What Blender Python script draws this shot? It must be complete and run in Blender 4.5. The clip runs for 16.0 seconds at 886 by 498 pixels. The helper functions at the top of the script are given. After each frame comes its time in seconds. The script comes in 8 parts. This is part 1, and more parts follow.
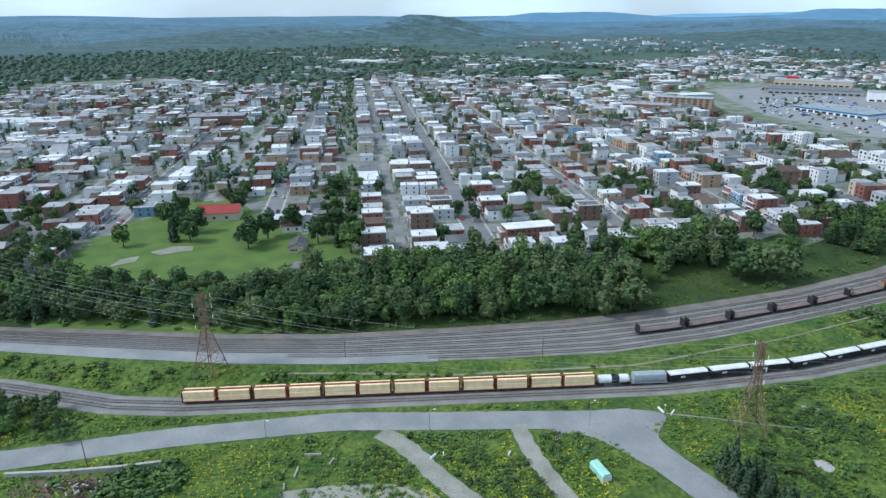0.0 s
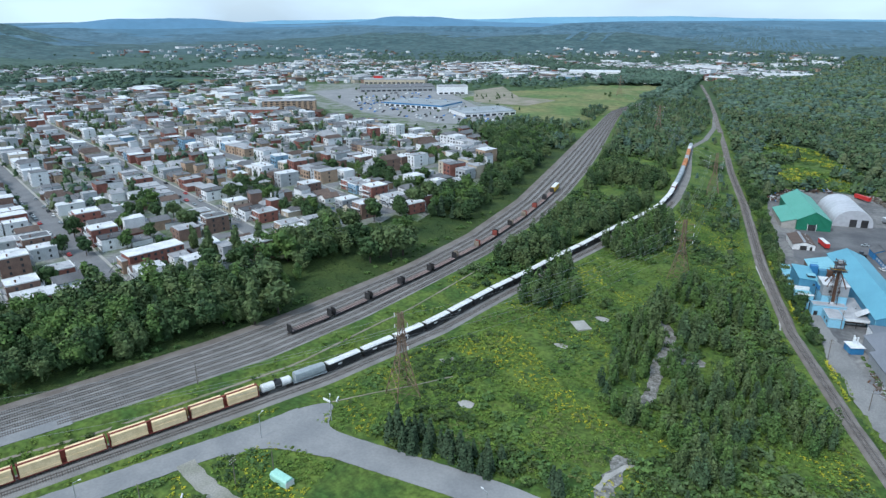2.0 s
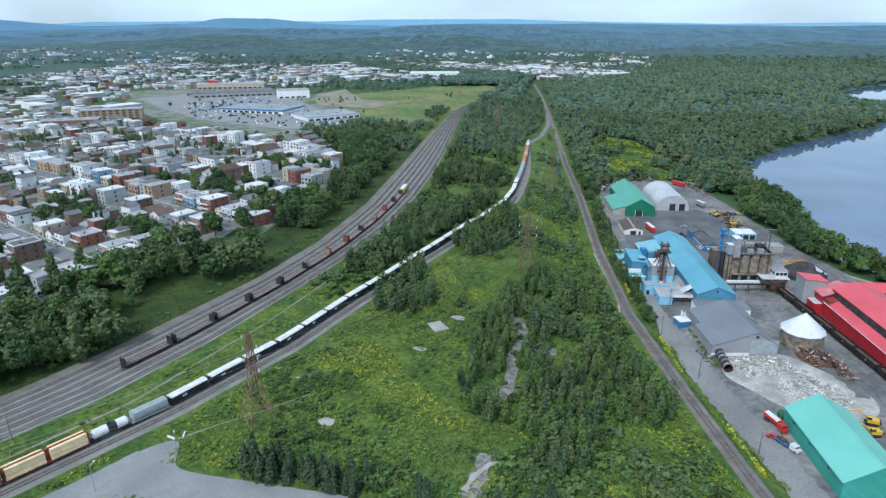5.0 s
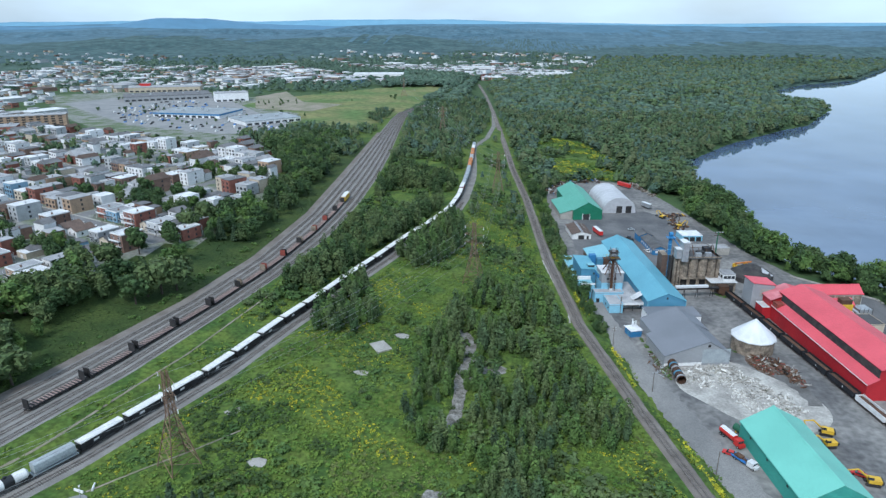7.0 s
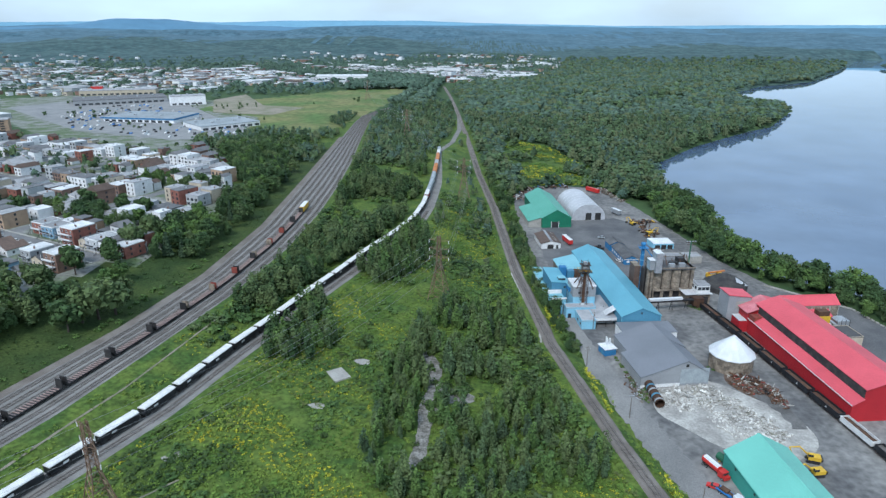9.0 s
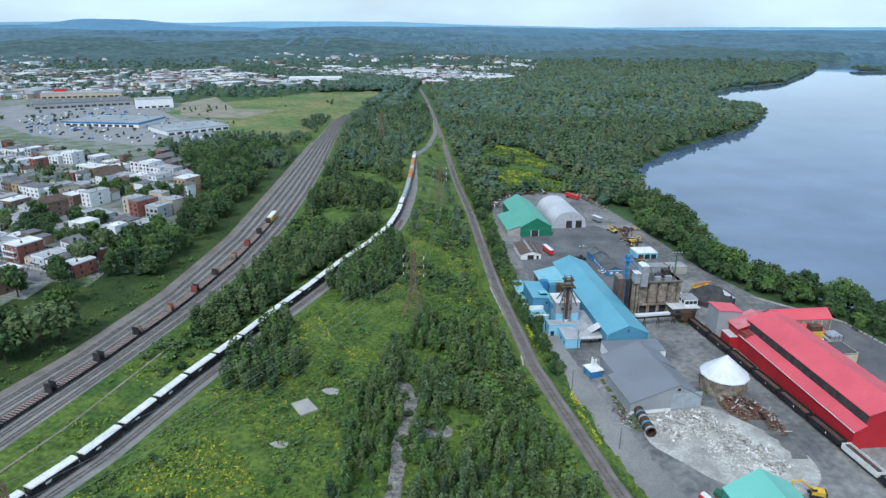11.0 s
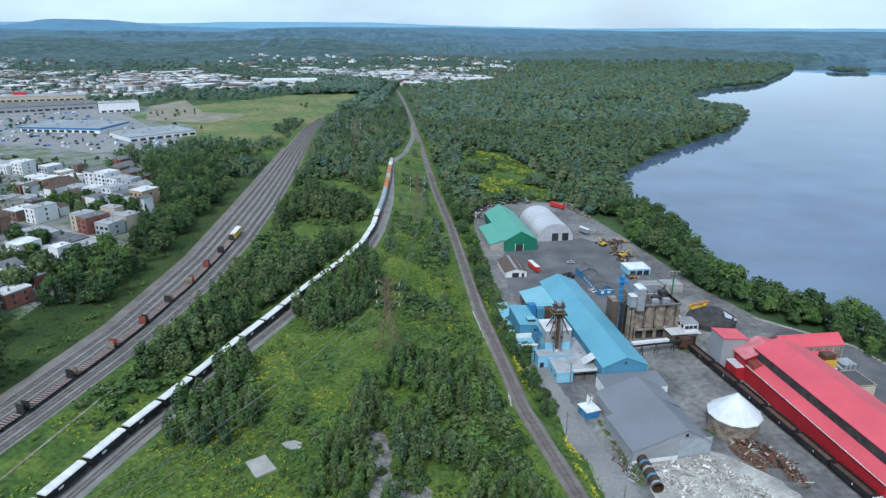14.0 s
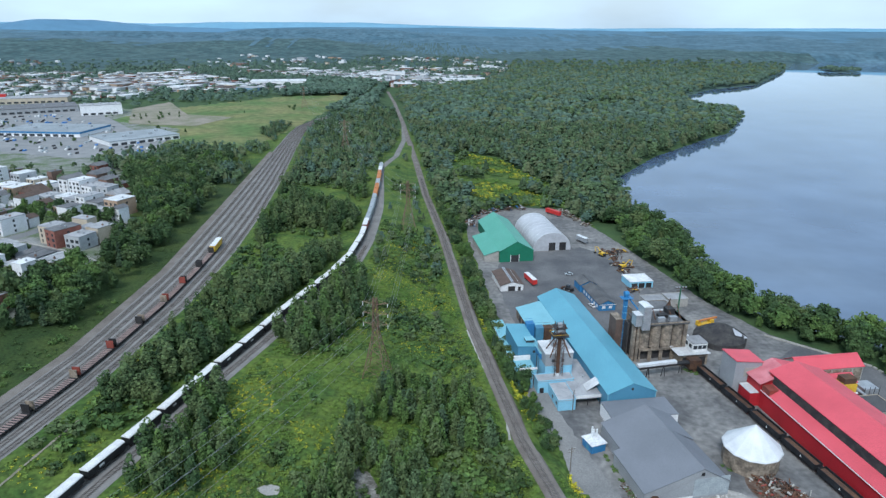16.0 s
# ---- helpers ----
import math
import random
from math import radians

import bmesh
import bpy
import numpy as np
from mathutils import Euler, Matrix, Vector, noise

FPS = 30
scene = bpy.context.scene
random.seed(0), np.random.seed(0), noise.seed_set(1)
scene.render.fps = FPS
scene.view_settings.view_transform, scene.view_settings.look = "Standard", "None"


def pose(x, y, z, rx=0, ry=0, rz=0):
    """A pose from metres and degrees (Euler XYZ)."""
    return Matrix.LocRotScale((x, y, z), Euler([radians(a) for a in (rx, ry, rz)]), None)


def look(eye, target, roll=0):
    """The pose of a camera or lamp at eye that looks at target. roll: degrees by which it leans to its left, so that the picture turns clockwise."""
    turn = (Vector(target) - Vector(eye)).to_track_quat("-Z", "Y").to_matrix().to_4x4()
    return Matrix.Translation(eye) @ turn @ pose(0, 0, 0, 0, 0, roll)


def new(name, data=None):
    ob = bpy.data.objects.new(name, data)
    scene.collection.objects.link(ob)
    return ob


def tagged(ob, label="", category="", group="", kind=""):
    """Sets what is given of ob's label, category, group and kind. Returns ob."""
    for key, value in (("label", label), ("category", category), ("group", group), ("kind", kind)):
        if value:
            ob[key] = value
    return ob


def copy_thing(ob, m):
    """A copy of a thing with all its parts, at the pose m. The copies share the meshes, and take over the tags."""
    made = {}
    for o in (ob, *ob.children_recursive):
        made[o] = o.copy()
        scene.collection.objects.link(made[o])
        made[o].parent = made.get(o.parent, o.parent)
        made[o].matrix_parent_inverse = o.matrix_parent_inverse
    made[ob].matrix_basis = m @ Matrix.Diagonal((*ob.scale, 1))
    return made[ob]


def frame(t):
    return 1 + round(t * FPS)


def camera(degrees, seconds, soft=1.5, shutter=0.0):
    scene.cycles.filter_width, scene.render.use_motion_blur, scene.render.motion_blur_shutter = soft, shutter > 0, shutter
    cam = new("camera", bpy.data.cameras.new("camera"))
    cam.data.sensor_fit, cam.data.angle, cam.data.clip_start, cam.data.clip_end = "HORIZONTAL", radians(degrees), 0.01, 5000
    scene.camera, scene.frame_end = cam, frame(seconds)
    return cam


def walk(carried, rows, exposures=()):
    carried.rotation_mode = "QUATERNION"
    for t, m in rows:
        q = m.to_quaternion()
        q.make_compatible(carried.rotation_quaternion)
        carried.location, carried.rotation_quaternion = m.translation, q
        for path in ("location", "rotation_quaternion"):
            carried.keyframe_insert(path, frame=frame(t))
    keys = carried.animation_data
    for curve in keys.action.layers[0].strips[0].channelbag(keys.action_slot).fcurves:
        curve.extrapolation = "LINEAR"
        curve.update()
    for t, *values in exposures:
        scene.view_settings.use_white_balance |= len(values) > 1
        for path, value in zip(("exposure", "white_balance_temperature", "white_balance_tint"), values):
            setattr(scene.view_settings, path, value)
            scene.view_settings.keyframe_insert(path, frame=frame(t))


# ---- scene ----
cam = camera(69.03, 16.0, soft=1.4)


def shot(x, y, z, yaw, pitch, roll):
    return pose(x, y, z, 90 + pitch, 0, yaw) @ pose(0, 0, 0, 0, 0, roll)


walk(cam, [
    (0.0, shot(-3.52, -50.78, 123.36, 58.340, -19.871, -0.443)),
    (0.5, shot(-3.86, -50.53, 123.38, 47.198, -19.856, -0.332)),
    (1.0, shot(-4.11, -50.35, 123.36, 38.202, -19.821, -0.258)),
    (1.5, shot(-4.16, -50.09, 123.03, 30.920, -19.719, -0.282)),
    (2.0, shot(-4.36, -49.79, 122.46, 24.954, -19.547, -0.314)),
    (2.5, shot(-4.33, -49.64, 122.23, 20.079, -19.442, -0.292)),
    (3.0, shot(-4.51, -49.42, 122.22, 17.395, -19.401, -0.272)),
    (3.5, shot(-4.46, -49.24, 122.26, 15.873, -19.421, -0.293)),
    (4.0, shot(-4.38, -48.45, 122.24, 14.246, -19.419, -0.263)),
    (4.5, shot(-4.31, -46.60, 122.22, 12.797, -19.410, -0.187)),
    (7.0, shot(-3.52, -27.10, 122.51, 6.785, -19.401, -0.087)),
    (7.5, shot(-3.49, -22.32, 122.41, 5.930, -19.354, -0.020)),
    (8.0, shot(-3.33, -17.31, 122.33, 5.157, -19.314, 0.044)),
    (8.5, shot(-3.19, -12.34, 122.39, 4.462, -19.300, 0.049)),
    (9.0, shot(-3.23, -7.51, 122.55, 3.802, -19.297, 0.071)),
    (11.5, shot(-3.16, 16.74, 122.56, 1.287, -19.167, 0.240)),
    (12.0, shot(-3.16, 21.66, 122.49, 0.891, -19.145, 0.259)),
    (12.5, shot(-3.05, 26.63, 122.47, 0.525, -19.147, 0.270)),
    (13.0, shot(-2.98, 31.62, 122.42, 0.215, -19.150, 0.265)),
    (13.5, shot(-2.93, 36.54, 122.36, -0.089, -19.117, 0.269)),
    (14.0, shot(-2.92, 41.53, 122.33, -0.156, -19.127, 0.288)),
    (14.5, shot(-2.83, 46.51, 122.28, -0.434, -19.127, 0.288)),
    (15.0, shot(-2.81, 51.53, 122.27, -0.653, -19.126, 0.302)),
    (15.5, shot(-2.80, 56.48, 122.31, -0.686, -19.117, 0.260)),
    (16.0, shot(-2.80, 61.44, 122.37, -0.903, -19.117, 0.256)),
], exposures=[(0.0, 0.59, 6000, 10), (16.0, 0.52, 6000, 10)])

# ---- sky and sun: bright haze, thin overcast ----
SUN_EL, SUN_AZ = 48.0, 200.0
world = bpy.data.worlds.new("world")
scene.world = world
world.use_nodes = True
wn, wl = world.node_tree.nodes, world.node_tree.links
wn.clear()
sky = wn.new("ShaderNodeTexSky")
sky.sky_type = 'NISHITA'
sky.sun_disc = False
sky.sun_elevation, sky.sun_rotation = radians(SUN_EL), radians(SUN_AZ)
sky.air_density, sky.dust_density, sky.ozone_density = 1.0, 1.6, 1.5
cloud_co = wn.new("ShaderNodeTexCoord")
cloud_map = wn.new("ShaderNodeMapping")
cloud_map.inputs["Scale"].default_value = (1.6, 1.6, 5.0)
cloud_noise = wn.new("ShaderNodeTexNoise")
cloud_noise.inputs["Scale"].default_value = 1.7
cloud_noise.inputs["Detail"].default_value = 5
cloud_ramp = wn.new("ShaderNodeMapRange")
cloud_ramp.inputs["From Min"].default_value, cloud_ramp.inputs["From Max"].default_value = 0.40, 0.66
cloud_ramp.inputs["To Min"].default_value, cloud_ramp.inputs["To Max"].default_value = 0.58, 0.97
cloud_mix = wn.new("ShaderNodeMix")
cloud_mix.data_type = 'RGBA'
cloud_mix.inputs[7].default_value = (6.1, 7.9, 9.3, 1)
back = wn.new("ShaderNodeBackground")
back.inputs["Strength"].default_value = 0.088
wout = wn.new("ShaderNodeOutputWorld")
wl.new(cloud_co.outputs["Generated"], cloud_map.inputs[0])
wl.new(cloud_map.outputs[0], cloud_noise.inputs["Vector"])
wl.new(cloud_noise.outputs[0], cloud_ramp.inputs["Value"])
wl.new(cloud_ramp.outputs[0], cloud_mix.inputs[0])
wl.new(sky.outputs[0], cloud_mix.inputs[6])
wl.new(cloud_mix.outputs[2], back.inputs["Color"])
wl.new(back.outputs[0], wout.inputs["Surface"])
sun = new("sun", bpy.data.lights.new("sun", 'SUN'))
sun.data.energy, sun.data.angle, sun.data.color = 1.95, radians(14), (1.0, 0.98, 0.95)
az, el = radians(SUN_AZ), radians(SUN_EL)
sun_from = Vector((math.sin(az) * math.cos(el), math.cos(az) * math.cos(el), math.sin(el)))
sun.matrix_world = look(sun_from * 300, (0, 0, 0))

# ---- materials ----
MATS = {}


def mat(name, a, b, scale=0.3, rough=0.85, metal=0.0, bump=0.25, grain=6.0, vary=0.0, spec=0.3, seams=0.0, island=0.0, deep=0.2):
    """Two colours mixed by a broad noise, a fine grain on top, relief, and a shade of its own for each object."""
    m = bpy.data.materials.new(name)
    m.use_nodes = True
    n, l = m.node_tree.nodes, m.node_tree.links
    bsdf = n["Principled BSDF"]
    geo = n.new("ShaderNodeNewGeometry")
    n1 = n.new("ShaderNodeTexNoise")
    n1.inputs["Scale"].default_value, n1.inputs["Detail"].default_value = scale, 4
    n2 = n.new("ShaderNodeTexNoise")
    n2.inputs["Scale"].default_value, n2.inputs["Detail"].default_value = grain, 3
    for k in (n1, n2):
        l.new(geo.outputs["Position"], k.inputs["Vector"])
    r1 = n.new("ShaderNodeValToRGB")
    r1.color_ramp.elements[0].position, r1.color_ramp.elements[1].position = 0.36, 0.64
    r1.color_ramp.elements[0].color, r1.color_ramp.elements[1].color = (*a, 1), (*b, 1)
    l.new(n1.outputs[0], r1.inputs[0])
    mr = n.new("ShaderNodeMapRange")
    mr.inputs["From Min"].default_value, mr.inputs["From Max"].default_value = 0.3, 0.7
    mr.inputs["To Min"].default_value, mr.inputs["To Max"].default_value = 1 - deep, 1 + deep
    l.new(n2.outputs[0], mr.inputs["Value"])
    last = mr.outputs[0]
    for amount, node, out in ((vary, "ShaderNodeObjectInfo", "Random"), (island, "ShaderNodeNewGeometry", "Random Per Island")):
        if amount:
            src = n.new(node)
            rr = n.new("ShaderNodeMapRange")
            rr.inputs["To Min"].default_value, rr.inputs["To Max"].default_value = 1 - amount, 1 + amount
            mul = n.new("ShaderNodeMath")
            mul.operation = 'MULTIPLY'
            l.new(src.outputs[out], rr.inputs["Value"])
            l.new(rr.outputs[0], mul.inputs[0])
            l.new(last, mul.inputs[1])
            last = mul.outputs[0]
    vm = n.new("ShaderNodeVectorMath")
    vm.operation = 'SCALE'
    l.new(r1.outputs[0], vm.inputs[0])
    l.new(last, vm.inputs["Scale"])
    l.new(vm.outputs[0], bsdf.inputs["Base Color"])
    bsdf.inputs["Roughness"].default_value, bsdf.inputs["Metallic"].default_value = rough, metal
    bsdf.inputs["Specular IOR Level"].default_value = spec
    height = n2.outputs[0]
    if seams:
        co = n.new("ShaderNodeTexCoord")
        wv = n.new("ShaderNodeTexWave")
        wv.bands_direction, wv.wave_profile = 'Y', 'SAW'
        wv.inputs["Scale"].default_value = 0.314 / seams
        l.new(co.outputs["Object"], wv.inputs["Vector"])
        height = wv.outputs["Fac"]
    if bump:
        bp = n.new("ShaderNodeBump")
        bp.inputs["Strength"].default_value, bp.inputs["Distance"].default_value = bump, 0.06
        l.new(height, bp.inputs["Height"])
        l.new(bp.outputs[0], bsdf.inputs["Normal"])
    MATS[name] = m
    return m


mat("stony_earth", (0.100, 0.096, 0.082), (0.235, 0.230, 0.215), 0.4, 0.95, bump=0.6, grain=1.6, deep=0.35)
mat("meadow", (0.040, 0.082, 0.016), (0.092, 0.134, 0.024), 0.08, 0.95, bump=1.0, grain=0.6, deep=0.45)
mat("lawn", (0.066, 0.118, 0.026), (0.096, 0.150, 0.032), 0.08, 0.95, bump=0.5, grain=3)
mat("woodland_floor", (0.032, 0.066, 0.024), (0.050, 0.088, 0.030), 0.06, 0.95, bump=1.0, grain=0.9)
# distant ground and ridges: aerial haze is mixed into these base colours
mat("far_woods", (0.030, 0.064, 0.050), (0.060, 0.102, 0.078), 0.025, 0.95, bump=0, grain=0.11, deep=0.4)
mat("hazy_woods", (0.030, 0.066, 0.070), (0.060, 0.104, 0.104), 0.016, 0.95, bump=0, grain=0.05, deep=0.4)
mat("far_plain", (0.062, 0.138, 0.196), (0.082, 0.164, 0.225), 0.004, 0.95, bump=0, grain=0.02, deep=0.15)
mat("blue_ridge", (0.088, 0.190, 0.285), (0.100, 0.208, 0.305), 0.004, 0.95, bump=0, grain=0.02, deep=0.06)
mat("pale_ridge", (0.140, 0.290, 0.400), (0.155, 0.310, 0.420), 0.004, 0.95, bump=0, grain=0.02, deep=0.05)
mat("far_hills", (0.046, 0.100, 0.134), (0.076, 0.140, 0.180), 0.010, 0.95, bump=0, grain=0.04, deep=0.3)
mat("town_ground", (0.215, 0.215, 0.210), (0.085, 0.122, 0.055), 0.07, 0.9, bump=0.3, grain=0.6, deep=0.3)
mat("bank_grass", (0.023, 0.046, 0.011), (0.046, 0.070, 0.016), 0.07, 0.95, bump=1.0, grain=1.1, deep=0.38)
mat("dry_field", (0.165, 0.165, 0.066), (0.078, 0.132, 0.038), 0.016, 0.95, bump=0.6, grain=0.12, deep=0.3)
mat("bare_earth", (0.25, 0.22, 0.18), (0.17, 0.17, 0.11), 0.05, 0.95, bump=0.4, grain=1.2)
mat("asphalt", (0.140, 0.143, 0.148), (0.180, 0.182, 0.186), 0.10, 0.9, bump=0.2, grain=3)
mat("old_asphalt", (0.190, 0.194, 0.198), (0.245, 0.246, 0.244), 0.09, 0.9, bump=0.1, grain=1.2, deep=0.08)
mat("yard_gravel", (0.104, 0.104, 0.106), (0.212, 0.208, 0.200), 0.05, 0.92, bump=0.6, grain=0.4, deep=0.25)
mat("dark_gravel", (0.078, 0.080, 0.086), (0.135, 0.135, 0.138), 0.06, 0.9, bump=0.4, grain=2)
mat("chalky_gravel", (0.43, 0.42, 0.39), (0.25, 0.24, 0.225), 0.10, 0.95, bump=0.6, grain=1.0)
mat("rubble", (0.55, 0.54, 0.51), (0.36, 0.35, 0.33), 0.3, 0.95, bump=0.6, grain=2.5, island=0.3)
mat("ballast", (0.160, 0.154, 0.146), (0.222, 0.214, 0.204), 0.12, 0.95, bump=0.8, grain=4)
mat("brown_ballast", (0.130, 0.112, 0.100), (0.185, 0.166, 0.150), 0.15, 0.95, bump=0.8, grain=4)
mat("tie_wood", (0.105, 0.094, 0.087), (0.150, 0.137, 0.126), 0.8, 0.9, island=0.3)
mat("rail_steel", (0.16, 0.14, 0.13), (0.24, 0.22, 0.21), 0.6, 0.45, 0.7, bump=0.1)
mat("sand_path", (0.27, 0.26, 0.23), (0.20, 0.20, 0.16), 0.15, 0.95, grain=2)
mat("concrete", (0.36, 0.35, 0.32), (0.28, 0.27, 0.25), 0.25, 0.9, grain=3)
mat("pale_drive", (0.165, 0.165, 0.163), (0.225, 0.222, 0.216), 0.06, 0.95, bump=0.2, grain=2.5)
mat("wet_gravel", (0.090, 0.086, 0.082), (0.150, 0.146, 0.142), 0.15, 0.6, bump=0.4, grain=1.5)
mat("rust_earth", (0.085, 0.052, 0.038), (0.16, 0.125, 0.10), 0.3, 0.95, bump=0.8, grain=1.5)
mat("stained_concrete", (0.27, 0.225, 0.175), (0.125, 0.105, 0.085), 0.35, 0.9, grain=1.2, deep=0.35)
mat("white_roof", (0.60, 0.61, 0.62), (0.45, 0.46, 0.47), 0.15, 0.7, grain=2, vary=0.12)
mat("pale_roof", (0.27, 0.30, 0.32), (0.21, 0.235, 0.25), 0.05, 0.75, grain=0.6, vary=0.1)
mat("gravel_roof", (0.33, 0.335, 0.345), (0.24, 0.245, 0.255), 0.2, 0.9, grain=3, vary=0.25)
mat("tar_roof", (0.085, 0.087, 0.092), (0.125, 0.126, 0.13), 0.2, 0.9, grain=3, vary=0.3)
mat("red_shingle", (0.30, 0.050, 0.045), (0.24, 0.045, 0.040), 0.3, 0.8, grain=4)
mat("brown_shingle", (0.12, 0.085, 0.070), (0.09, 0.065, 0.055), 0.3, 0.85, grain=4, vary=0.2)
mat("red_brick", (0.285, 0.115, 0.088), (0.205, 0.085, 0.066), 0.4, 0.9, grain=7, vary=0.2)
mat("brown_brick", (0.205, 0.130, 0.100), (0.150, 0.098, 0.080), 0.4, 0.9, grain=7, vary=0.2)
mat("buff_brick", (0.34, 0.24, 0.165), (0.27, 0.195, 0.14), 0.4, 0.9, grain=7, vary=0.15)
mat("white_siding", (0.74, 0.75, 0.76), (0.66, 0.67, 0.68), 0.3, 0.7, grain=5, vary=0.12)
mat("grey_siding", (0.40, 0.42, 0.435), (0.33, 0.345, 0.36), 0.3, 0.75, grain=5, vary=0.25)
mat("blue_siding", (0.18, 0.30, 0.40), (0.15, 0.26, 0.36), 0.3, 0.7, grain=5, vary=0.2)
mat("beige_siding", (0.48, 0.42, 0.33), (0.42, 0.365, 0.29), 0.3, 0.75, grain=5, vary=0.15)
mat("glass_dark", (0.030, 0.036, 0.042), (0.050, 0.058, 0.066), 0.5, 0.12, spec=0.6, bump=0)
mat("trim_white", (0.70, 0.71, 0.71), (0.60, 0.61, 0.61), 0.5, 0.6, bump=0.05)
mat("blue_roof", (0.118, 0.330, 0.420), (0.100, 0.290, 0.375), 0.06, 0.55, bump=0.25, seams=1.0, spec=0.4)
mat("pale_blue_roof", (0.200, 0.430, 0.500), (0.165, 0.375, 0.445), 0.1, 0.55, bump=0.25, seams=1.0, spec=0.4)
mat("blue_wall", (0.075, 0.235, 0.350), (0.062, 0.195, 0.300), 0.15, 0.6, bump=0.3, seams=0.6, spec=0.4)
mat("sky_blue_wall", (0.240, 0.500, 0.640), (0.200, 0.430, 0.570), 0.15, 0.6, bump=0.3, seams=0.6)
mat("bright_blue", (0.040, 0.190, 0.390), (0.034, 0.155, 0.330), 0.3, 0.5)
mat("grey_metal_roof", (0.185, 0.195, 0.218), (0.162, 0.172, 0.192), 0.08, 0.55, 0.1, bump=0.25, seams=1.0)
mat("grey_metal_wall", (0.300, 0.315, 0.330), (0.260, 0.272, 0.288), 0.15, 0.6, 0.1, bump=0.3, seams=0.6)
mat("red_roof", (0.600, 0.085, 0.110), (0.520, 0.070, 0.092), 0.10, 0.5, bump=0.25, seams=0.9, spec=0.45)
mat("red_wall", (0.420, 0.022, 0.030), (0.340, 0.018, 0.026), 0.12, 0.55, bump=0.3, seams=0.6)
mat("faded_red_roof", (0.560, 0.210, 0.230), (0.450, 0.130, 0.150), 0.25, 0.6, bump=0.25, seams=0.9)
mat("teal_roof", (0.165, 0.480, 0.400), (0.145, 0.430, 0.360), 0.08, 0.5, bump=0.25, seams=1.0, spec=0.45)
mat("mint_paint", (0.340, 0.600, 0.500), (0.290, 0.540, 0.450), 0.3, 0.5)
mat("teal_wall", (0.060, 0.330, 0.270), (0.050, 0.285, 0.235), 0.12, 0.55, bump=0.3, seams=0.6)
mat("green_roof", (0.075, 0.290, 0.215), (0.088, 0.315, 0.240), 0.08, 0.5, bump=0.25, seams=1.0, spec=0.45)
mat("green_wall", (0.018, 0.165, 0.095), (0.015, 0.135, 0.080), 0.12, 0.55, bump=0.3, seams=0.6)
mat("white_membrane", (0.440, 0.450, 0.480), (0.370, 0.380, 0.405), 0.06, 0.5, bump=0.1, grain=0.6, deep=0.1)
mat("white_metal", (0.620, 0.640, 0.650), (0.530, 0.550, 0.570), 0.2, 0.5, bump=0.1)
mat("galvanized", (0.420, 0.440, 0.460), (0.330, 0.350, 0.370), 0.4, 0.45, 0.5, bump=0.2)
mat("rusty_iron", (0.120, 0.065, 0.040), (0.075, 0.045, 0.034), 0.6, 0.85, 0.2, grain=5, vary=0.25)
mat("dark_iron", (0.030, 0.030, 0.033), (0.050, 0.048, 0.048), 0.5, 0.6, 0.3, vary=0.2)
mat("lattice_steel", (0.230, 0.150, 0.105), (0.180, 0.120, 0.090), 0.5, 0.6, 0.4)
mat("car_black", (0.016, 0.017, 0.020), (0.028, 0.030, 0.034), 0.4, 0.5, 0.1, vary=0.2)
mat("car_white", (0.660, 0.665, 0.660), (0.560, 0.565, 0.565), 0.4, 0.55, grain=4)
mat("hopper_grey", (0.330, 0.370, 0.390), (0.270, 0.305, 0.325), 0.4, 0.55, grain=3)
mat("lumber", (0.80, 0.62, 0.38), (0.70, 0.53, 0.31), 0.5, 0.8, grain=9, vary=0.08)
mat("oxide_red", (0.230, 0.055, 0.040), (0.165, 0.042, 0.034), 0.5, 0.75, vary=0.2)
mat("deck_wood", (0.320, 0.235, 0.215), (0.240, 0.178, 0.162), 0.7, 0.9)
# black of spoil and tarpaulin, also the shade painted between the silos
mat("coal", (0.030, 0.030, 0.033), (0.060, 0.058, 0.056), 0.4, 0.9, grain=2)
mat("yellow_paint", (0.620, 0.400, 0.040), (0.520, 0.320, 0.035), 0.4, 0.5)
mat("orange_paint", (0.520, 0.190, 0.050), (0.360, 0.135, 0.050), 0.4, 0.6)
mat("red_paint", (0.520, 0.030, 0.026), (0.420, 0.025, 0.022), 0.4, 0.4, spec=0.5)
mat("green_paint", (0.030, 0.130, 0.075), (0.026, 0.105, 0.062), 0.4, 0.5)
mat("blue_paint", (0.030, 0.160, 0.420), (0.026, 0.130, 0.350), 0.4, 0.4, spec=0.5)
mat("tyre_rubber", (0.020, 0.020, 0.021), (0.030, 0.030, 0.030), 0.8, 0.9)
mat("pole_wood", (0.105, 0.088, 0.074), (0.150, 0.130, 0.112), 0.7, 0.9, vary=0.2)
mat("wire", (0.23, 0.24, 0.25), (0.28, 0.29, 0.30), 0.5, 0.5, 0.3, bump=0)
mat("bark", (0.085, 0.070, 0.055), (0.055, 0.045, 0.038), 0.8, 0.95)
mat("leaf_broad", (0.028, 0.060, 0.021), (0.052, 0.092, 0.029), 0.09, 0.8, bump=0, grain=1.2, island=0.3)
mat("leaf_light", (0.050, 0.100, 0.027), (0.088, 0.148, 0.036), 0.09, 0.8, bump=0, grain=1.2, island=0.3)
mat("leaf_olive", (0.058, 0.094, 0.035), (0.094, 0.132, 0.048), 0.09, 0.8, bump=0, grain=1.2, island=0.3)
mat("leaf_conifer", (0.030, 0.056, 0.028), (0.052, 0.084, 0.042), 0.09, 0.85, bump=0, grain=1.2, island=0.26)
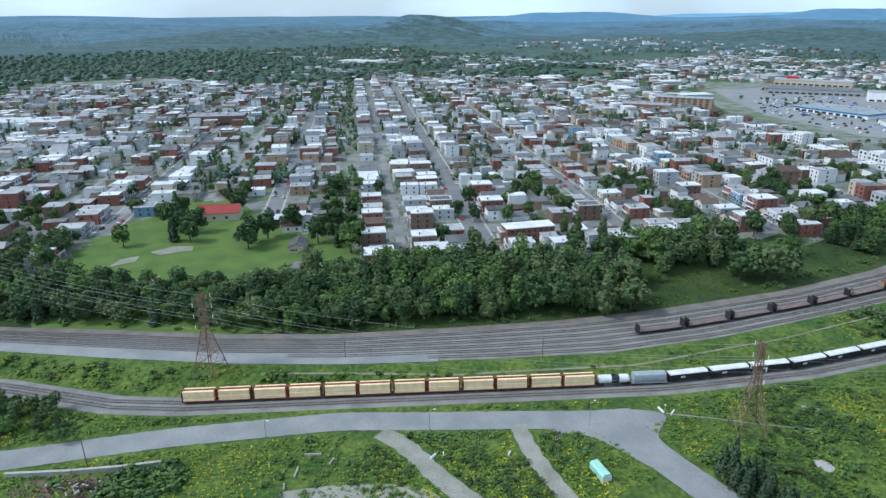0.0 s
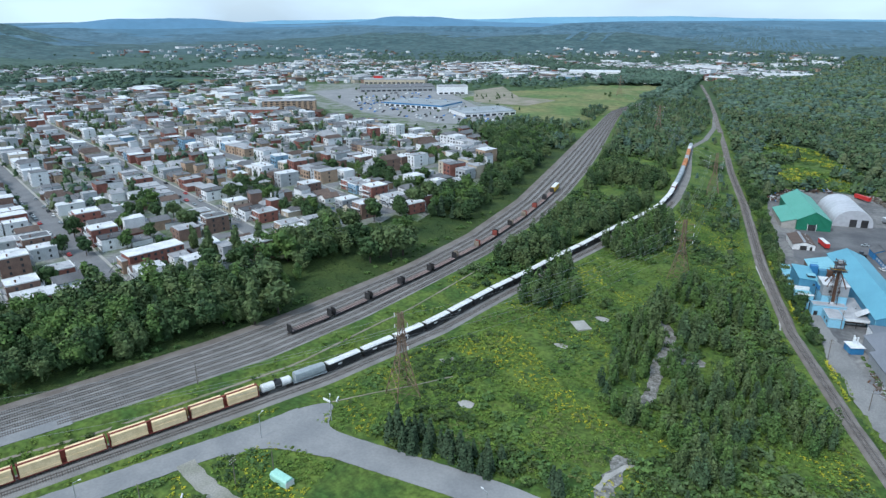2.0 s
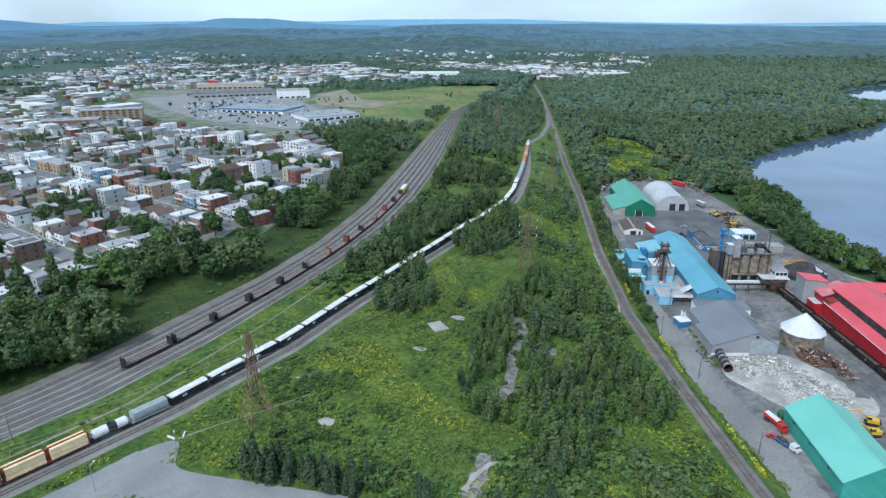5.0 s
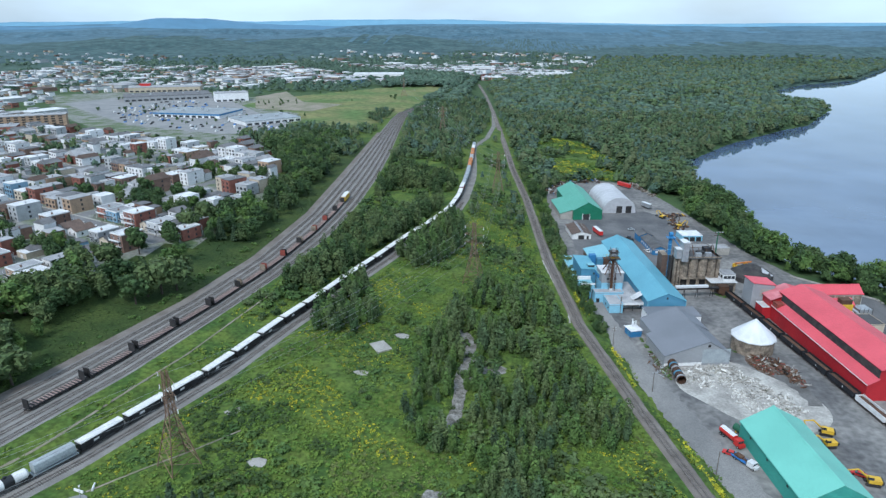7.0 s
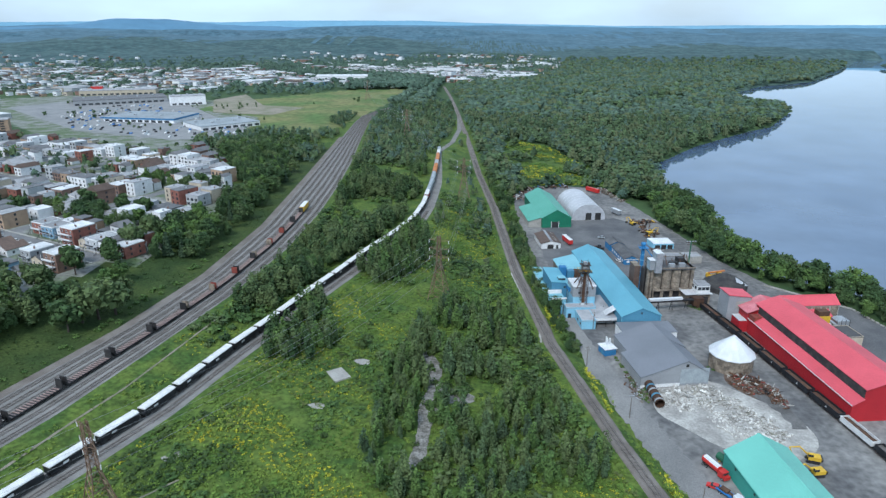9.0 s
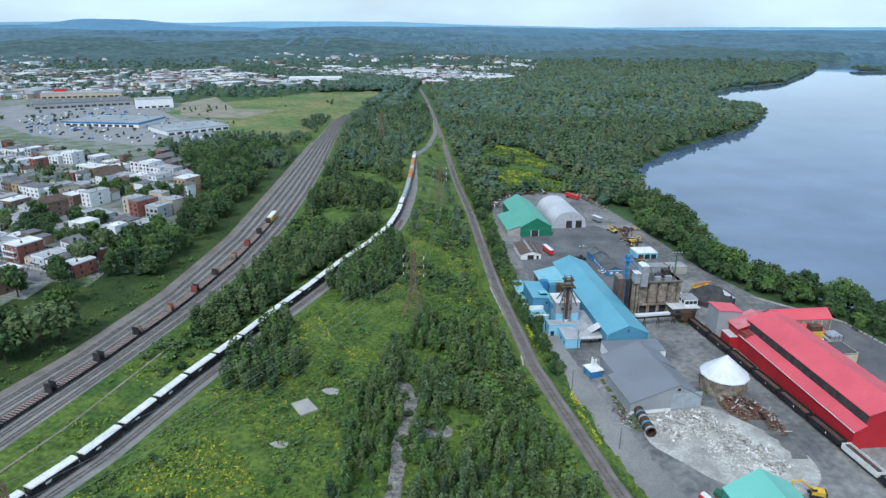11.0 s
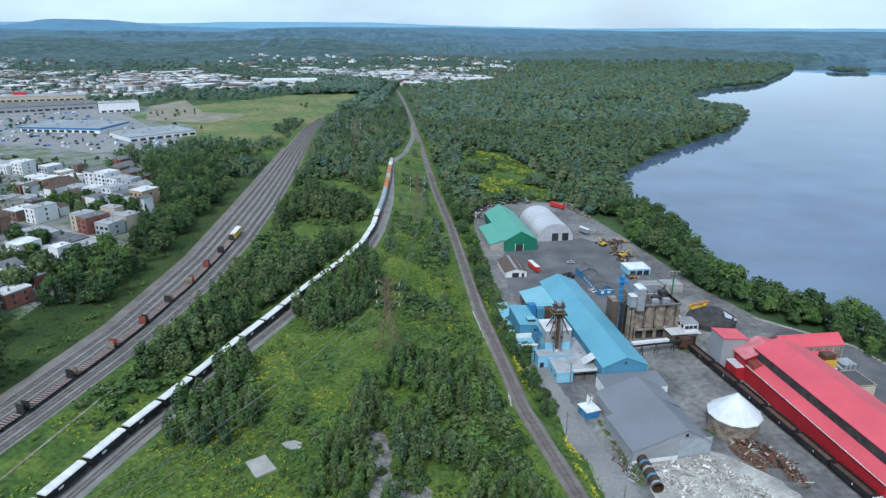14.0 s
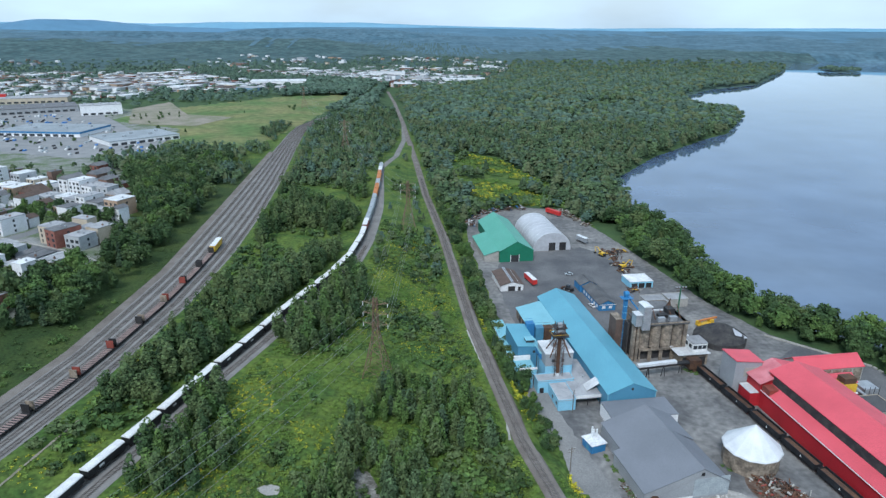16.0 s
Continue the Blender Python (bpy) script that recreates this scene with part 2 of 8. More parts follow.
mat("weed_dull", (0.029, 0.058, 0.015), (0.052, 0.082, 0.021), 0.06, 0.85, bump=0, grain=1.0, island=0.3)
mat("leaf_wood_olive", (0.068, 0.098, 0.046), (0.100, 0.126, 0.062), 0.03, 0.9, bump=0, grain=0.35, island=0.12)
mat("leaf_wood", (0.040, 0.074, 0.036), (0.082, 0.128, 0.056), 0.03, 0.9, bump=0, grain=0.3, island=0.34, deep=0.3)
# leaves of distant trees: the blue of haze is painted into the green
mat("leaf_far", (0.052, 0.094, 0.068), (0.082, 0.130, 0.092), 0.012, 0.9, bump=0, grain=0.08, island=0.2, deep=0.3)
mat("weed_fresh", (0.072, 0.142, 0.024), (0.120, 0.185, 0.034), 0.07, 0.9, bump=0, grain=0.8, island=0.25)
mat("weed_dry", (0.110, 0.132, 0.040), (0.085, 0.115, 0.034), 0.08, 0.9, bump=0, grain=0.8, island=0.25)
mat("weed_green", (0.062, 0.124, 0.020), (0.135, 0.190, 0.030), 0.05, 0.85, bump=0, grain=0.5, island=0.3)
mat("weed_yellow", (0.400, 0.360, 0.024), (0.210, 0.255, 0.022), 0.12, 0.85, bump=0, grain=1.0, island=0.35)

water_mat = mat("river_water", (0.072, 0.112, 0.185), (0.084, 0.124, 0.195), 0.01, 0.02, bump=0, grain=0.02, spec=0.5)
water_mat.node_tree.nodes["Principled BSDF"].inputs["IOR"].default_value = 1.5


# ---- mesh tools ----
class Shape:
    """Vertices and faces of one mesh, gathered piece by piece."""

    def __init__(self):
        self.v, self.f = [], []

    def add(self, verts, faces, m=None):
        k = len(self.v)
        self.v += [tuple(m @ Vector(p)) for p in verts] if m else [tuple(p) for p in verts]
        self.f += [tuple(i + k for i in f) for f in faces]
        return self

    def box(self, x0, x1, y0, y1, z0, z1, m=None):
        return self.add([(x0, y0, z0), (x1, y0, z0), (x1, y1, z0), (x0, y1, z0), (x0, y0, z1), (x1, y0, z1), (x1, y1, z1), (x0, y1, z1)],
                        [(3, 2, 1, 0), (4, 5, 6, 7), (0, 1, 5, 4), (1, 2, 6, 5), (2, 3, 7, 6), (3, 0, 4, 7)], m)

    def prism(self, outline, y0, y1, m=None):
        """An outline in x, z pushed along y."""
        n = len(outline)
        return self.add([(x, y0, z) for x, z in outline] + [(x, y1, z) for x, z in outline],
                        [tuple(range(n)), tuple(range(2 * n - 1, n - 1, -1))] + [(i, i + n, (i + 1) % n + n, (i + 1) % n) for i in range(n)], m)

    def slab(self, outline, z0, z1, m=None):
        """An outline in x, y pushed along z."""
        n = len(outline)
        return self.add([(x, y, z0) for x, y in outline] + [(x, y, z1) for x, y in outline],
                        [tuple(range(n - 1, -1, -1)), tuple(range(n, 2 * n))] + [(i, (i + 1) % n, (i + 1) % n + n, i + n) for i in range(n)], m)

    def rod(self, a, b, r, n=6, r2=None):
        a, b = Vector(a), Vector(b)
        q = (b - a).to_track_quat('Z', 'Y').to_matrix()
        r2 = r if r2 is None else r2
        ring = [(math.cos(6.28318 * i / n), math.sin(6.28318 * i / n)) for i in range(n)]
        return self.add([a + q @ Vector((x * r, y * r, 0)) for x, y in ring] + [b + q @ Vector((x * r2, y * r2, 0)) for x, y in ring],
                        [tuple(range(n - 1, -1, -1)), tuple(range(n, 2 * n))] + [(i, (i + 1) % n, (i + 1) % n + n, i + n) for i in range(n)])

    def roof(self, w, l, eave, ridge, thick=0.25, over=0.4, off=0.0, y0=None):
        """A gable roof over width w (x) and length l (y); off shifts the ridge."""
        a = -l / 2 - over if y0 is None else y0 - over
        b = l / 2 + over if y0 is None else y0 + l + over
        hw = w / 2
        sl = (ridge - eave) / (hw + off)
        sr = (ridge - eave) / (hw - off)
        le, re = eave - sl * over, eave - sr * over
        out = [(-hw - over, le), (off, ridge), (hw + over, re), (hw + over, re + thick), (off, ridge + thick), (-hw - over, le + thick)]
        return self.prism(out, a, b)

    def mesh(self, name, material):
        me = bpy.data.meshes.new(name)
        me.from_pydata(self.v, [], self.f)
        me.materials.append(MATS[material])
        bm = bmesh.new()
        bm.from_mesh(me)
        bmesh.ops.recalc_face_normals(bm, faces=bm.faces)
        bm.to_mesh(me)
        bm.free()
        return me


def part(name, shape, material, parent, label=""):
    ob = new(name, shape if isinstance(shape, bpy.types.Mesh) else shape.mesh(name, material))
    ob.parent = parent
    return tagged(ob, label)


def thing(name, m, label, category, group=""):
    ob = new(name)
    ob.matrix_world = m
    ob.empty_display_size = 0.5
    return tagged(ob, label, category, group)


def solid(name, shape, material, label="", category="", group="", kind="", m=None):
    ob = new(name, shape.mesh(name, material))
    if m:
        ob.matrix_world = m
    return tagged(ob, label, category, group, kind)


def sheet(name, verts, quads, material, smooth=False):
    """A mesh straight from arrays of vertices and four-cornered faces."""
    me = bpy.data.meshes.new(name)
    me.vertices.add(len(verts))
    me.vertices.foreach_set("co", np.ascontiguousarray(verts, dtype=np.float32).ravel())
    k = quads.shape[1]
    me.loops.add(quads.size)
    me.loops.foreach_set("vertex_index", np.ascontiguousarray(quads, dtype=np.int32).ravel())
    me.polygons.add(len(quads))
    me.polygons.foreach_set("loop_start", np.arange(0, quads.size, k, dtype=np.int32))
    me.materials.append(MATS[material])
    me.update(calc_edges=True)
    me.polygons.foreach_set("use_smooth", np.full(len(quads), smooth, dtype=bool))
    return me

# ---- lines of the land: x along y ----
def line(*pts):
    ys, xs = [p[1] for p in pts], [p[0] for p in pts]
    return lambda y: np.interp(y, ys, xs)


yard_l = line((-480, -300), (-302, -81), (-274, -42), (-245, -4), (-221, 34), (-199, 80), (-182, 118), (-169, 155), (-150, 225), (-141, 285), (-139, 370), (-147, 490), (-158, 640), (-171, 815), (-173, 870), (-163, 925), (-140, 1000), (-120, 1300))
yard_r = line((-460, -300), (-284, -81), (-253, -44), (-226, -9), (-203, 26), (-173, 80), (-153.5, 120), (-139.5, 165), (-130, 210), (-120.5, 260), (-113.5, 330), (-113.5, 400), (-118, 480), (-126, 570), (-141, 700), (-154, 820), (-156, 870), (-152, 920), (-132, 1000), (-112, 1300))
train_x = line((-440, -300), (-259, -81), (-225, -48), (-211, -28), (-186, 19), (-158, 71), (-133, 118), (-112, 171), (-101, 214), (-93, 240), (-85, 270), (-77, 296), (-69, 326), (-56, 366), (-49, 396), (-46, 430), (-45.5, 500), (-47, 560), (-50, 640), (-40, 700), (-37, 815), (-44, 960), (-70, 1200), (-95, 1400))
branch_x = line((110, -300), (78, 40), (54, 123), (41, 173), (26, 237), (14.5, 322), (3.5, 450), (-9, 560), (-20, 690), (-36, 860), (-45, 960), (-70, 1200), (-95, 1400))
shore_x = line((520, -300), (300, 100), (240, 210), (216, 290), (198, 322), (178, 334), (162, 356), (156, 384), (160, 440), (160, 490), (154, 540), (154, 590), (174, 660), (245, 767), (348, 884), (397, 932), (436, 1002), (508, 1122), (500, 1180), (470, 1260), (520, 1420), (640, 1585), (705, 1628), (804, 1711), (1005, 2010), (1229, 2370), (1405, 2690), (1480, 2740), (2600, 2800), (9000, 3300))
lot_x = line((140, -300), (84, 60), (66, 136), (52, 180), (44, 229), (36, 266), (26, 330), (22, 400), (14, 460), (30, 520), (40, 700), (30, 1000), (60, 1500))
YARD_Z, LOT_Z, TOWN_Z, BRANCH_Z, RIVER_Z = 3.0, -10.0, 11.0, -4.5, -14.0


def smooth(a, b, x):
    t = np.clip((x - a) / (b - a), 0, 1)
    return t * t * (3 - 2 * t)


def wavy(x, y, s):
    return (np.sin(x * s + 1.3 * np.sin(y * s * 0.7)) + np.sin(y * s * 1.13 + 1.7 * np.sin(x * s * 0.6 + 2)) + 0.6 * np.sin((x + y) * s * 2.1 + 1)) / 2.6


def land(x, y):
    """The ground's height."""
    x, y = np.asarray(x, float), np.asarray(y, float)
    r = np.hypot(x, y)
    tz = TOWN_Z - 5 * smooth(450, 800, y)
    yl, yr, tx, bx, sx = yard_l(y), yard_r(y), train_x(y), branch_x(y), shore_x(y)
    cuts = [yl - 52, yl - 5, yr + 3, tx - 8, tx + 10, bx - 7, bx + 4.5, np.maximum(lot_x(y) - 5, bx + 7.5), sx - 16, sx + 1, sx + 40]
    tr = BRANCH_Z * smooth(640, 840, y)
    vals = [tz, YARD_Z, YARD_Z, tr, tr, BRANCH_Z, BRANCH_Z, LOT_Z, LOT_Z, RIVER_Z - 0.4, RIVER_Z - 5]
    level = smooth(1500, 2500, y)
    vals = [v + (LOT_Z - v) * level for v in vals[:9]] + vals[9:]
    z, last = vals[0] * np.ones_like(x), cuts[0]
    for i in range(1, len(cuts)):
        b = np.maximum(cuts[i], last + 0.5)
        z = z + (vals[i] - vals[i - 1]) * smooth(last, b, x)
        last = b
    mid = smooth(tx + 10, tx + 30, x) * (1 - smooth(bx - 30, bx - 8, x)) * (1 - smooth(700, 800, y)) * smooth(100, 130, y)
    z = z + mid * 0.7 * wavy(x, y, 0.06)
    dry = 1 - smooth(sx - 300, sx - 60, x)
    hills = 0.5 + 0.5 * wavy(x, y, 0.0024)
    side = smooth(-700, 500, -x)
    far = np.clip((r - 2300) / 2500, 0, 1)
    rise = 108 * far ** 1.5 + smooth(1700, 3400, r) * hills * (12 + 14 * side)
    for hx, hy, hr, hh in ((-2850, 1640, 250, 58), (-2700, 1500, 330, 34), (-600, 3230, 330, 34), (-930, 3150, 220, 26), (-1663, 2803, 420, 30), (-3300, 1050, 520, 22)):
        rise = rise + hh * np.exp(-((x - hx) ** 2 + (y - hy) ** 2) / hr ** 2) * (1 + 0.15 * wavy(x, y, 0.02))
    isle = 3.5 * np.exp(-(((x - 1331) / 80) ** 4 + ((y - 2230) / 70) ** 4))
    return z + rise * dry + isle * 2.2


def at(x, y):
    return float(land(x, y))


def inside(x, y, poly):
    """Which of the points x, y lie in the polygon."""
    x, y = np.asarray(x, float), np.asarray(y, float)
    res = np.zeros(x.shape, bool)
    for (ax, ay), (bx, by) in zip(poly, poly[1:] + poly[:1]):
        hit = ((ay > y) != (by > y)) & (x < (bx - ax) * (y - ay) / (by - ay + 1e-9) + ax)
        res ^= hit
    return res


UX, UY = -0.912, 0.410          # along the town's streets
VX, VY = 0.410, 0.912           # across them


def uv(x, y):
    return UX * x + UY * y, VX * x + VY * y


def xy(u, v):
    return UX * u + VX * v, UY * u + VY * v


PARK = [(-258, -70), (-238, 30), (-262, 66), (-300, 78), (-352, 52), (-420, 48), (-438, 22), (-392, -30), (-372, -46), (-335, -66)]
FIELD = [(-190, 690), (-300, 650), (-285, 730), (-300, 830), (-420, 900), (-400, 1010), (-260, 1200), (-130, 1240), (-160, 1000)]
SHOPS = [(-215, 610), (-300, 560), (-420, 600), (-640, 800), (-800, 1010), (-620, 1120), (-430, 1010), (-300, 830), (-285, 720)]
COPSE = [(-39, 180), (-38, 206), (-30, 246), (-12, 284), (10, 266), (22, 220), (34, 182), (40, 158), (30, 146), (12, 148), (4, 106), (-10, 100), (-12, 136), (-31, 138), (-39, 158)]
GAP = [(-29, 224), (-23, 224), (-16.5, 210), (-17, 198), (-5, 194), (-5, 187), (-17, 186), (-19, 178), (-19, 153), (-25, 153), (-24, 182), (-22, 200), (-24, 208)]
SLAB = [(-27, 121), (-20, 118), (-21, 107), (-24, 96), (-30, 100), (-28, 111)]
FAR_TOWN = [(-300, 1450), (-76, 1455), (18, 1560), (132, 1740), (195, 1900), (250, 2300), (240, 2650), (30, 2780), (-300, 2750)]
GLADE = [(10, 560), (28, 534), (66, 547), (100, 540), (108, 556), (104, 610), (84, 660), (66, 735), (34, 765), (14, 740), (10, 650)]


def town_mask(x, y):
    u, v = uv(x, y)
    return (x < yard_l(y) - np.where(y > 280, 36, 48) - np.clip(y - 430, 0, 200) * 0.45) & (u < 1250 + 120 * np.sin(v * 0.01)) & (v > -620) & (v < 520) & ~inside(x, y, PARK) & ~inside(x, y, SHOPS) & ~inside(x, y, FIELD) & (y < 640) & (y > -260)


def axis(a, b, fine, edge):
    inner = list(np.arange(a, b + 0.1, fine))
    step, lo, hi = fine, [], []
    p, q = a, b
    while p > -edge:
        step *= 1.055
        p -= step
        lo.append(max(p, -edge))
    step = fine
    while q < edge:
        step *= 1.055
        q += step
        hi.append(min(q, edge))
    return np.array(lo[::-1] + inner + hi)


gx, gy = axis(-520, 330, 5.0, 4900), axis(-140, 900, 5.0, 4900)
GX, GY = np.meshgrid(gx, gy)
GZ = land(GX, GY)
nx, ny = len(gx), len(gy)
gi = np.arange(nx * ny).reshape(ny, nx)
gq = np.stack([gi[:-1, :-1], gi[:-1, 1:], gi[1:, 1:], gi[1:, :-1]], -1).reshape(-1, 4)
ground_mesh = sheet("ground", np.stack([GX, GY, GZ], -1).reshape(-1, 3), gq, "woodland_floor", True)
cx = (GX[:-1, :-1] + GX[1:, 1:]).ravel() / 2
cy = (GY[:-1, :-1] + GY[1:, 1:]).ravel() / 2
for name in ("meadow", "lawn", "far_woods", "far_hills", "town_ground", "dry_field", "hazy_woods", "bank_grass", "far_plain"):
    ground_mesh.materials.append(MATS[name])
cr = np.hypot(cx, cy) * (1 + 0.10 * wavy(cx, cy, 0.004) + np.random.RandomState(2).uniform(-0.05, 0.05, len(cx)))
idx = np.zeros(len(cx), np.int32)
idx[(cx > yard_l(cy) - 52) & (cx < 110) & (cy < 520)] = 1
idx[(cx > yard_l(cy) - 52) & (cx < lot_x(cy)) & (cy < 900)] = 1
idx[inside(cx, cy, GLADE) | ((np.abs(cy - 1268) < 40) & (np.abs(cx - 270) < 120))] = 1
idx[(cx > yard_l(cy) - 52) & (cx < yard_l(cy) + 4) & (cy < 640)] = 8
idx[town_mask(cx, cy)] = 5
idx[inside(cx, cy, PARK)] = 2
idx[inside(cx, cy, SHOPS)] = 5
idx[inside(cx, cy, FIELD)] = 6
# each farther zone gets a colour with more haze blue painted in
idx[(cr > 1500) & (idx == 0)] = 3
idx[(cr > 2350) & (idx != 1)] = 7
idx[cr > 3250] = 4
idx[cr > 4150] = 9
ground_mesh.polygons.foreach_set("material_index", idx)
tagged(new("ground", ground_mesh), "rolling ground of meadow, lawn and woodland floor", "ground", kind="structure")

def ridge(name, r0, width, spots, rough, material, label):
    """A far range of hills on a ring about the town: its crest height by compass bearing, falling off before and behind."""
    bear = np.radians(np.arange(-120, 80.01, 0.2))
    crest = np.interp(np.degrees(bear), [q[0] for q in spots], [q[1] for q in spots])
    for _ in range(4):
        crest[1:-1] = (crest[:-2] + 2 * crest[1:-1] + crest[2:]) / 4
    crest = crest + rough * (np.sin(bear * 97) + np.sin(bear * 61 + 1) + 0.6 * np.sin(bear * 223 + 2) + 0.4 * np.sin(bear * 411)) / 3
    rows = []
    for f, k in ((-1, 0.1), (-0.75, 0.3), (-0.5, 0.55), (-0.25, 0.85), (0, 1.0), (0.3, 0.85), (0.6, 0.3)):
        rr = r0 + f * width * (1 + 0.1 * np.sin(bear * 31))
        rows.append(np.stack([rr * np.sin(bear), rr * np.cos(bear), crest * k * (1 + 0.06 * np.sin(bear * 53 + f * 9) * (k < 1))], -1))
    v = np.stack(rows, 1).reshape(-1, 3)
    i = np.arange(len(v)).reshape(-1, 7)
    q = np.stack([i[:-1, :-1], i[1:, :-1], i[1:, 1:], i[:-1, 1:]], -1).reshape(-1, 4)
    return tagged(new(name, sheet(name, v, q, material, True)), label, "hills", kind="structure")


def crests(r, *spots):
    """Heights of a skyline seen under the given angles of sight (bearing, degrees above level) at the distance r."""
    return [(bearing, 122 + r * math.tan(radians(up))) for bearing, up in spots]


# crests get bluer and paler with distance: haze put into their colour
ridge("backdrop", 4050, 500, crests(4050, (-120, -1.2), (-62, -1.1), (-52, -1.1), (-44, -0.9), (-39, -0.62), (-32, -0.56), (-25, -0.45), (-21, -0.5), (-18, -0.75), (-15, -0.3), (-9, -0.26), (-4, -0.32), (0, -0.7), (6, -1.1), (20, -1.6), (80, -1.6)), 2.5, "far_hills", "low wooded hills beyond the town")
ridge("backdrop", 4500, 350, crests(4500, (-120, -0.3), (-91, -0.07), (-87.7, 0.06), (-84, -0.16), (-79, -0.3), (-67, -0.35), (-58, -0.3), (-54, -0.05), (-51, 0.25), (-45, 0.25), (-41.3, -0.1), (-38.8, -0.3), (-33, -0.2), (-30, 0.32), (-26, 0.32), (-22, -0.1), (-16, -0.3), (-6, -0.4), (2, -0.6), (80, -0.8)), 2.0, "blue_ridge", "wooded ridge on the horizon, painted in haze blue")
ridge("backdrop", 4780, 200, crests(4780, (-120, -0.1), (-80, -0.2), (-67, -0.13), (-41, -0.05), (-38.8, 0.08), (-35, 0.06), (-28, 0.2), (-22, 0.06), (-16, 0.22), (-6, 0.22), (0.5, 0.0), (8, -0.12), (11, -0.18), (20, -0.1), (34, -0.05), (80, -0.1)), 1.5, "pale_ridge", "ridge on the far horizon, painted in pale haze")
river = np.array([(-200, -2500, RIVER_Z), (4900, -2500, RIVER_Z), (4900, 4200, RIVER_Z), (-200, 4200, RIVER_Z)])
tagged(new("water", sheet("water", river, np.array([[0, 1, 2, 3]]), "river_water")), "calm dark river mirroring a hazy sky", "river", kind="structure")


def strip(name, fx, y0, y1, offs, lift, material, label, category, step=4.0, kind="structure", z=None, wide=None):
    """A band laid along the line fx: its cross-section is a row of offsets with heights above the ground at the line."""
    ys = np.arange(y0, y1 + step, step)
    xs = fx(ys)
    t = np.stack([np.gradient(xs), np.gradient(ys)], -1)
    t /= np.linalg.norm(t, axis=1)[:, None]
    base = land(xs, ys) if z is None else np.full(len(ys), z)
    k = 1.0 if wide is None else wide(ys)
    rows = [np.stack([xs + o * k * t[:, 1], ys - o * k * t[:, 0], base + h], -1) for o, h in zip(offs, lift)]
    v = np.stack(rows, 1).reshape(-1, 3)
    k = len(offs)
    i = np.arange(len(v)).reshape(-1, k)
    q = np.stack([i[:-1, :-1], i[:-1, 1:], i[1:, 1:], i[1:, :-1]], -1).reshape(-1, 4)
    ob = new(name, sheet(name, v, q, material))
    return tagged(ob, label, category, kind=kind)


def patch(name, poly, material, label, category="pavement", lift=0.12, cell=4.0, soften=0):
    """A flat area on the ground inside a polygon, gridded so that it follows the land, with an uneven rim."""
    p = np.array(poly, float)
    for _ in range(soften):
        q = np.roll(p, -1, 0)
        p = np.stack([0.75 * p + 0.25 * q, 0.25 * p + 0.75 * q], 1).reshape(-1, 2)
    dense = []
    for a, b in zip(p, np.roll(p, -1, 0)):
        n = max(1, int(np.linalg.norm(b - a) / cell))
        for i in range(n):
            q = a + (b - a) * i / n
            w = 0.12 * cell * math.sin(q[0] * 1.7 + q[1] * 2.3) if n > 1 and i else 0
            dense.append((q[0] + w, q[1] - w))
    bm = bmesh.new()
    vs = [bm.verts.new((x, y, 0)) for x, y in dense]
    bm.faces.new(vs)
    for lo, hi, no in ((p[:, 0].min(), p[:, 0].max(), (1, 0, 0)), (p[:, 1].min(), p[:, 1].max(), (0, 1, 0))):
        for c in np.arange(lo + cell * 2, hi, cell * 2):
            bmesh.ops.bisect_plane(bm, geom=bm.verts[:] + bm.edges[:] + bm.faces[:], plane_co=(c, c, 0), plane_no=no)
    for v in bm.verts:
        v.co.z = at(v.co.x, v.co.y) + lift
    bmesh.ops.triangulate(bm, faces=bm.faces)
    bmesh.ops.recalc_face_normals(bm, faces=bm.faces)
    if bm.faces and sum(f.normal.z for f in bm.faces) < 0:
        bmesh.ops.reverse_faces(bm, faces=bm.faces)
    me = bpy.data.meshes.new(name)
    bm.to_mesh(me)
    bm.free()
    me.materials.append(MATS[material])
    return tagged(new(name, me), label, category, kind="structure")


# yard of the works, roads and lots
LOT = [(66, 134), (60, 152), (52, 178), (46, 212), (42, 236), (36, 262), (33, 300), (28, 345), (24, 400), (20, 462), (20, 500), (31, 527), (68, 541), (94, 532), (104, 505), (113, 470), (120, 440), (128, 400), (136, 360), (150, 324), (174, 298), (190, 262), (190, 200), (176, 120), (150, 60), (96, 60)]
patch("pavement", LOT, "yard_gravel", "pale grey gravel yard of an industrial works", lift=0.10, cell=5)
patch("pavement", [(36, 330), (30, 400), (46, 440), (70, 436), (90, 446), (104, 430), (112, 400), (112, 350), (100, 318), (84, 312), (74, 330), (62, 362), (46, 362)], "dark_gravel", "dark grey asphalt of the works yard", lift=0.16, cell=5)
patch("pavement", [(140, 300), (160, 314), (178, 294), (188, 255), (186, 200), (150, 190), (150, 250), (140, 268)], "dark_gravel", "dark asphalt apron beside the river", lift=0.16, cell=5)
patch("pavement", [(59, 198), (64, 216), (85, 223), (97, 212), (112, 194), (110, 178), (94, 170), (78, 176), (68, 188)], "chalky_gravel", "white dusty gravel strewn with rubble", lift=0.15, cell=2.5, soften=2)
patch("pavement", [(92, 222), (96, 230), (104, 225), (110, 214), (110, 206), (102, 206), (95, 214)], "rust_earth", "rust-brown earth under the scrap heap", lift=0.16, cell=2, soften=2)

# ---- railway ----
def yard_mid(y):
    return (yard_l(y) + yard_r(y)) / 2


def yard_half(y):
    slope = (yard_mid(y + 5) - yard_mid(y - 5)) / 10
    return (yard_r(y) - yard_l(y)) / 2 / np.sqrt(1 + slope * slope)


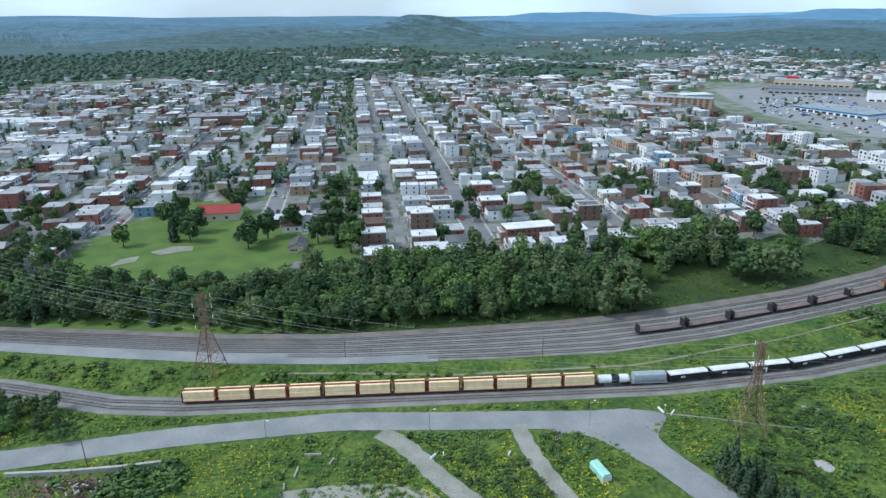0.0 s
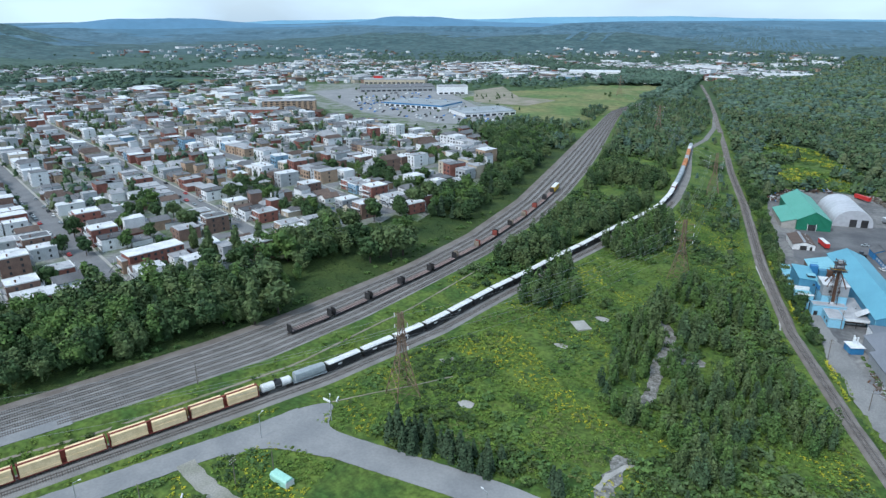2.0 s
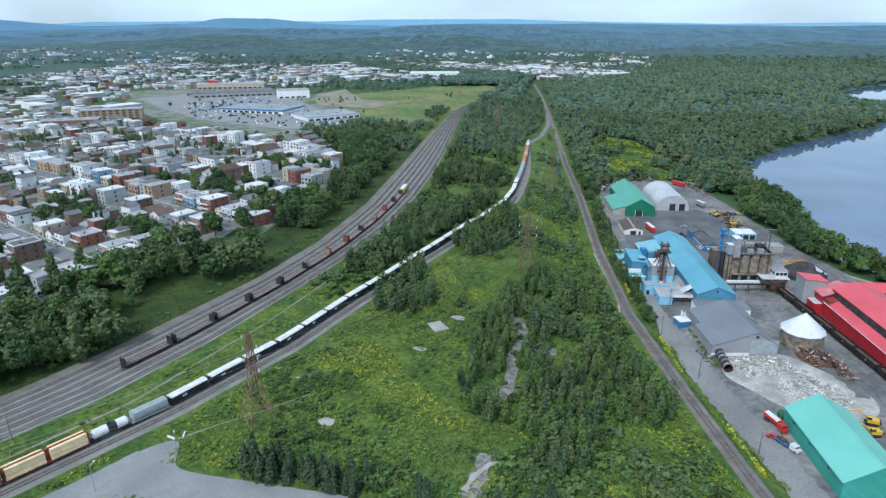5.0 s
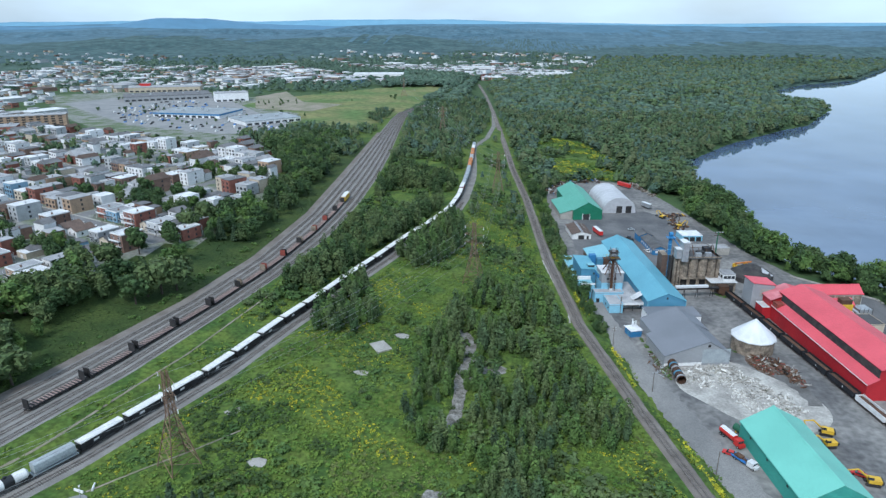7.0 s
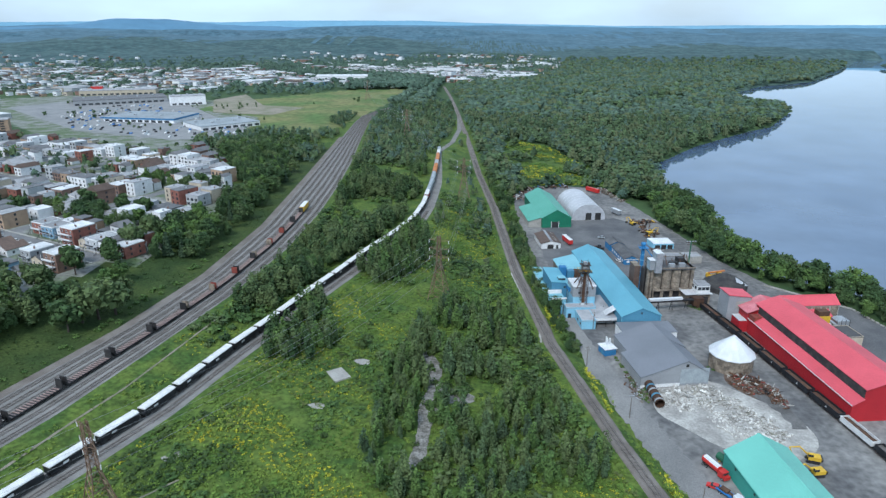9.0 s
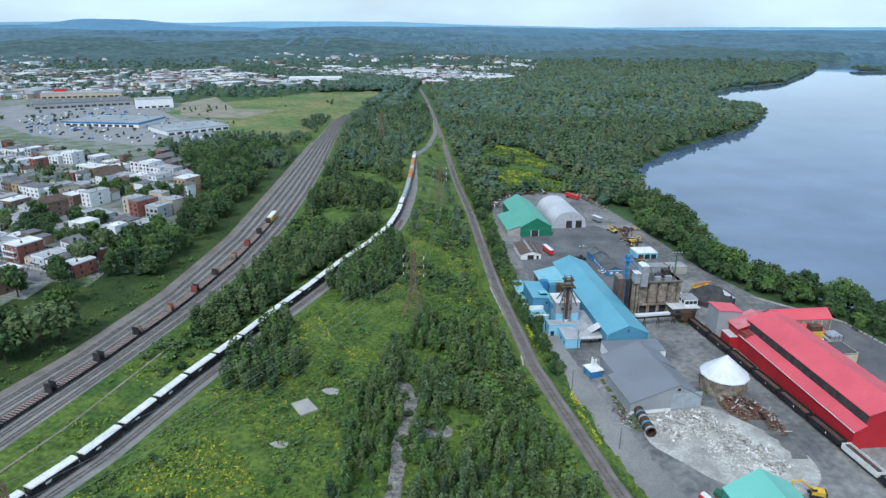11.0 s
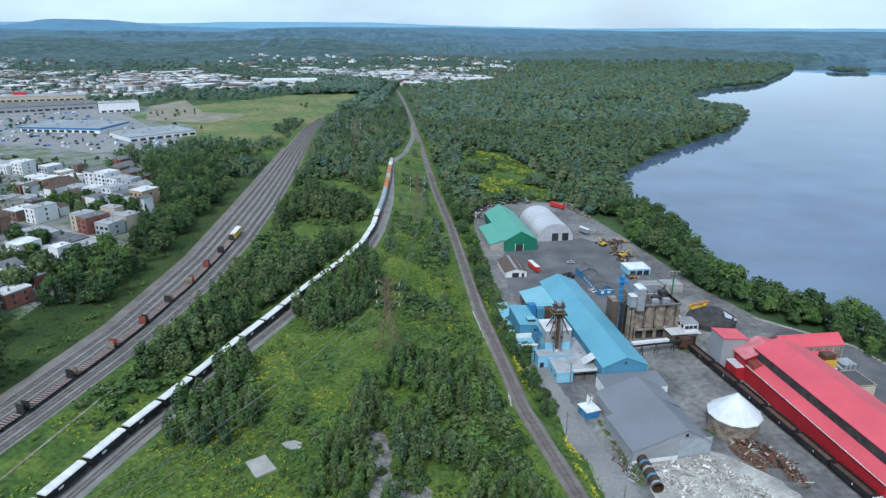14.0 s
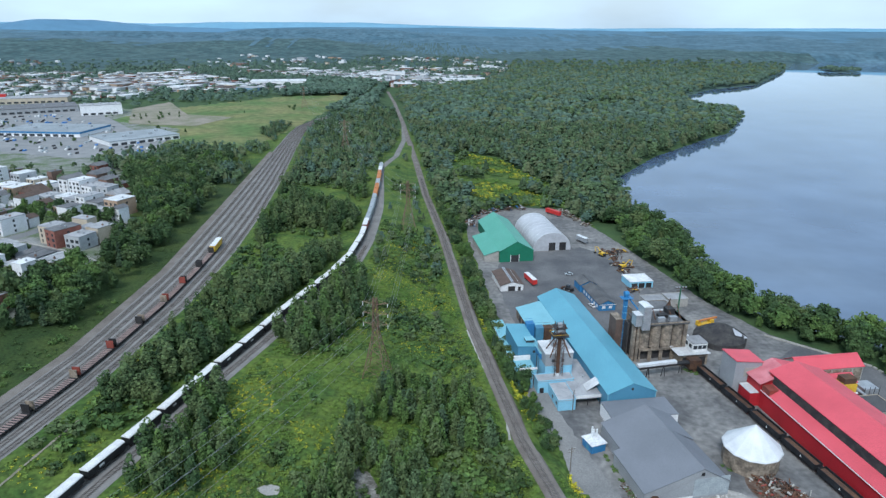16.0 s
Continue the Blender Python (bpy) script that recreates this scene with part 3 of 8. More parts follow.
strip("track_bed", yard_mid, -160, 1000, (-1.12, -1, 0, 1, 1.12), (-0.5, 0.18, 0.22, 0.18, -0.5), "ballast", "wide grey ballast bed of a rail yard", "track bed", z=YARD_Z, wide=yard_half)
strip("track_bed", lambda y: train_x(y) + 2.2 * (1 - smooth(480, 640, y)), -160, 950, (-6.5, -5, 0, 5, 6.5), (-0.4, 0.18, 0.22, 0.18, -0.4), "ballast", "grey ballast bed under two tracks", "track bed", wide=lambda y: 1 - 0.5 * smooth(480, 640, y))
strip("track_bed", branch_x, -40, 1400, (-3.6, -2.6, 0, 2.6, 3.6), (-0.6, 0.25, 0.3, 0.25, -0.6), "brown_ballast", "brown-grey ballast bed of a single track", "track bed")
strip("gravel_road", lambda y: yard_mid(y) + yard_half(y) * 0.82, -160, 60, (-4.2, -3.4, 3.4, 4.4), (0.2, 0.26, 0.26, 0.12), "old_asphalt", "pale gravel service road beside the rail yard", "gravel road", z=YARD_Z)
strip("gravel_road", lambda y: yard_l(y) - 1.5, -160, 700, (-2.2, -1.4, 1.4, 2.2), (0.0, 0.32, 0.32, 0.2), "brown_ballast", "brown dirt track along the rail yard", "dirt road", z=YARD_Z)


def track(fx, y0, y1, lift, ties=1e9, z=None):
    """A track along a line: two rails, and its ties as one mesh."""
    ys = np.arange(y0, y1 + 6, 6.0)
    xs = fx(ys)
    t = np.stack([np.gradient(xs), np.gradient(ys)], -1)
    t /= np.linalg.norm(t, axis=1)[:, None]
    zz = (land(xs, ys) if z is None else np.full(len(ys), z)) + lift
    root = thing("rail_track", Matrix.Translation((xs[0], ys[0], zz[0])), "steel railway track on dark wooden ties", "railway track", "tracks of the railway")
    org = np.array([xs[0], ys[0], zz[0]])
    for side in (-0.72, 0.72):
        rows = [np.stack([xs + (side + o) * t[:, 1], ys - (side + o) * t[:, 0], zz + h], -1) - org for o, h in ((-0.07, 0.06), (-0.06, 0.22), (0.06, 0.22), (0.07, 0.06))]
        v = np.stack(rows, 1).reshape(-1, 3)
        i = np.arange(len(v)).reshape(-1, 4)
        q = np.stack([i[:-1, :-1], i[:-1, 1:], i[1:, 1:], i[1:, :-1]], -1).reshape(-1, 4)
        part("rail", sheet("rail", v, q, "rail_steel"), "", root)
    if ties:
        yy = np.arange(y0, min(y1, ties), 0.62)
        px, pz = fx(yy), np.interp(yy, ys, zz)
        tx, ty = np.interp(yy, ys, t[:, 0]), np.interp(yy, ys, t[:, 1])
        jit = np.random.uniform(-0.08, 0.08, len(yy))
        v = []
        for a in (-1, 1):
            for b in (-1, 1):
                for h in (0.0, 0.1):
                    v.append(np.stack([px + (1.3 * a + jit) * ty + 0.13 * b * tx, yy - (1.3 * a + jit) * tx + 0.13 * b * ty, pz + h], -1) - org)
        v = np.stack(v, 1).reshape(-1, 3)
        base = np.arange(len(yy))[:, None, None] * 8
        q = (base + np.array([[1, 3, 7, 5], [0, 4, 5, 1], [2, 3, 7, 6], [0, 1, 3, 2], [4, 6, 7, 5]])).reshape(-1, 4)
        ob = part("tie_row", sheet("tie_row", v, q, "tie_wood"), "", root, "row of dark wooden ties")
        tagged(ob, kind="stuff")
    return root


def pinch(k):
    """A siding's distance from the yard's middle, drawn together at the far throat."""
    return lambda y: yard_mid(y) + (yard_r(y) - yard_l(y)) / 2 * k / 13.5


for k, y0 in ((-10.4, -150), (-6.0, -150), (-1.6, -150), (2.9, -150), (7.3, 12), (11.6, 56)):
    track(pinch(k), y0, 1000, 0.2, 980, YARD_Z)
track(train_x, -150, 940, 0.2, 520)
track(lambda y: train_x(y) + 4.5 * (1 - smooth(480, 640, y)), -150, 640, 0.2, 420)
track(branch_x, -30, 1380, 0.28, 620)


def along(fx, y0, y1):
    """Arc length, x, y and heading (degrees from y) along a line."""
    ys = np.arange(y0, y1, 0.5)
    xs = fx(ys)
    s = np.concatenate([[0], np.cumsum(np.hypot(np.diff(xs), np.diff(ys)))])
    return lambda d: (float(np.interp(d, s, xs)), float(np.interp(d, s, ys)))


def bogie(parent, y):
    b = Shape().box(-1.0, 1.0, y - 1.2, y + 1.2, 0.45, 0.75).box(-1.08, -0.92, y - 1.3, y + 1.3, 0.35, 0.8).box(0.92, 1.08, y - 1.3, y + 1.3, 0.35, 0.8)
    b = part("bogie", b, "dark_iron", parent)
    for dy in (-0.9, 0.9):
        part("wheelset", Shape().rod((-0.8, y + dy, 0.46), (-0.66, y + dy, 0.46), 0.46, 10).rod((0.66, y + dy, 0.46), (0.8, y + dy, 0.46), 0.46, 10).rod((-0.7, y + dy, 0.46), (0.7, y + dy, 0.46), 0.08, 6), "rusty_iron", b)


def lumber_car():
    c = thing("lumber_car", Matrix(), "centre-beam flatcar stacked with two blocks of pale sawn lumber", "rail car", "lumber cars of the train")
    part("deck", Shape().box(-1.5, 1.5, -11.5, 11.5, 0.85, 1.2).box(-0.3, 0.3, -11.85, 11.85, 0.7, 1.0), "oxide_red", c)
    for y0 in (-11.1, 0.7):
        for sx in (-1, 1):
            for i in range(4):
                g = 0.03 * ((i * 7 + (y0 > 0) * 5) % 4)
                load = Shape().box(min(sx * 0.12, sx * (1.48 - g)), max(sx * 0.12, sx * (1.48 - g)), y0 + 0.02 + g, y0 + 10.4 - g, 1.2 + i * 0.88, 1.2 + i * 0.88 + 0.84)
                part("lumber_bundle", load, "lumber", c)
    beam = Shape().box(-0.1, 0.1, -11.5, 11.5, 1.2, 4.7).box(-0.4, 0.4, -11.5, 11.5, 4.72, 4.86)
    part("centre_beam", beam, "oxide_red", c, "oxide red steel centre beam")
    for y in (-11.5, 11.35):
        part("bulkhead", Shape().box(-1.5, 1.5, y, y + 0.15, 1.2, 4.75), "oxide_red", c)
    bogie(c, -8.8), bogie(c, 8.8)
    return c


def covered_gondola():
    c = thing("covered_gondola", Matrix(), "black rail gondola under a white ribbed cover", "rail car", "covered gondolas of the train")
    body = Shape().prism([(-1.25, 0.9), (1.25, 0.9), (1.5, 1.3), (1.5, 3.3), (-1.5, 3.3), (-1.5, 1.3)], -7.2, 7.2)
    body = part("body", body, "car_black", c)
    part("coupler", Shape().box(-0.15, 0.15, -8.05, 8.05, 0.8, 1.0), "dark_iron", c)
    for i in range(12):
        y = -7.0 + i * 1.25
        for x in (-1.56, 1.5):
            if i % 2:
                part("side_rib", Shape().box(x, x + 0.06, y, y + 0.16, 1.2, 3.25), "dark_iron", body)
    cover = part("cover", Shape().prism([(-1.55, 3.3), (1.55, 3.3), (1.5, 3.55), (0.8, 3.85), (-0.8, 3.85), (-1.5, 3.55)], -7.2, 7.2), "car_white", c, "white ribbed cover")
    for i in range(7):
        y = -7.1 + i * 2.33
        part("cover_rib", Shape().prism([(-1.62, 3.36), (1.62, 3.36), (1.58, 3.62), (0.84, 3.95), (-0.84, 3.95), (-1.58, 3.62)], y, y + 0.16), "car_white", cover)
    for x, y in ((1.57, -3.2), (-1.585, 1.4)):
        part("lettering", Shape().box(x, x + 0.015, y, y + 1.8, 1.9, 2.6), "car_white", body, "pale unreadable lettering bar")
    bogie(c, -5.6), bogie(c, 5.6)
    return c


def hopper_car():
    c = thing("hopper_car", Matrix(), "pale grey covered hopper with rounded sides", "rail car", "cars of the train")
    b = Shape().prism([(-0.9, 1.2), (0.9, 1.2), (1.5, 1.9), (1.6, 3.0), (1.45, 4.1), (1.1, 4.4), (-1.1, 4.4), (-1.45, 4.1), (-1.6, 3.0), (-1.5, 1.9)], -5.8, 5.8)
    b.box(-1.4, 1.4, -6.4, 6.4, 0.85, 1.15)
    part("body", b, "hopper_grey", c)
    part("roof_walk", Shape().box(-0.4, 0.4, -5.8, 5.8, 4.42, 4.5), "galvanized", c)
    for y in (-3.6, -1.2, 1.2, 3.6):
        part("hopper_chute", Shape().prism([(-1.1, 1.3), (1.1, 1.3), (0.3, 0.35), (-0.3, 0.35)], y - 0.8, y + 0.8), "hopper_grey", c)
    for y in (-5.8, 5.7):
        for x in (-1.5, 1.42):
            part("end_ladder", Shape().box(x, x + 0.08, y, y + 0.1, 1.1, 4.2), "galvanized", c)
    bogie(c, -4.9), bogie(c, 4.9)
    return c


def tank_car():
    c = thing("tank_car", Matrix(), "white tank car with a broad black band round its middle", "rail car", "cars of the train")
    part("tank", Shape().rod((0, -5.1, 2.5), (0, 5.1, 2.5), 1.5, 20).rod((0, 5.1, 2.5), (0, 5.7, 2.5), 1.5, 20, 0.8).rod((0, -5.1, 2.5), (0, -5.7, 2.5), 1.5, 20, 0.8), "car_white", c)
    part("band", Shape().rod((0, -0.9, 2.5), (0, 1.8, 2.5), 1.53, 20), "car_black", c, "black painted band")
    part("dome", Shape().rod((0, 0, 3.9), (0, 0, 4.5), 0.45, 12), "car_black", c)
    part("underframe", Shape().box(-0.35, 0.35, -6.2, 6.2, 0.8, 1.1).box(-1.3, 1.3, -6.0, -4.4, 1.0, 1.2).box(-1.3, 1.3, 4.4, 6.0, 1.0, 1.2), "dark_iron", c)
    bogie(c, -4.7), bogie(c, 4.7)
    return c


def box_car(material, label):
    c = thing("box_car", Matrix(), label, "rail car", "cars of the train")
    part("body", Shape().box(-1.5, 1.5, -7.6, 7.6, 1.0, 4.3), material, c)
    part("roof", Shape().prism([(-1.55, 4.3), (1.55, 4.3), (0.0, 4.6)], -7.65, 7.65), material if material == "orange_paint" else "galvanized" if material == "car_white" else "car_white", c)
    for x in (-1.56, 1.5):
        part("side_door", Shape().box(x, x + 0.06, -1.4, 1.4, 1.1, 4.0), material, c)
    part("underframe", Shape().box(-0.35, 0.35, -8.3, 8.3, 0.75, 1.0), "dark_iron", c)
    bogie(c, -5.6), bogie(c, 5.6)
    return c


def bulkhead_flat(material, label):
    c = thing("bulkhead_flatcar", Matrix(), label, "rail car", "empty flatcars in the yard")
    part("deck", Shape().box(-1.45, 1.45, -10.2, 10.2, 0.85, 1.25).box(-0.3, 0.3, -11.0, 11.0, 0.7, 0.95), "dark_iron", c)
    for i in range(15):
        part("stake_bar", Shape().box(-1.4, 1.4, -9.2 + i * 1.25, -8.75 + i * 1.25, 1.25, 1.45), "deck_wood", c)
    for y in (-10.2, 9.9):
        b = Shape().box(-1.45, 1.45, y, y + 0.3, 1.2, 4.3)
        bk = part("bulkhead", b, material, c, "tall steel end bulkhead")
        for x in (-1.2, 0.0, 1.1):
            yy = y - 0.12 if y < 0 else y + 0.3
            part("stiffener", Shape().box(x, x + 0.14, yy, yy + 0.12, 1.2, 4.25), material, bk)
    bogie(c, -7.8), bogie(c, 7.8)
    return c


def place_on(fx, y0, proto_list, z_of):
    """Sets cars one behind another along a line, each (prototype, coupled length)."""
    path, d, used = along(fx, y0, 1000), 0.0, set()
    for proto, length in proto_list:
        (ax, ay), (bx, by) = path(d + length * 0.2), path(d + length * 0.8)
        x, y = (ax + bx) / 2, (ay + by) / 2
        m = pose(x, y, z_of(x, y), 0, 0, math.degrees(math.atan2(-(bx - ax), by - ay)))
        if proto.name in used:
            copy_thing(proto, m)
        else:
            used.add(proto.name)
            proto.matrix_world = m
        d += length


lum, gon, hop, tank = lumber_car(), covered_gondola(), hopper_car(), tank_car()
bx1 = box_car("oxide_red", "oxide red boxcar in a long freight train")
bx2 = box_car("orange_paint", "orange-brown boxcar in a long freight train")
bx3 = box_car("car_white", "white boxcar in a long freight train")
bx4 = box_car("blue_paint", "dark blue locomotive-like car at the head of the train")
place_on(train_x, -27.5, [(lum, 23.75)] * 6 + [(tank, 12.6), (hop, 12.9)] + [(gon, 16.15)] * 21 + [(bx1, 15.8)] + [(hop, 12.9)] * 5 + [(bx2, 16.4)] * 2 + [(bx3, 16.4)] + [(bx2, 16.4)] * 2 + [(bx4, 16.4), (bx3, 16.4)],
         lambda x, y: at(x, y) + 0.42)
bf1 = bulkhead_flat("dark_iron", "empty black bulkhead flatcar with bare cross bars")
bf2 = bulkhead_flat("oxide_red", "empty flatcar with rusty red end bulkheads")
bf3 = bulkhead_flat("stained_concrete", "empty flatcar with weathered tan end bulkheads")
ybox = box_car("yellow_paint", "yellow and grey boxcar standing in the yard")
place_on(pinch(2.9), 135, [(bf1, 22.1)] * 5 + [(bf3, 22.1), (bf2, 22.1), (bf1, 22.1), (bf3, 22.1), (bf2, 22.1), (bf1, 22.1), (bf1, 22.1), (ybox, 17)], lambda x, y: YARD_Z + 0.42)

# ---- trees ----
def lumps(seed, kind):
    """The crown of a tree of unit height as lobes: centre, radii."""
    rnd = random.Random(seed)
    if kind == "broad":
        out = [((0, 0, 0.60), (0.28, 0.28, 0.26))]
        for i in range(13):
            a = i * 2.4 + rnd.random()
            h = rnd.uniform(0.30, 0.90)
            r = rnd.uniform(0.15, 0.30) * (1.15 - 0.75 * abs(h - 0.5))
            out.append(((r * math.cos(a), r * math.sin(a), h), (rnd.uniform(0.10, 0.17),) * 2 + (rnd.uniform(0.08, 0.15),)))
    elif kind == "poplar":
        out = [((rnd.uniform(-0.03, 0.03), rnd.uniform(-0.03, 0.03), h), (w, w, 0.17)) for h, w in ((0.25, 0.13), (0.42, 0.16), (0.60, 0.14), (0.76, 0.11), (0.89, 0.07))]
        for i in range(3):
            a = rnd.uniform(0, 6.28)
            out.append(((0.12 * math.cos(a), 0.12 * math.sin(a), rnd.uniform(0.3, 0.6)), (0.09, 0.09, 0.16)))
    elif kind == "oval":
        out = [((0, 0, 0.42), (0.20, 0.20, 0.34)), ((rnd.uniform(-0.05, 0.05), rnd.uniform(-0.05, 0.05), 0.76), (0.13, 0.13, 0.22))]
        for i in range(5):
            a = i * 1.26 + rnd.random()
            out.append(((0.15 * math.cos(a), 0.15 * math.sin(a), rnd.uniform(0.25, 0.66)), (0.11, 0.11, rnd.uniform(0.13, 0.2))))
    elif kind == "clump":
        out = [((0, 0, 0.5), (0.36, 0.36, 0.42))]
        for i in range(3):
            a = i * 2.1 + rnd.random()
            r = rnd.uniform(0.2, 0.32)
            out.append(((r * math.cos(a), r * math.sin(a), rnd.uniform(0.42, 0.72)), (rnd.uniform(0.2, 0.3),) * 2 + (rnd.uniform(0.2, 0.28),)))
    elif kind == "conifer":
        out = [((0, 0, 0.12 + 0.14 * i), (0.20 - 0.027 * i, 0.20 - 0.027 * i, 0.085)) for i in range(7)]
    else:
        out = []
        for i in range(5):
            a = i * 1.3 + rnd.random()
            out.append(((0.33 * math.cos(a), 0.33 * math.sin(a), rnd.uniform(0.3, 0.62)), (rnd.uniform(0.28, 0.42),) * 2 + (rnd.uniform(0.25, 0.38),)))
    return out


def crown(seed, kind, n, leaf, cores=9, lift=0.0):
    """A crown of unit height: a dark core of low lobes under n ragged leaf sprays."""
    rs = np.random.RandomState(seed)
    L = lumps(seed, kind)
    c = np.array([a for a, b in L])
    rad = np.array([b for a, b in L])
    w = (rad[:, 0] * rad[:, 2]) ** 0.8
    pick = rs.choice(len(L), n, p=w / w.sum())
    d = rs.normal(size=(n, 3))
    d[:, 2] = d[:, 2] * 0.9 + 0.25
    d /= np.linalg.norm(d, axis=1)[:, None]
    p = c[pick] + d * rad[pick] * rs.uniform(0.85, 1.12, (n, 1))
    nrm = d + rs.normal(size=(n, 3)) * 0.45
    nrm[:, 2] += lift
    nrm /= np.linalg.norm(nrm, axis=1)[:, None]
    t = np.cross(nrm, rs.normal(size=(n, 3)))
    t /= np.linalg.norm(t, axis=1)[:, None]
    b = np.cross(nrm, t)
    s = leaf * rs.uniform(0.6, 1.35, (n, 1))
    q = np.stack([p + t * s * 1.1, p - t * s * 0.6 + b * s * 0.95, p - t * s * 0.6 - b * s * 0.8 + nrm * s * 0.3], 1).reshape(-1, 3)
    verts, quads = [q], [np.arange(n * 3).reshape(-1, 3)]
    k = n * 3
    cube = np.array([(x, y, z) for z in (-1, 1) for y in (-1, 1) for x in (-1, 1)], float) * 0.57
    faces = np.array([[4, 5, 7], [4, 7, 6], [0, 1, 5], [0, 5, 4], [2, 6, 7], [2, 7, 3], [0, 4, 6], [0, 6, 2], [1, 3, 7], [1, 7, 5]])
    for a, r in L[:cores]:
        a_, r_ = np.array(a), np.array(r)
        verts.append(a_ + cube * r_ * 1.05)
        quads.append(faces + k)
        k += 8
    v = np.concatenate(verts)
    v[:, 2] = np.maximum(v[:, 2], 0.0)
    return v, np.concatenate(quads)


def canopy(seed, kind, n, leaf, seg, lobes):
    """A crown for trees far off: soft uneven domes, with n leaf sprays breaking their outline."""
    rs = np.random.RandomState(seed)
    verts, tris, k = [], [], 0
    for c, r in lumps(seed, kind)[:lobes]:
        ring = np.arange(seg) * 6.28318 / seg + rs.uniform(0, 6)
        rows = [np.array([[0, 0, 1.0]])] + [np.stack([np.cos(ring + j) * w, np.sin(ring + j) * w, np.full(seg, h)], -1) for j, (w, h) in enumerate(((0.72, 0.66), (1.0, -0.3)))]
        v = np.concatenate(rows) * rs.uniform(0.8, 1.15, (1 + 2 * seg, 1))
        verts.append(np.array(c) + v * np.array(r) * 1.05)
        i = np.arange(seg)
        j = (i + 1) % seg
        tris.append(np.stack([np.zeros(seg, int), 1 + i, 1 + j], -1) + k)
        tris += [np.stack([1 + i, 1 + seg + i, 1 + seg + j], -1) + k, np.stack([1 + i, 1 + seg + j, 1 + j], -1) + k]
        k += 1 + 2 * seg
    v, q = crown(seed + 500, kind, n, leaf, 0, 0.5)
    verts.append(v)
    tris.append(q + k)
    out = np.concatenate(verts)
    out[:, 2] = np.maximum(out[:, 2], 0.0)
    return out, np.concatenate(tris)


def woods(name, label, pts, heights, protos, material, widen=1.0, kind="stuff", category="trees", soft=False):
    """Many trees in one mesh: pts (x, y), heights, and crowns to choose from."""
    if not len(pts):
        return
    rs = np.random.RandomState(len(pts))
    zs = land(pts[:, 0], pts[:, 1])
    which = rs.randint(0, len(protos), len(pts))
    vs, qs, k = [], [], 0
    for j, (pv, pq) in enumerate(protos):
        sel = np.where(which == j)[0]
        if not len(sel):
            continue
        a = rs.uniform(0, 6.283, len(sel))
        h = heights[sel]
        w = h * widen * rs.uniform(0.85, 1.2, len(sel))
        ca, sa = np.cos(a) * w, np.sin(a) * w
        X = pts[sel, 0][:, None] + ca[:, None] * pv[:, 0] - sa[:, None] * pv[:, 1]
        Y = pts[sel, 1][:, None] + sa[:, None] * pv[:, 0] + ca[:, None] * pv[:, 1]
        Z = zs[sel][:, None] - 0.25 + h[:, None] * pv[:, 2]
        vs.append(np.stack([X, Y, Z], -1).reshape(-1, 3))
        qs.append((np.arange(len(sel))[:, None, None] * len(pv) + pq + k).reshape(-1, 3))
        k += len(sel) * len(pv)
    ob = new(name, sheet(name, np.concatenate(vs), np.concatenate(qs), material, soft))
    return tagged(ob, label, category, kind=kind)


def sow(x0, x1, y0, y1, gap, keep, seed):
    """Points on a shaken grid where keep(x, y) holds."""
    rs = np.random.RandomState(seed)
    X, Y = np.meshgrid(np.arange(x0, x1, gap), np.arange(y0, y1, gap))
    X = (X + rs.uniform(-0.48, 0.48, X.shape) * gap).ravel()
    Y = (Y + rs.uniform(-0.48, 0.48, Y.shape) * gap).ravel()
    k = keep(X, Y)
    return np.stack([X[k], Y[k]], -1)


def split(pts, shares, seed):
    rs = np.random.RandomState(seed)
    lot = rs.choice(len(shares), len(pts), p=np.array(shares) / sum(shares))
    return [pts[lot == i] for i in range(len(shares))]


def tall(pts, a, b, seed):
    rs = np.random.RandomState(seed)
    return rs.uniform(a, b, len(pts)) * (1 + 0.18 * wavy(pts[:, 0], pts[:, 1], 0.05))


NEAR_B = [crown(s, k, 580, 0.041, 5, 0.25) for s, k in ((1, "broad"), (2, "oval"), (3, "broad"), (9, "broad"))]
NEAR_P = [crown(s, "poplar", 360, 0.036, 2, 0.35) for s in (4, 5, 6)]
NEAR_C = [crown(s, "conifer", 300, 0.050, 7, 0.45) for s in (7, 8)]
MID_B = [canopy(s, k, 40, 0.075, 5, 6) for s, k in ((11, "broad"), (12, "oval"), (13, "broad"))]
MID_P = [canopy(s, "poplar", 26, 0.07, 5, 5) for s in (14, 15)]
FAR_B = [canopy(s, k, 8, 0.12, 5, 3) for s, k in ((21, "clump"), (22, "clump"), (23, "clump"), (24, "clump"))]
BUSH = [crown(s, "bush", 64, 0.19, 1, 0.7) for s in (31, 32)]
HERB = [crown(s, "bush", 20, 0.25, 0, 1.5) for s in (44, 45, 46)]
WEED = [crown(s, "bush", 15, 0.25, 0, 1.3) for s in (41, 42, 43)]


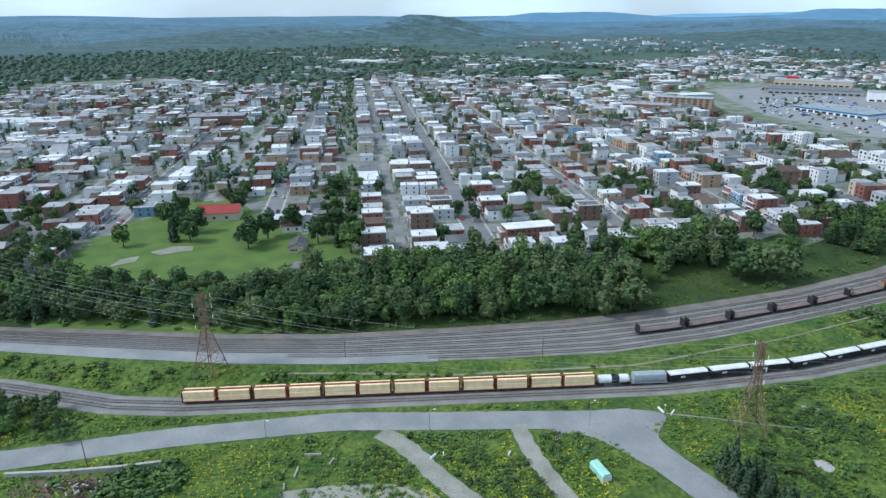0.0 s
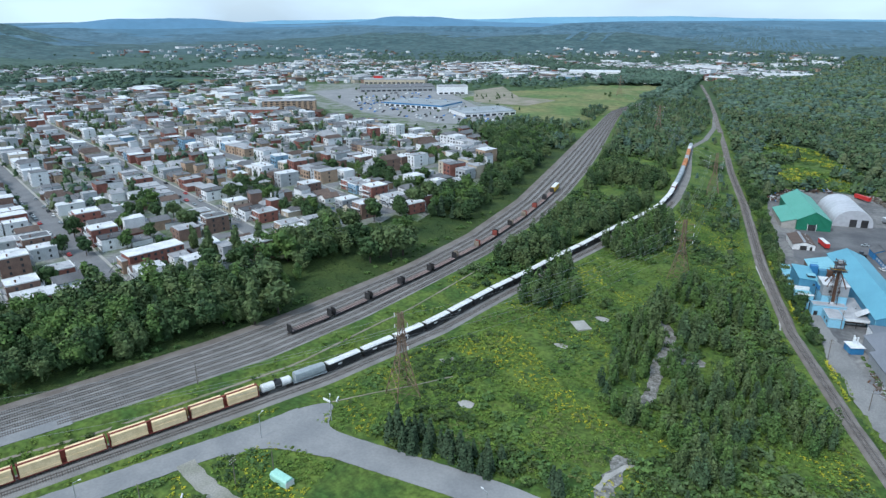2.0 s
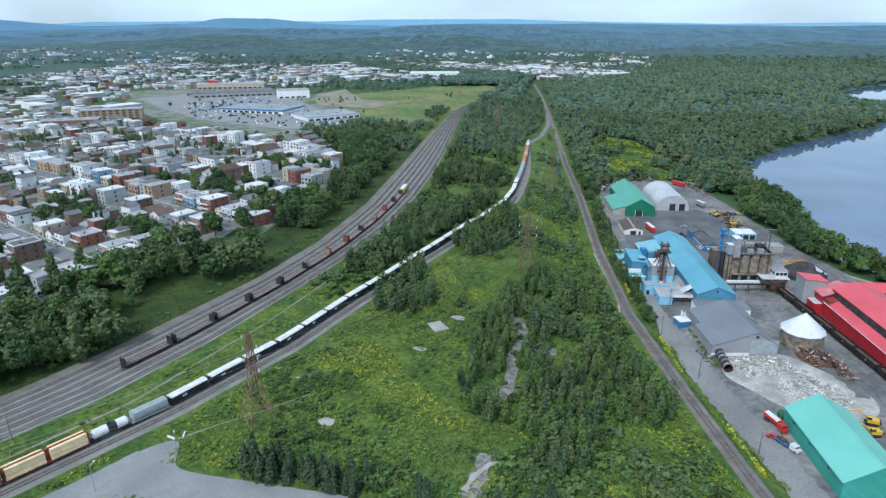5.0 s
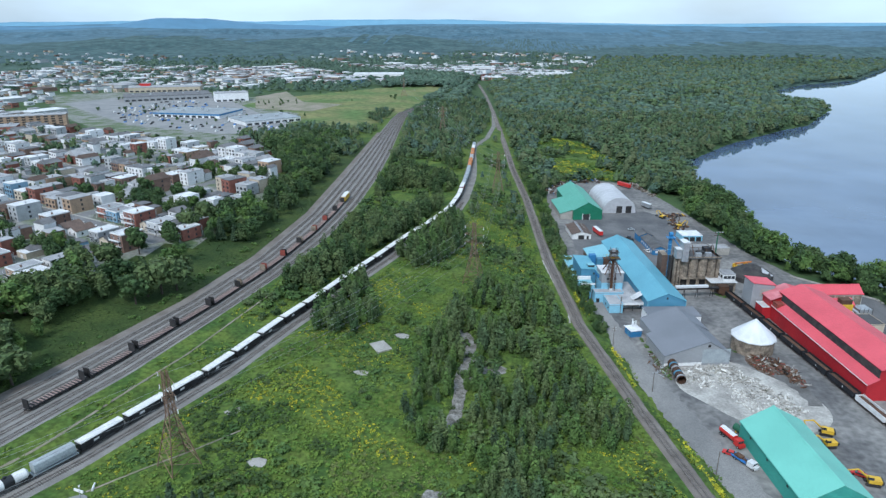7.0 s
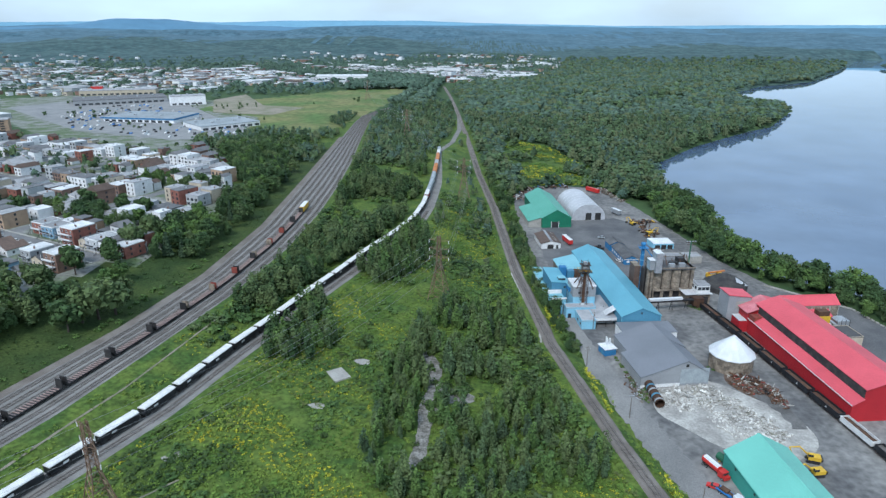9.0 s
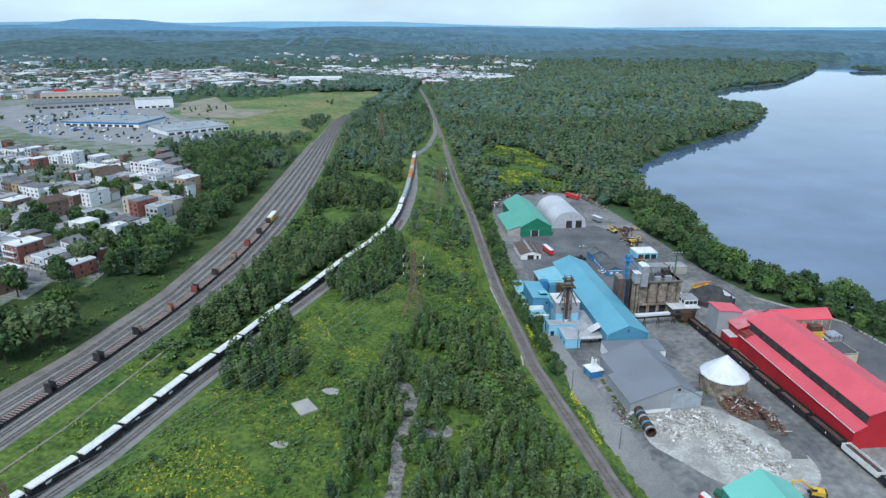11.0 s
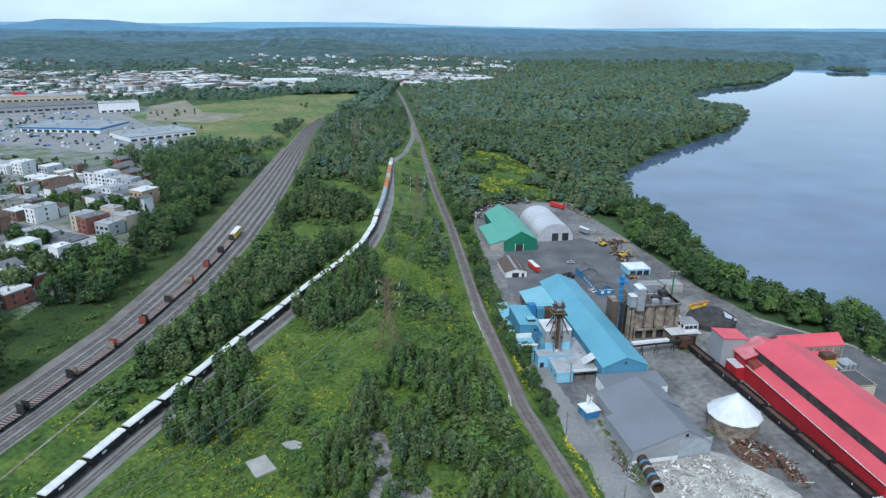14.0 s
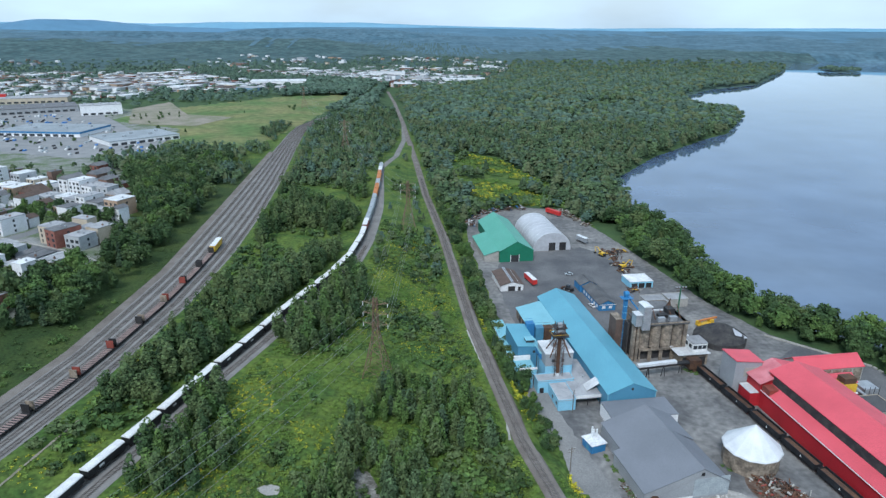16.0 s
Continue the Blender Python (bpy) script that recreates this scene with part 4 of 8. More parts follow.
def grove(tag, pts, h0, h1, seed, lod="near", shares=(5, 2, 2, 1), widen=1.0):
    """A mixed wood out of four meshes: broad green, light green, olive, conifer."""
    B, P = (NEAR_B, NEAR_P) if lod == "near" else (MID_B, MID_P) if lod == "mid" else (FAR_B, FAR_B)
    # off the near range, light green becomes the leaf colour with haze painted in
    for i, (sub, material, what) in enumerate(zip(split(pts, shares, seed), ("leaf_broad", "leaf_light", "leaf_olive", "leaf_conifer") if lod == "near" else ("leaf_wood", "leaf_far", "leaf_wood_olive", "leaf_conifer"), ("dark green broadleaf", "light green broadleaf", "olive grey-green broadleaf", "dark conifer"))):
        protos = (NEAR_C if lod == "near" else MID_P) if i == 3 else B
        woods("trees", "%s trees %s" % (what, tag), sub, tall(sub, h0, h1, seed + i), protos, material, widen, soft=lod != "near")


def clear(x, y):
    """Ground off the tracks, roads and lots."""
    return (np.abs(x - train_x(y) - 2) > 9) & (np.abs(x - branch_x(y)) > 6.5) & ~((x > yard_l(y) - 6) & (x < yard_r(y) + 4)) & (x < shore_x(y) - 3)


# bank between the rail yard and the town
pts = sow(-520, -130, -160, 225, 5.0, lambda x, y: (x > yard_l(y) - np.where((y > -75) & (y < 42), 41, 55)) & (x < yard_l(y) - np.where(y < 142, 9, np.where(y < 170, 20, 30))) & ((y < 150) | (wavy(x, y, 0.09) > -0.25)), 1)
low = pts[:, 1] < 60
grove("packed on the railway bank", pts[low], 7, 12, 100, shares=(6, 2.2, 2, 0.8), widen=1.15)
a, b = split(pts[~low], (5, 2), 104)
grove("packed on the steep railway bank", a, 8.5, 14, 105, shares=(6, 2, 2, 0.6))
for sub, m in zip(split(b, (4, 2), 106), ("leaf_olive", "leaf_light")):
    woods("trees", "tall slender poplars rising from the railway bank", sub, tall(sub, 11, 17, 107), NEAR_P, m, 1.25)
pts = sow(-560, -290, -140, -10, 6.4, lambda x, y: (x < yard_l(y) - 50) & (x > yard_l(y) - 150) & ~inside(x, y, PARK) & (x > -385), 2)
grove("beside the park", pts, 8, 13, 110)
pts = sow(-260, -130, 175, 520, 7.0, lambda x, y: (x > yard_l(y) - np.where(y > 290, 35, 46)) & (x < yard_l(y) - 14) & (wavy(x, y, 0.07) > np.where(y > 300, -0.6, 0.2)) & (x < yard_l(y) - np.where(y < 300, 24, 14)), 3)
grove("on the grassy railway bank", pts, 9, 15, 120)
# strip between yard and train, then wild ground on both sides of the branch line
pts = sow(-170, 0, 250, 560, 5.2, lambda x, y: clear(x, y) & (x > yard_r(y) + np.where(y < 300, 12, 7)) & (x < train_x(y) - 8) & (wavy(x + 40, y, 0.035) > np.where(y < 330, -0.5, -0.2)) & (y > 262), 4)
a, b = split(pts, (3, 2), 131)
grove("in the strip between two lines", a, 6, 11, 130, shares=(4, 2, 4, 0.4), widen=0.85)
for sub, m in zip(split(b, (3, 2), 132), ("leaf_olive", "leaf_broad")):
    woods("trees", "slender poplars in the strip between two lines", sub, tall(sub, 9, 14, 133), NEAR_P, m, 1.1)
pts = sow(-170, 0, 560, 1100, 8.2, lambda x, y: clear(x, y) & (x > yard_r(y) + 6) & (x < train_x(y) - 8), 5)
grove("in the far strip between two lines", pts, 7, 11, 140, "mid", widen=1.15)
CLUMP_A = [(-100, 232), (-92, 262), (-82, 272), (-72, 246), (-62, 226), (-64, 214), (-74, 204), (-84, 206)]
CLUMP_B = [(-76, 318), (-70, 306), (-55, 286), (-42, 298), (-34, 326), (-38, 364), (-46, 400), (-58, 380)]
pts = sow(-110, 30, 195, 410, 4.4, lambda x, y: (x > train_x(y) + 8.0) & (inside(x, y, CLUMP_A) | inside(x, y, CLUMP_B)), 6)
for i, (sub, m) in enumerate(zip(split(pts, (3, 3, 4), 19), ("leaf_broad", "leaf_light", "leaf_olive"))):
    woods("trees", "slender poplars in a clump beside the train", sub, tall(sub, 7, 13.5, 150 + i), NEAR_P, m, 1.1)
pts = sow(-60, 20, 330, 900, 6.5, lambda x, y: clear(x, y) & (x > train_x(y) + 9) & (x < branch_x(y) - 7) & ((np.abs(x - (train_x(y) + branch_x(y)) / 2) > 9) | (y > 620)) & (wavy(x, y, 0.04) > -0.2), 7)
grove("along the power line", pts, 4, 8, 160, "mid", shares=(4, 3, 3, 0.3))
pts = sow(-50, 46, 100, 272, 3.9, lambda x, y: inside(x, y, COPSE) & ~inside(x, y, GAP) & ~inside(x, y, SLAB) & (wavy(x, y, 0.13) > -0.38) & (wavy(x + 50, y, 0.05) > -0.5) & clear(x, y), 8)
for i, (sub, m) in enumerate(zip(split(pts, (4.2, 1.6, 4, 0.4), 9), ("leaf_olive", "leaf_wood", "leaf_light", "leaf_conifer"))):
    woods("trees", "slender young poplars in a dense copse", sub, tall(sub, 5.5, 12, 170 + i), NEAR_P, m, 0.95)
pts = sow(-260, -90, 560, 880, 5.2, lambda x, y: (x < yard_l(y) - 7) & (x > yard_l(y) - 30) & (wavy(x, y, 0.035) > -0.15), 19)
grove("along the far rail yard", pts, 4, 9, 194, "mid", shares=(5, 2, 2, 0.4))
pts = sow(-300, -150, 425, 640, 5.6, lambda x, y: (x < yard_l(y) - 24) & (x > yard_l(y) - 36 - np.clip(y - 430, 0, 200) * 0.45 + 5) & ~inside(x, y, SHOPS) & ~inside(x, y, FIELD) & (wavy(x, y, 0.05) > -0.55), 20)
grove("between the town and the far yard", pts, 7, 13, 198, shares=(6, 2, 2, 0.6))
# verge of the works
pts = sow(-10, 80, 236, 545, 3.7, lambda x, y: (x > branch_x(y) + 5.5) & (x < lot_x(y) - 0.5) & ~inside(x, y, LOT) & (wavy(x, y, 0.06) > -0.45) & ((y < 500) | ~inside(x, y, GLADE)), 10)
far_ = pts[:, 1] > 275
grove("on the verge beside the works", pts[~far_], 3, 6, 180, shares=(4, 4, 2, 0.2))
grove("packed on the verge behind the works", pts[far_], 4.5, 9, 184, shares=(5, 2, 3, 0.8))
pts = sow(100, 420, 60, 520, 6.2, lambda x, y: (x > shore_x(y) - np.where(y > 300, 40, 52)) & (x < shore_x(y) - 2) & ~inside(x, y, LOT) & ((x > shore_x(y) - 52) | (wavy(x, y, 0.08) > -0.1)), 11)
grove("on the river bank", pts, 6, 15, 190, shares=(6, 3, 1, 0.1))
# forest
pts = sow(-60, 480, 500, 950, 8.2, lambda x, y: clear(x, y) & (x > branch_x(y) + 8) & ~inside(x, y, LOT) & ~(inside(x, y, GLADE) & (wavy(x, y, 0.08) < 0.5)), 12)
grove("in the riverside forest", pts, 9, 14, 200, "mid", shares=(6, 2, 3, 0.3), widen=1.25)
pts = sow(-60, 1300, 950, 2600, 12.5, lambda x, y: clear(x, y) & (x > branch_x(y) + 8) & ~((np.abs(y - 1268 - 6 * np.sin(x * 0.05)) < 26) & (np.abs(x - 270) < 105) & (np.abs(x - 245) > 22)) & ~(inside(x, y, FAR_TOWN) & (wavy(x, y, 0.018) < 0.55)), 13)
pts = pts[pts[:, 1] < 1700 + 900 * np.random.RandomState(6).rand(len(pts))]
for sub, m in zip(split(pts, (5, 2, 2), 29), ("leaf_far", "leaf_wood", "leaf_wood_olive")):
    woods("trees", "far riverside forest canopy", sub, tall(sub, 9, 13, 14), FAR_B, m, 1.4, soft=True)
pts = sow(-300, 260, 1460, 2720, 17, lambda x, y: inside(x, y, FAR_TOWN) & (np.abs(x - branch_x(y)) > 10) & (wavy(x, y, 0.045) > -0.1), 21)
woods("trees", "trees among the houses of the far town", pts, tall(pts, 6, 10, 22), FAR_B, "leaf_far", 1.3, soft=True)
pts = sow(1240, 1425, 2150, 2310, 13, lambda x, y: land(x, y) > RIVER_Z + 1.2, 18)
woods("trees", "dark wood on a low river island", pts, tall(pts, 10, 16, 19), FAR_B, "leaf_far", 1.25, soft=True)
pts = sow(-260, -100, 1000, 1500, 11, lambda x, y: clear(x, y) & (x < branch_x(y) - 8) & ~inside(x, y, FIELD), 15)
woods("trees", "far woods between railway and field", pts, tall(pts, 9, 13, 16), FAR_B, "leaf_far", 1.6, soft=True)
pts = sow(-330, -160, 530, 720, 6.5, lambda x, y: (x < yard_l(y) - 14) & inside(x, y, [(-165, 545), (-215, 560), (-285, 590), (-300, 640), (-240, 690), (-180, 670)]) & (wavy(x, y, 0.05) > -0.5), 17)
grove("in a wood behind the shops", pts, 8, 12, 210, "mid")

# ---- the works beside the river: its own axes, x across, y along the buildings ----
WORKS = pose(69, 263, LOT_Z + 0.02, 0, 0, 7.6)


def spot(x, y, z=0.0, turn=0.0):
    return WORKS @ pose(x, y, z, 0, 0, turn)


def block(name, x0, x1, y0, y1, h, wall, top, label, category="building", parapet=0.25, z0=0.0):
    """A flat-roofed building: walls, roof slab, low parapet."""
    b = thing(name, spot((x0 + x1) / 2, (y0 + y1) / 2), label, category)
    w, l = (x1 - x0) / 2, (y1 - y0) / 2
    part("wall", Shape().box(-w, w, -l, l, z0, h), wall, b)
    r = part("roof", Shape().box(-w - 0.15, w + 0.15, -l - 0.15, l + 0.15, h, h + 0.22), top, b)
    if parapet:
        for a in ((-w - 0.15, w + 0.15, -l - 0.15, -l), (-w - 0.15, w + 0.15, l, l + 0.15), (-w - 0.15, -w, -l, l), (w, w + 0.15, -l, l)):
            part("parapet", Shape().box(*a, h + 0.22, h + 0.22 + parapet), wall, r)
    return b


def gable(name, m, w, l, eave, ridge, wall, top, label, off=0.0, over=0.35):
    """A gable-roofed shed with its near end at local y = 0; off shifts the ridge in x."""
    b = thing(name, m, label, "building")
    hw = w / 2
    part("wall", Shape().prism([(-hw, 0), (hw, 0), (hw, eave), (off, ridge), (-hw, eave)], 0, l), wall, b)
    hw2 = hw + over
    for side in (-1, 1):
        run = hw + side * off if side < 0 else hw - off
        s = (ridge - eave) / max(run, 0.1)
        out = [(off, ridge + 0.03), (side * hw2, eave - s * over + 0.03), (side * hw2, eave - s * over + 0.22), (off, ridge + 0.26)]
        part("roof_slope", Shape().prism(out, -over, l + over), top, b)
    part("ridge_cap", Shape().prism([(off - 0.5, ridge + 0.12), (off + 0.5, ridge + 0.12), (off, ridge + 0.36)], -over - 0.05, l + over + 0.05), top, b)
    return b


def opening(parent, name, x0, x1, y0, y1, z0, z1, material="dark_iron"):
    return part(name, Shape().box(x0, x1, y0, y1, z0, z1), material, parent)


# blue warehouse with its lean-to
wh = gable("warehouse", spot(-0.1, 0), 18.2, 89, 7.6, 11.4, "blue_wall", "blue_roof", "long warehouse with sky blue metal roof and blue walls")
part("corner_trim", Shape().box(-9.2, -9.0, -0.06, 0.1, 0, 7.5), "pale_blue_roof", wh)
part("corner_trim", Shape().box(9.0, 9.2, -0.06, 0.1, 0, 7.5), "pale_blue_roof", wh)
opening(wh, "vent", -0.4, 0.4, -0.12, 0.05, 8.6, 9.6)
lean = thing("lean_to", spot(0, 0), "lean-to with a faded pale blue roof beside the warehouse", "building")
part("wall", Shape().prism([(-21, 0), (-9.3, 0), (-9.3, 7.3), (-21, 4.6)], 60, 84), "stained_concrete", lean)
part("roof", Shape().prism([(-21.4, 4.55), (-9.0, 7.45), (-9.0, 7.68), (-21.4, 4.78)], 59.6, 84.4), "pale_blue_roof", lean)
for y in (64, 70, 76):
    opening(lean, "loading_door", -21.1, -20.9, y, y + 3.2, 0, 3.4)
# blue mill buildings towards the branch line
low = block("loading_shed", -36.4, -31.2, 20, 71, 5.0, "sky_blue_wall", "pale_blue_roof", "long low pale blue loading shed along the railway", parapet=0)
for i in range(9):
    opening(low, "bay", -2.72, -2.58, -22 + i * 5, -19 + i * 5, 0.4, 3.2)
opening(low, "gate", -1.9, 1.6, -25.62, -25.45, 0, 3.6)
part("band", Shape().box(-2.7, 2.7, -25.6, 25.5, 4.4, 4.7), "trim_white", low)
mill = thing("mill_building", spot(-30.3, 42.2), "tall blue mill building with a mono-pitch roof", "building")
part("wall", Shape().prism([(-3.9, 5.2), (3.9, 5.2), (3.9, 11.4), (-3.9, 12.0)], -10.2, 10.2), "blue_wall", mill)
part("lower_wall", Shape().box(0.95, 3.9, -10.2, 10.2, 0, 5.2), "blue_wall", mill)
part("roof", Shape().prism([(-4.2, 12.05), (4.2, 11.4), (4.2, 11.6), (-4.2, 12.25)], -10.5, 10.5), "blue_roof", mill)
part("roof_hatch", Shape().box(0.2, 3.6, -7.2, -4.0, 11.4, 12.8), "dark_iron", mill)
part("hatch_cover", Shape().box(0.0, 3.8, -7.4, -3.8, 12.8, 12.95), "pale_blue_roof", mill)
part("window", Shape().box(2.2, 3.2, -10.28, -10.15, 8.8, 9.8), "glass_dark", mill)
front = block("mill_annex", -36.0, -29.4, 21.6, 31.6, 6.3, "sky_blue_wall", "pale_blue_roof", "pale blue mill annex with a white cornice", parapet=0, z0=5.25)
part("cornice", Shape().box(-3.5, 3.5, -5.25, -4.95, 7.4, 8.2), "trim_white", front)
part("upper_wall", Shape().box(-3.3, 3.3, 4.0, 5.0, 6.5, 8.2), "trim_white", front)
for x in (-2.4, -0.4):
    part("window", Shape().box(x, x + 1.1, -5.08, -4.95, 5.4, 6.1), "glass_dark", front)
tower = thing("process_tower", spot(-20.8, 26.4), "square process tower, grey above and pale blue below", "building")
part("lower_wall", Shape().box(-5.3, 5.3, -5.3, 5.3, 0, 8.6), "sky_blue_wall", tower)
part("upper_wall", Shape().box(-5.45, 5.45, -5.45, 5.45, 8.6, 13.8), "grey_metal_wall", tower)
part("roof", Shape().box(-5.7, 5.7, -5.7, 5.7, 13.8, 14.05), "white_roof", tower)
for x in (-3, 0.6):
    part("window", Shape().box(x, x + 1.3, -5.52, -5.4, 10.2, 11.4), "glass_dark", tower)
part("roof_unit", Shape().box(-1.5, 1.5, 0, 3, 14.05, 15.6), "galvanized", tower)
for x, y, h, m in ((-24.3, 50.5, 13.2, "bright_blue"), (-20.5, 49.5, 11.5, "blue_wall"), (-17.0, 48.5, 11.8, "rusty_iron"), (-15.0, 42.0, 12.0, "sky_blue_wall")):
    b = thing("storage_bin", spot(x, y), "upright process bin on legs between the mill buildings", "bin", "process bins")
    part("bin_body", Shape().box(-1.7, 1.7, -1.7, 1.7, 4.6, h).prism([(-1.7, 4.6), (1.7, 4.6), (0.5, 3.0), (-0.5, 3.0)], -1.4, 1.4), m, b)
    for sx in (-1.5, 1.5):
        for sy in (-1.5, 1.5):
            part("leg", Shape().rod((sx, sy, 0), (sx, sy, 4.7), 0.14), "dark_iron", b)
    part("top_rail", Shape().box(-1.7, 1.7, -1.7, -1.64, h + 0.9, h + 1.0).box(-1.7, 1.7, 1.64, 1.7, h + 0.9, h + 1.0), m, b)
gal = thing("covered_gallery", spot(0, 0), "bright blue covered conveyor gallery between mill and tower", "conveyor")
part("gallery", Shape().prism([(-27.0, 9.5), (-25.2, 8.4), (-25.2, 10.8), (-27.0, 11.6)], 26, 40), "bright_blue", gal)
part("gallery_roof", Shape().prism([(-27.2, 11.7), (-24.9, 10.7), (-24.9, 10.9), (-27.2, 11.9)], 25.8, 40.2), "pale_blue_roof", gal)
part("strut", Shape().rod((-26, 30, 0), (-26, 30, 9.4), 0.18), "dark_iron", gal)
midroof = block("flat_annex", -30.4, -16.4, 15.9, 21.0, 5.1, "sky_blue_wall", "gravel_roof", "flat-roofed pale blue annex with a grey roof")
opening(midroof, "door", -6.2, -4.6, -2.66, -2.5, 0, 2.4)
off1 = block("flat_annex", -26.3, -19.8, 3.4, 15.6, 4.2, "sky_blue_wall", "gravel_roof", "low pale blue block with a grey gravel roof")
for y in (-4.5, 0.0):
    part("window", Shape().box(-3.34, -3.2, y, y + 1.4, 1.6, 2.7), "glass_dark", off1)
dock = thing("loading_dock", spot(0, 0), "flat-roofed loading dock with a white fascia and open bays", "building")
part("wall", Shape().box(-19.5, -9.5, 9.5, 32, 0, 4.0), "trim_white", dock)
part("canopy", Shape().box(-19.6, -9.4, 5.4, 32.2, 4.0, 4.5), "gravel_roof", dock)
part("fascia", Shape().box(-19.6, -9.4, 5.25, 5.4, 3.3, 4.5), "trim_white", dock)
opening(dock, "dock_door", -18.8, -10.2, 9.3, 9.5, 0.9, 3.2, "rusty_iron")
for x in (-19.3, -14.5, -9.8):
    part("post", Shape().box(x, x + 0.25, 5.45, 5.7, 0, 4.0), "dark_iron", dock)
part("ramp", Shape().prism([(-14.0, 4.5), (-9.3, 7.5), (-9.3, 7.8), (-14.0, 4.8)], 8.0, 12.5), "white_roof", dock, "white sloping chute cover")
for x, y in ((-17, 22), (-12, 18), (-15, 28)):
    part("roof_vent", Shape().rod((x, y, 4.5), (x, y, 5.3), 0.35, 8), "galvanized", dock)
# bucket elevator
elev = thing("bucket_elevator", spot(-21.7, 20.2), "rusty lattice bucket elevator with pipes at its head", "elevator")
part("casing", Shape().box(-0.6, 0.6, -0.7, 0.0, 5.3, 24), "rusty_iron", elev)
part("casing", Shape().rod((1.0, -0.4, 5.3), (1.0, -0.4, 22), 0.3, 8), "galvanized", elev)
lat = Shape()
for i in range(11):
    z0, z1 = 6 + i * 1.9, 7.9 + i * 1.9
    for a, b in (((-1.6, -1.6), (1.6, -1.6)), ((1.6, -1.6), (1.6, 1.2)), ((1.6, 1.2), (-1.6, 1.2)), ((-1.6, 1.2), (-1.6, -1.6))):
        lat.rod((*a, z0), (*b, z1), 0.06, 4).rod((*a, z1), (*b, z1), 0.06, 4)
part("bracing", lat, "rusty_iron", elev)
for sx in (-1.6, 1.6):
    for sy in (-1.6, 1.2):
        part("mast", Shape().rod((sx, sy, 0), (sx, sy, 27.5), 0.12), "rusty_iron", elev)
part("platform", Shape().box(-3.2, 3.2, -2.4, 2.4, 22.0, 22.25), "dark_iron", elev)
part("platform", Shape().box(-2.4, 2.4, -2.0, 2.0, 25.4, 25.6), "dark_iron", elev)
part("head_drive", Shape().rod((-1.6, 0, 24.2), (1.6, 0, 24.2), 1.3, 12).box(-0.8, 0.8, -0.8, 0.8, 24, 27), "galvanized", elev)
for ax, ay in ((3.5, -4.0), (-4.2, -3.0), (4.6, 3.0), (-3.4, 4.4)):
    part("spout_pipe", Shape().rod((0, 0, 23.5), (ax, ay, 14.4), 0.26, 6), "rusty_iron", elev)
part("handrail", Shape().box(-3.2, 3.2, -2.4, -2.34, 23.1, 23.2).box(-3.2, 3.2, 2.34, 2.4, 23.1, 23.2).box(-3.2, -3.14, -2.4, 2.4, 23.1, 23.2), "yellow_paint", elev)
part("boot", Shape().rod((0, -0.4, 5.2), (0, -0.4, 6.2), 0.9, 10), "white_metal", elev)

# concrete silos
silo = thing("silo_block", spot(0, 0), "weathered block of joined concrete silos on open legs", "silo")
for i in range(4):
    x = 20.6 + i * 4.9
    s = part("silo_cylinder", Shape().rod((x, 36.5, 5.6), (x, 36.5, 16.4), 2.36, 18), "stained_concrete", silo)
    part("silo_cylinder", Shape().rod((x, 42.5, 5.6), (x, 42.5, 16.4), 2.65, 18), "stained_concrete", silo)
    for xx in (x - 2.3, x + 1.8):
        part("leg", Shape().box(xx, xx + 0.55, 33.9, 34.5, 0, 5.6), "stained_concrete", silo)
    part("leg_beam", Shape().box(x - 2.4, x + 2.4, 33.8, 34.6, 4.9, 5.7), "stained_concrete", silo)
# solid filler behind the cylinders; its black paints the shade of the gaps
part("core_wall", Shape().box(18.2, 38.0, 36.0, 45.0, 0, 16.3), "coal", silo, "solid core painted black as shade between the silos")
part("side_wall", Shape().box(37.0, 38.6, 34.0, 46.0, 0, 17.0), "stained_concrete", silo)
part("roof_slab", Shape().box(17.4, 38.9, 33.6, 46.0, 16.4, 17.0), "tar_roof", silo, "blackened flat roof slab")
part("roof_curb", Shape().box(17.4, 38.9, 33.6, 33.9, 17.0, 17.5), "stained_concrete", silo)
for x, y, w, l, h in ((22, 41, 3, 3, 2.0), (28, 39, 4, 2.5, 1.3), (33, 42, 3.5, 3.5, 2.4), (26, 35.4, 3, 1.6, 1.8), (31, 35.4, 3.2, 1.6, 2.0)):
    part("roof_house", Shape().box(x, x + w, y, y + l, 17.0, 17.0 + h), "galvanized" if y < 36 else "dark_iron", silo)
for i in range(6):
    x = 18.5 + i * 3.7
    part("roof_pipe", Shape().rod((x, 38, 17), (x + 1.0, 44, 18.5 + (i % 3)), 0.22, 6), "rusty_iron", silo)
bay = thing("filter_house", spot(0, 0), "dark stained steel bins beside the concrete silos", "bin")
for i, x in enumerate((14.9, 16.6)):
    part("column", Shape().box(x, x + 1.1, 34.2, 36.0, 0, 17.0), "stained_concrete", bay)
    part("column", Shape().box(x + 0.2, x + 0.9, 40.0, 44.0, 0, 15.0), "coal", bay)
part("bin", Shape().box(12.0, 15.2, 45, 52, 0, 14.5), "brown_shingle", bay, "dark brown steel bin")
part("bin_top", Shape().box(11.9, 15.3, 44.9, 52.1, 14.5, 14.7), "stained_concrete", bay)
pent = thing("head_house", spot(0, 0), "galvanized head house hung on the silo front", "head house")
part("body", Shape().box(17.6, 20.8, 32.0, 37.4, 15.4, 25.6), "galvanized", pent)
part("cap", Shape().prism([(17.3, 25.6), (21.1, 25.6), (21.1, 25.8), (19.2, 26.3), (17.3, 25.8)], 31.7, 37.7), "white_metal", pent)
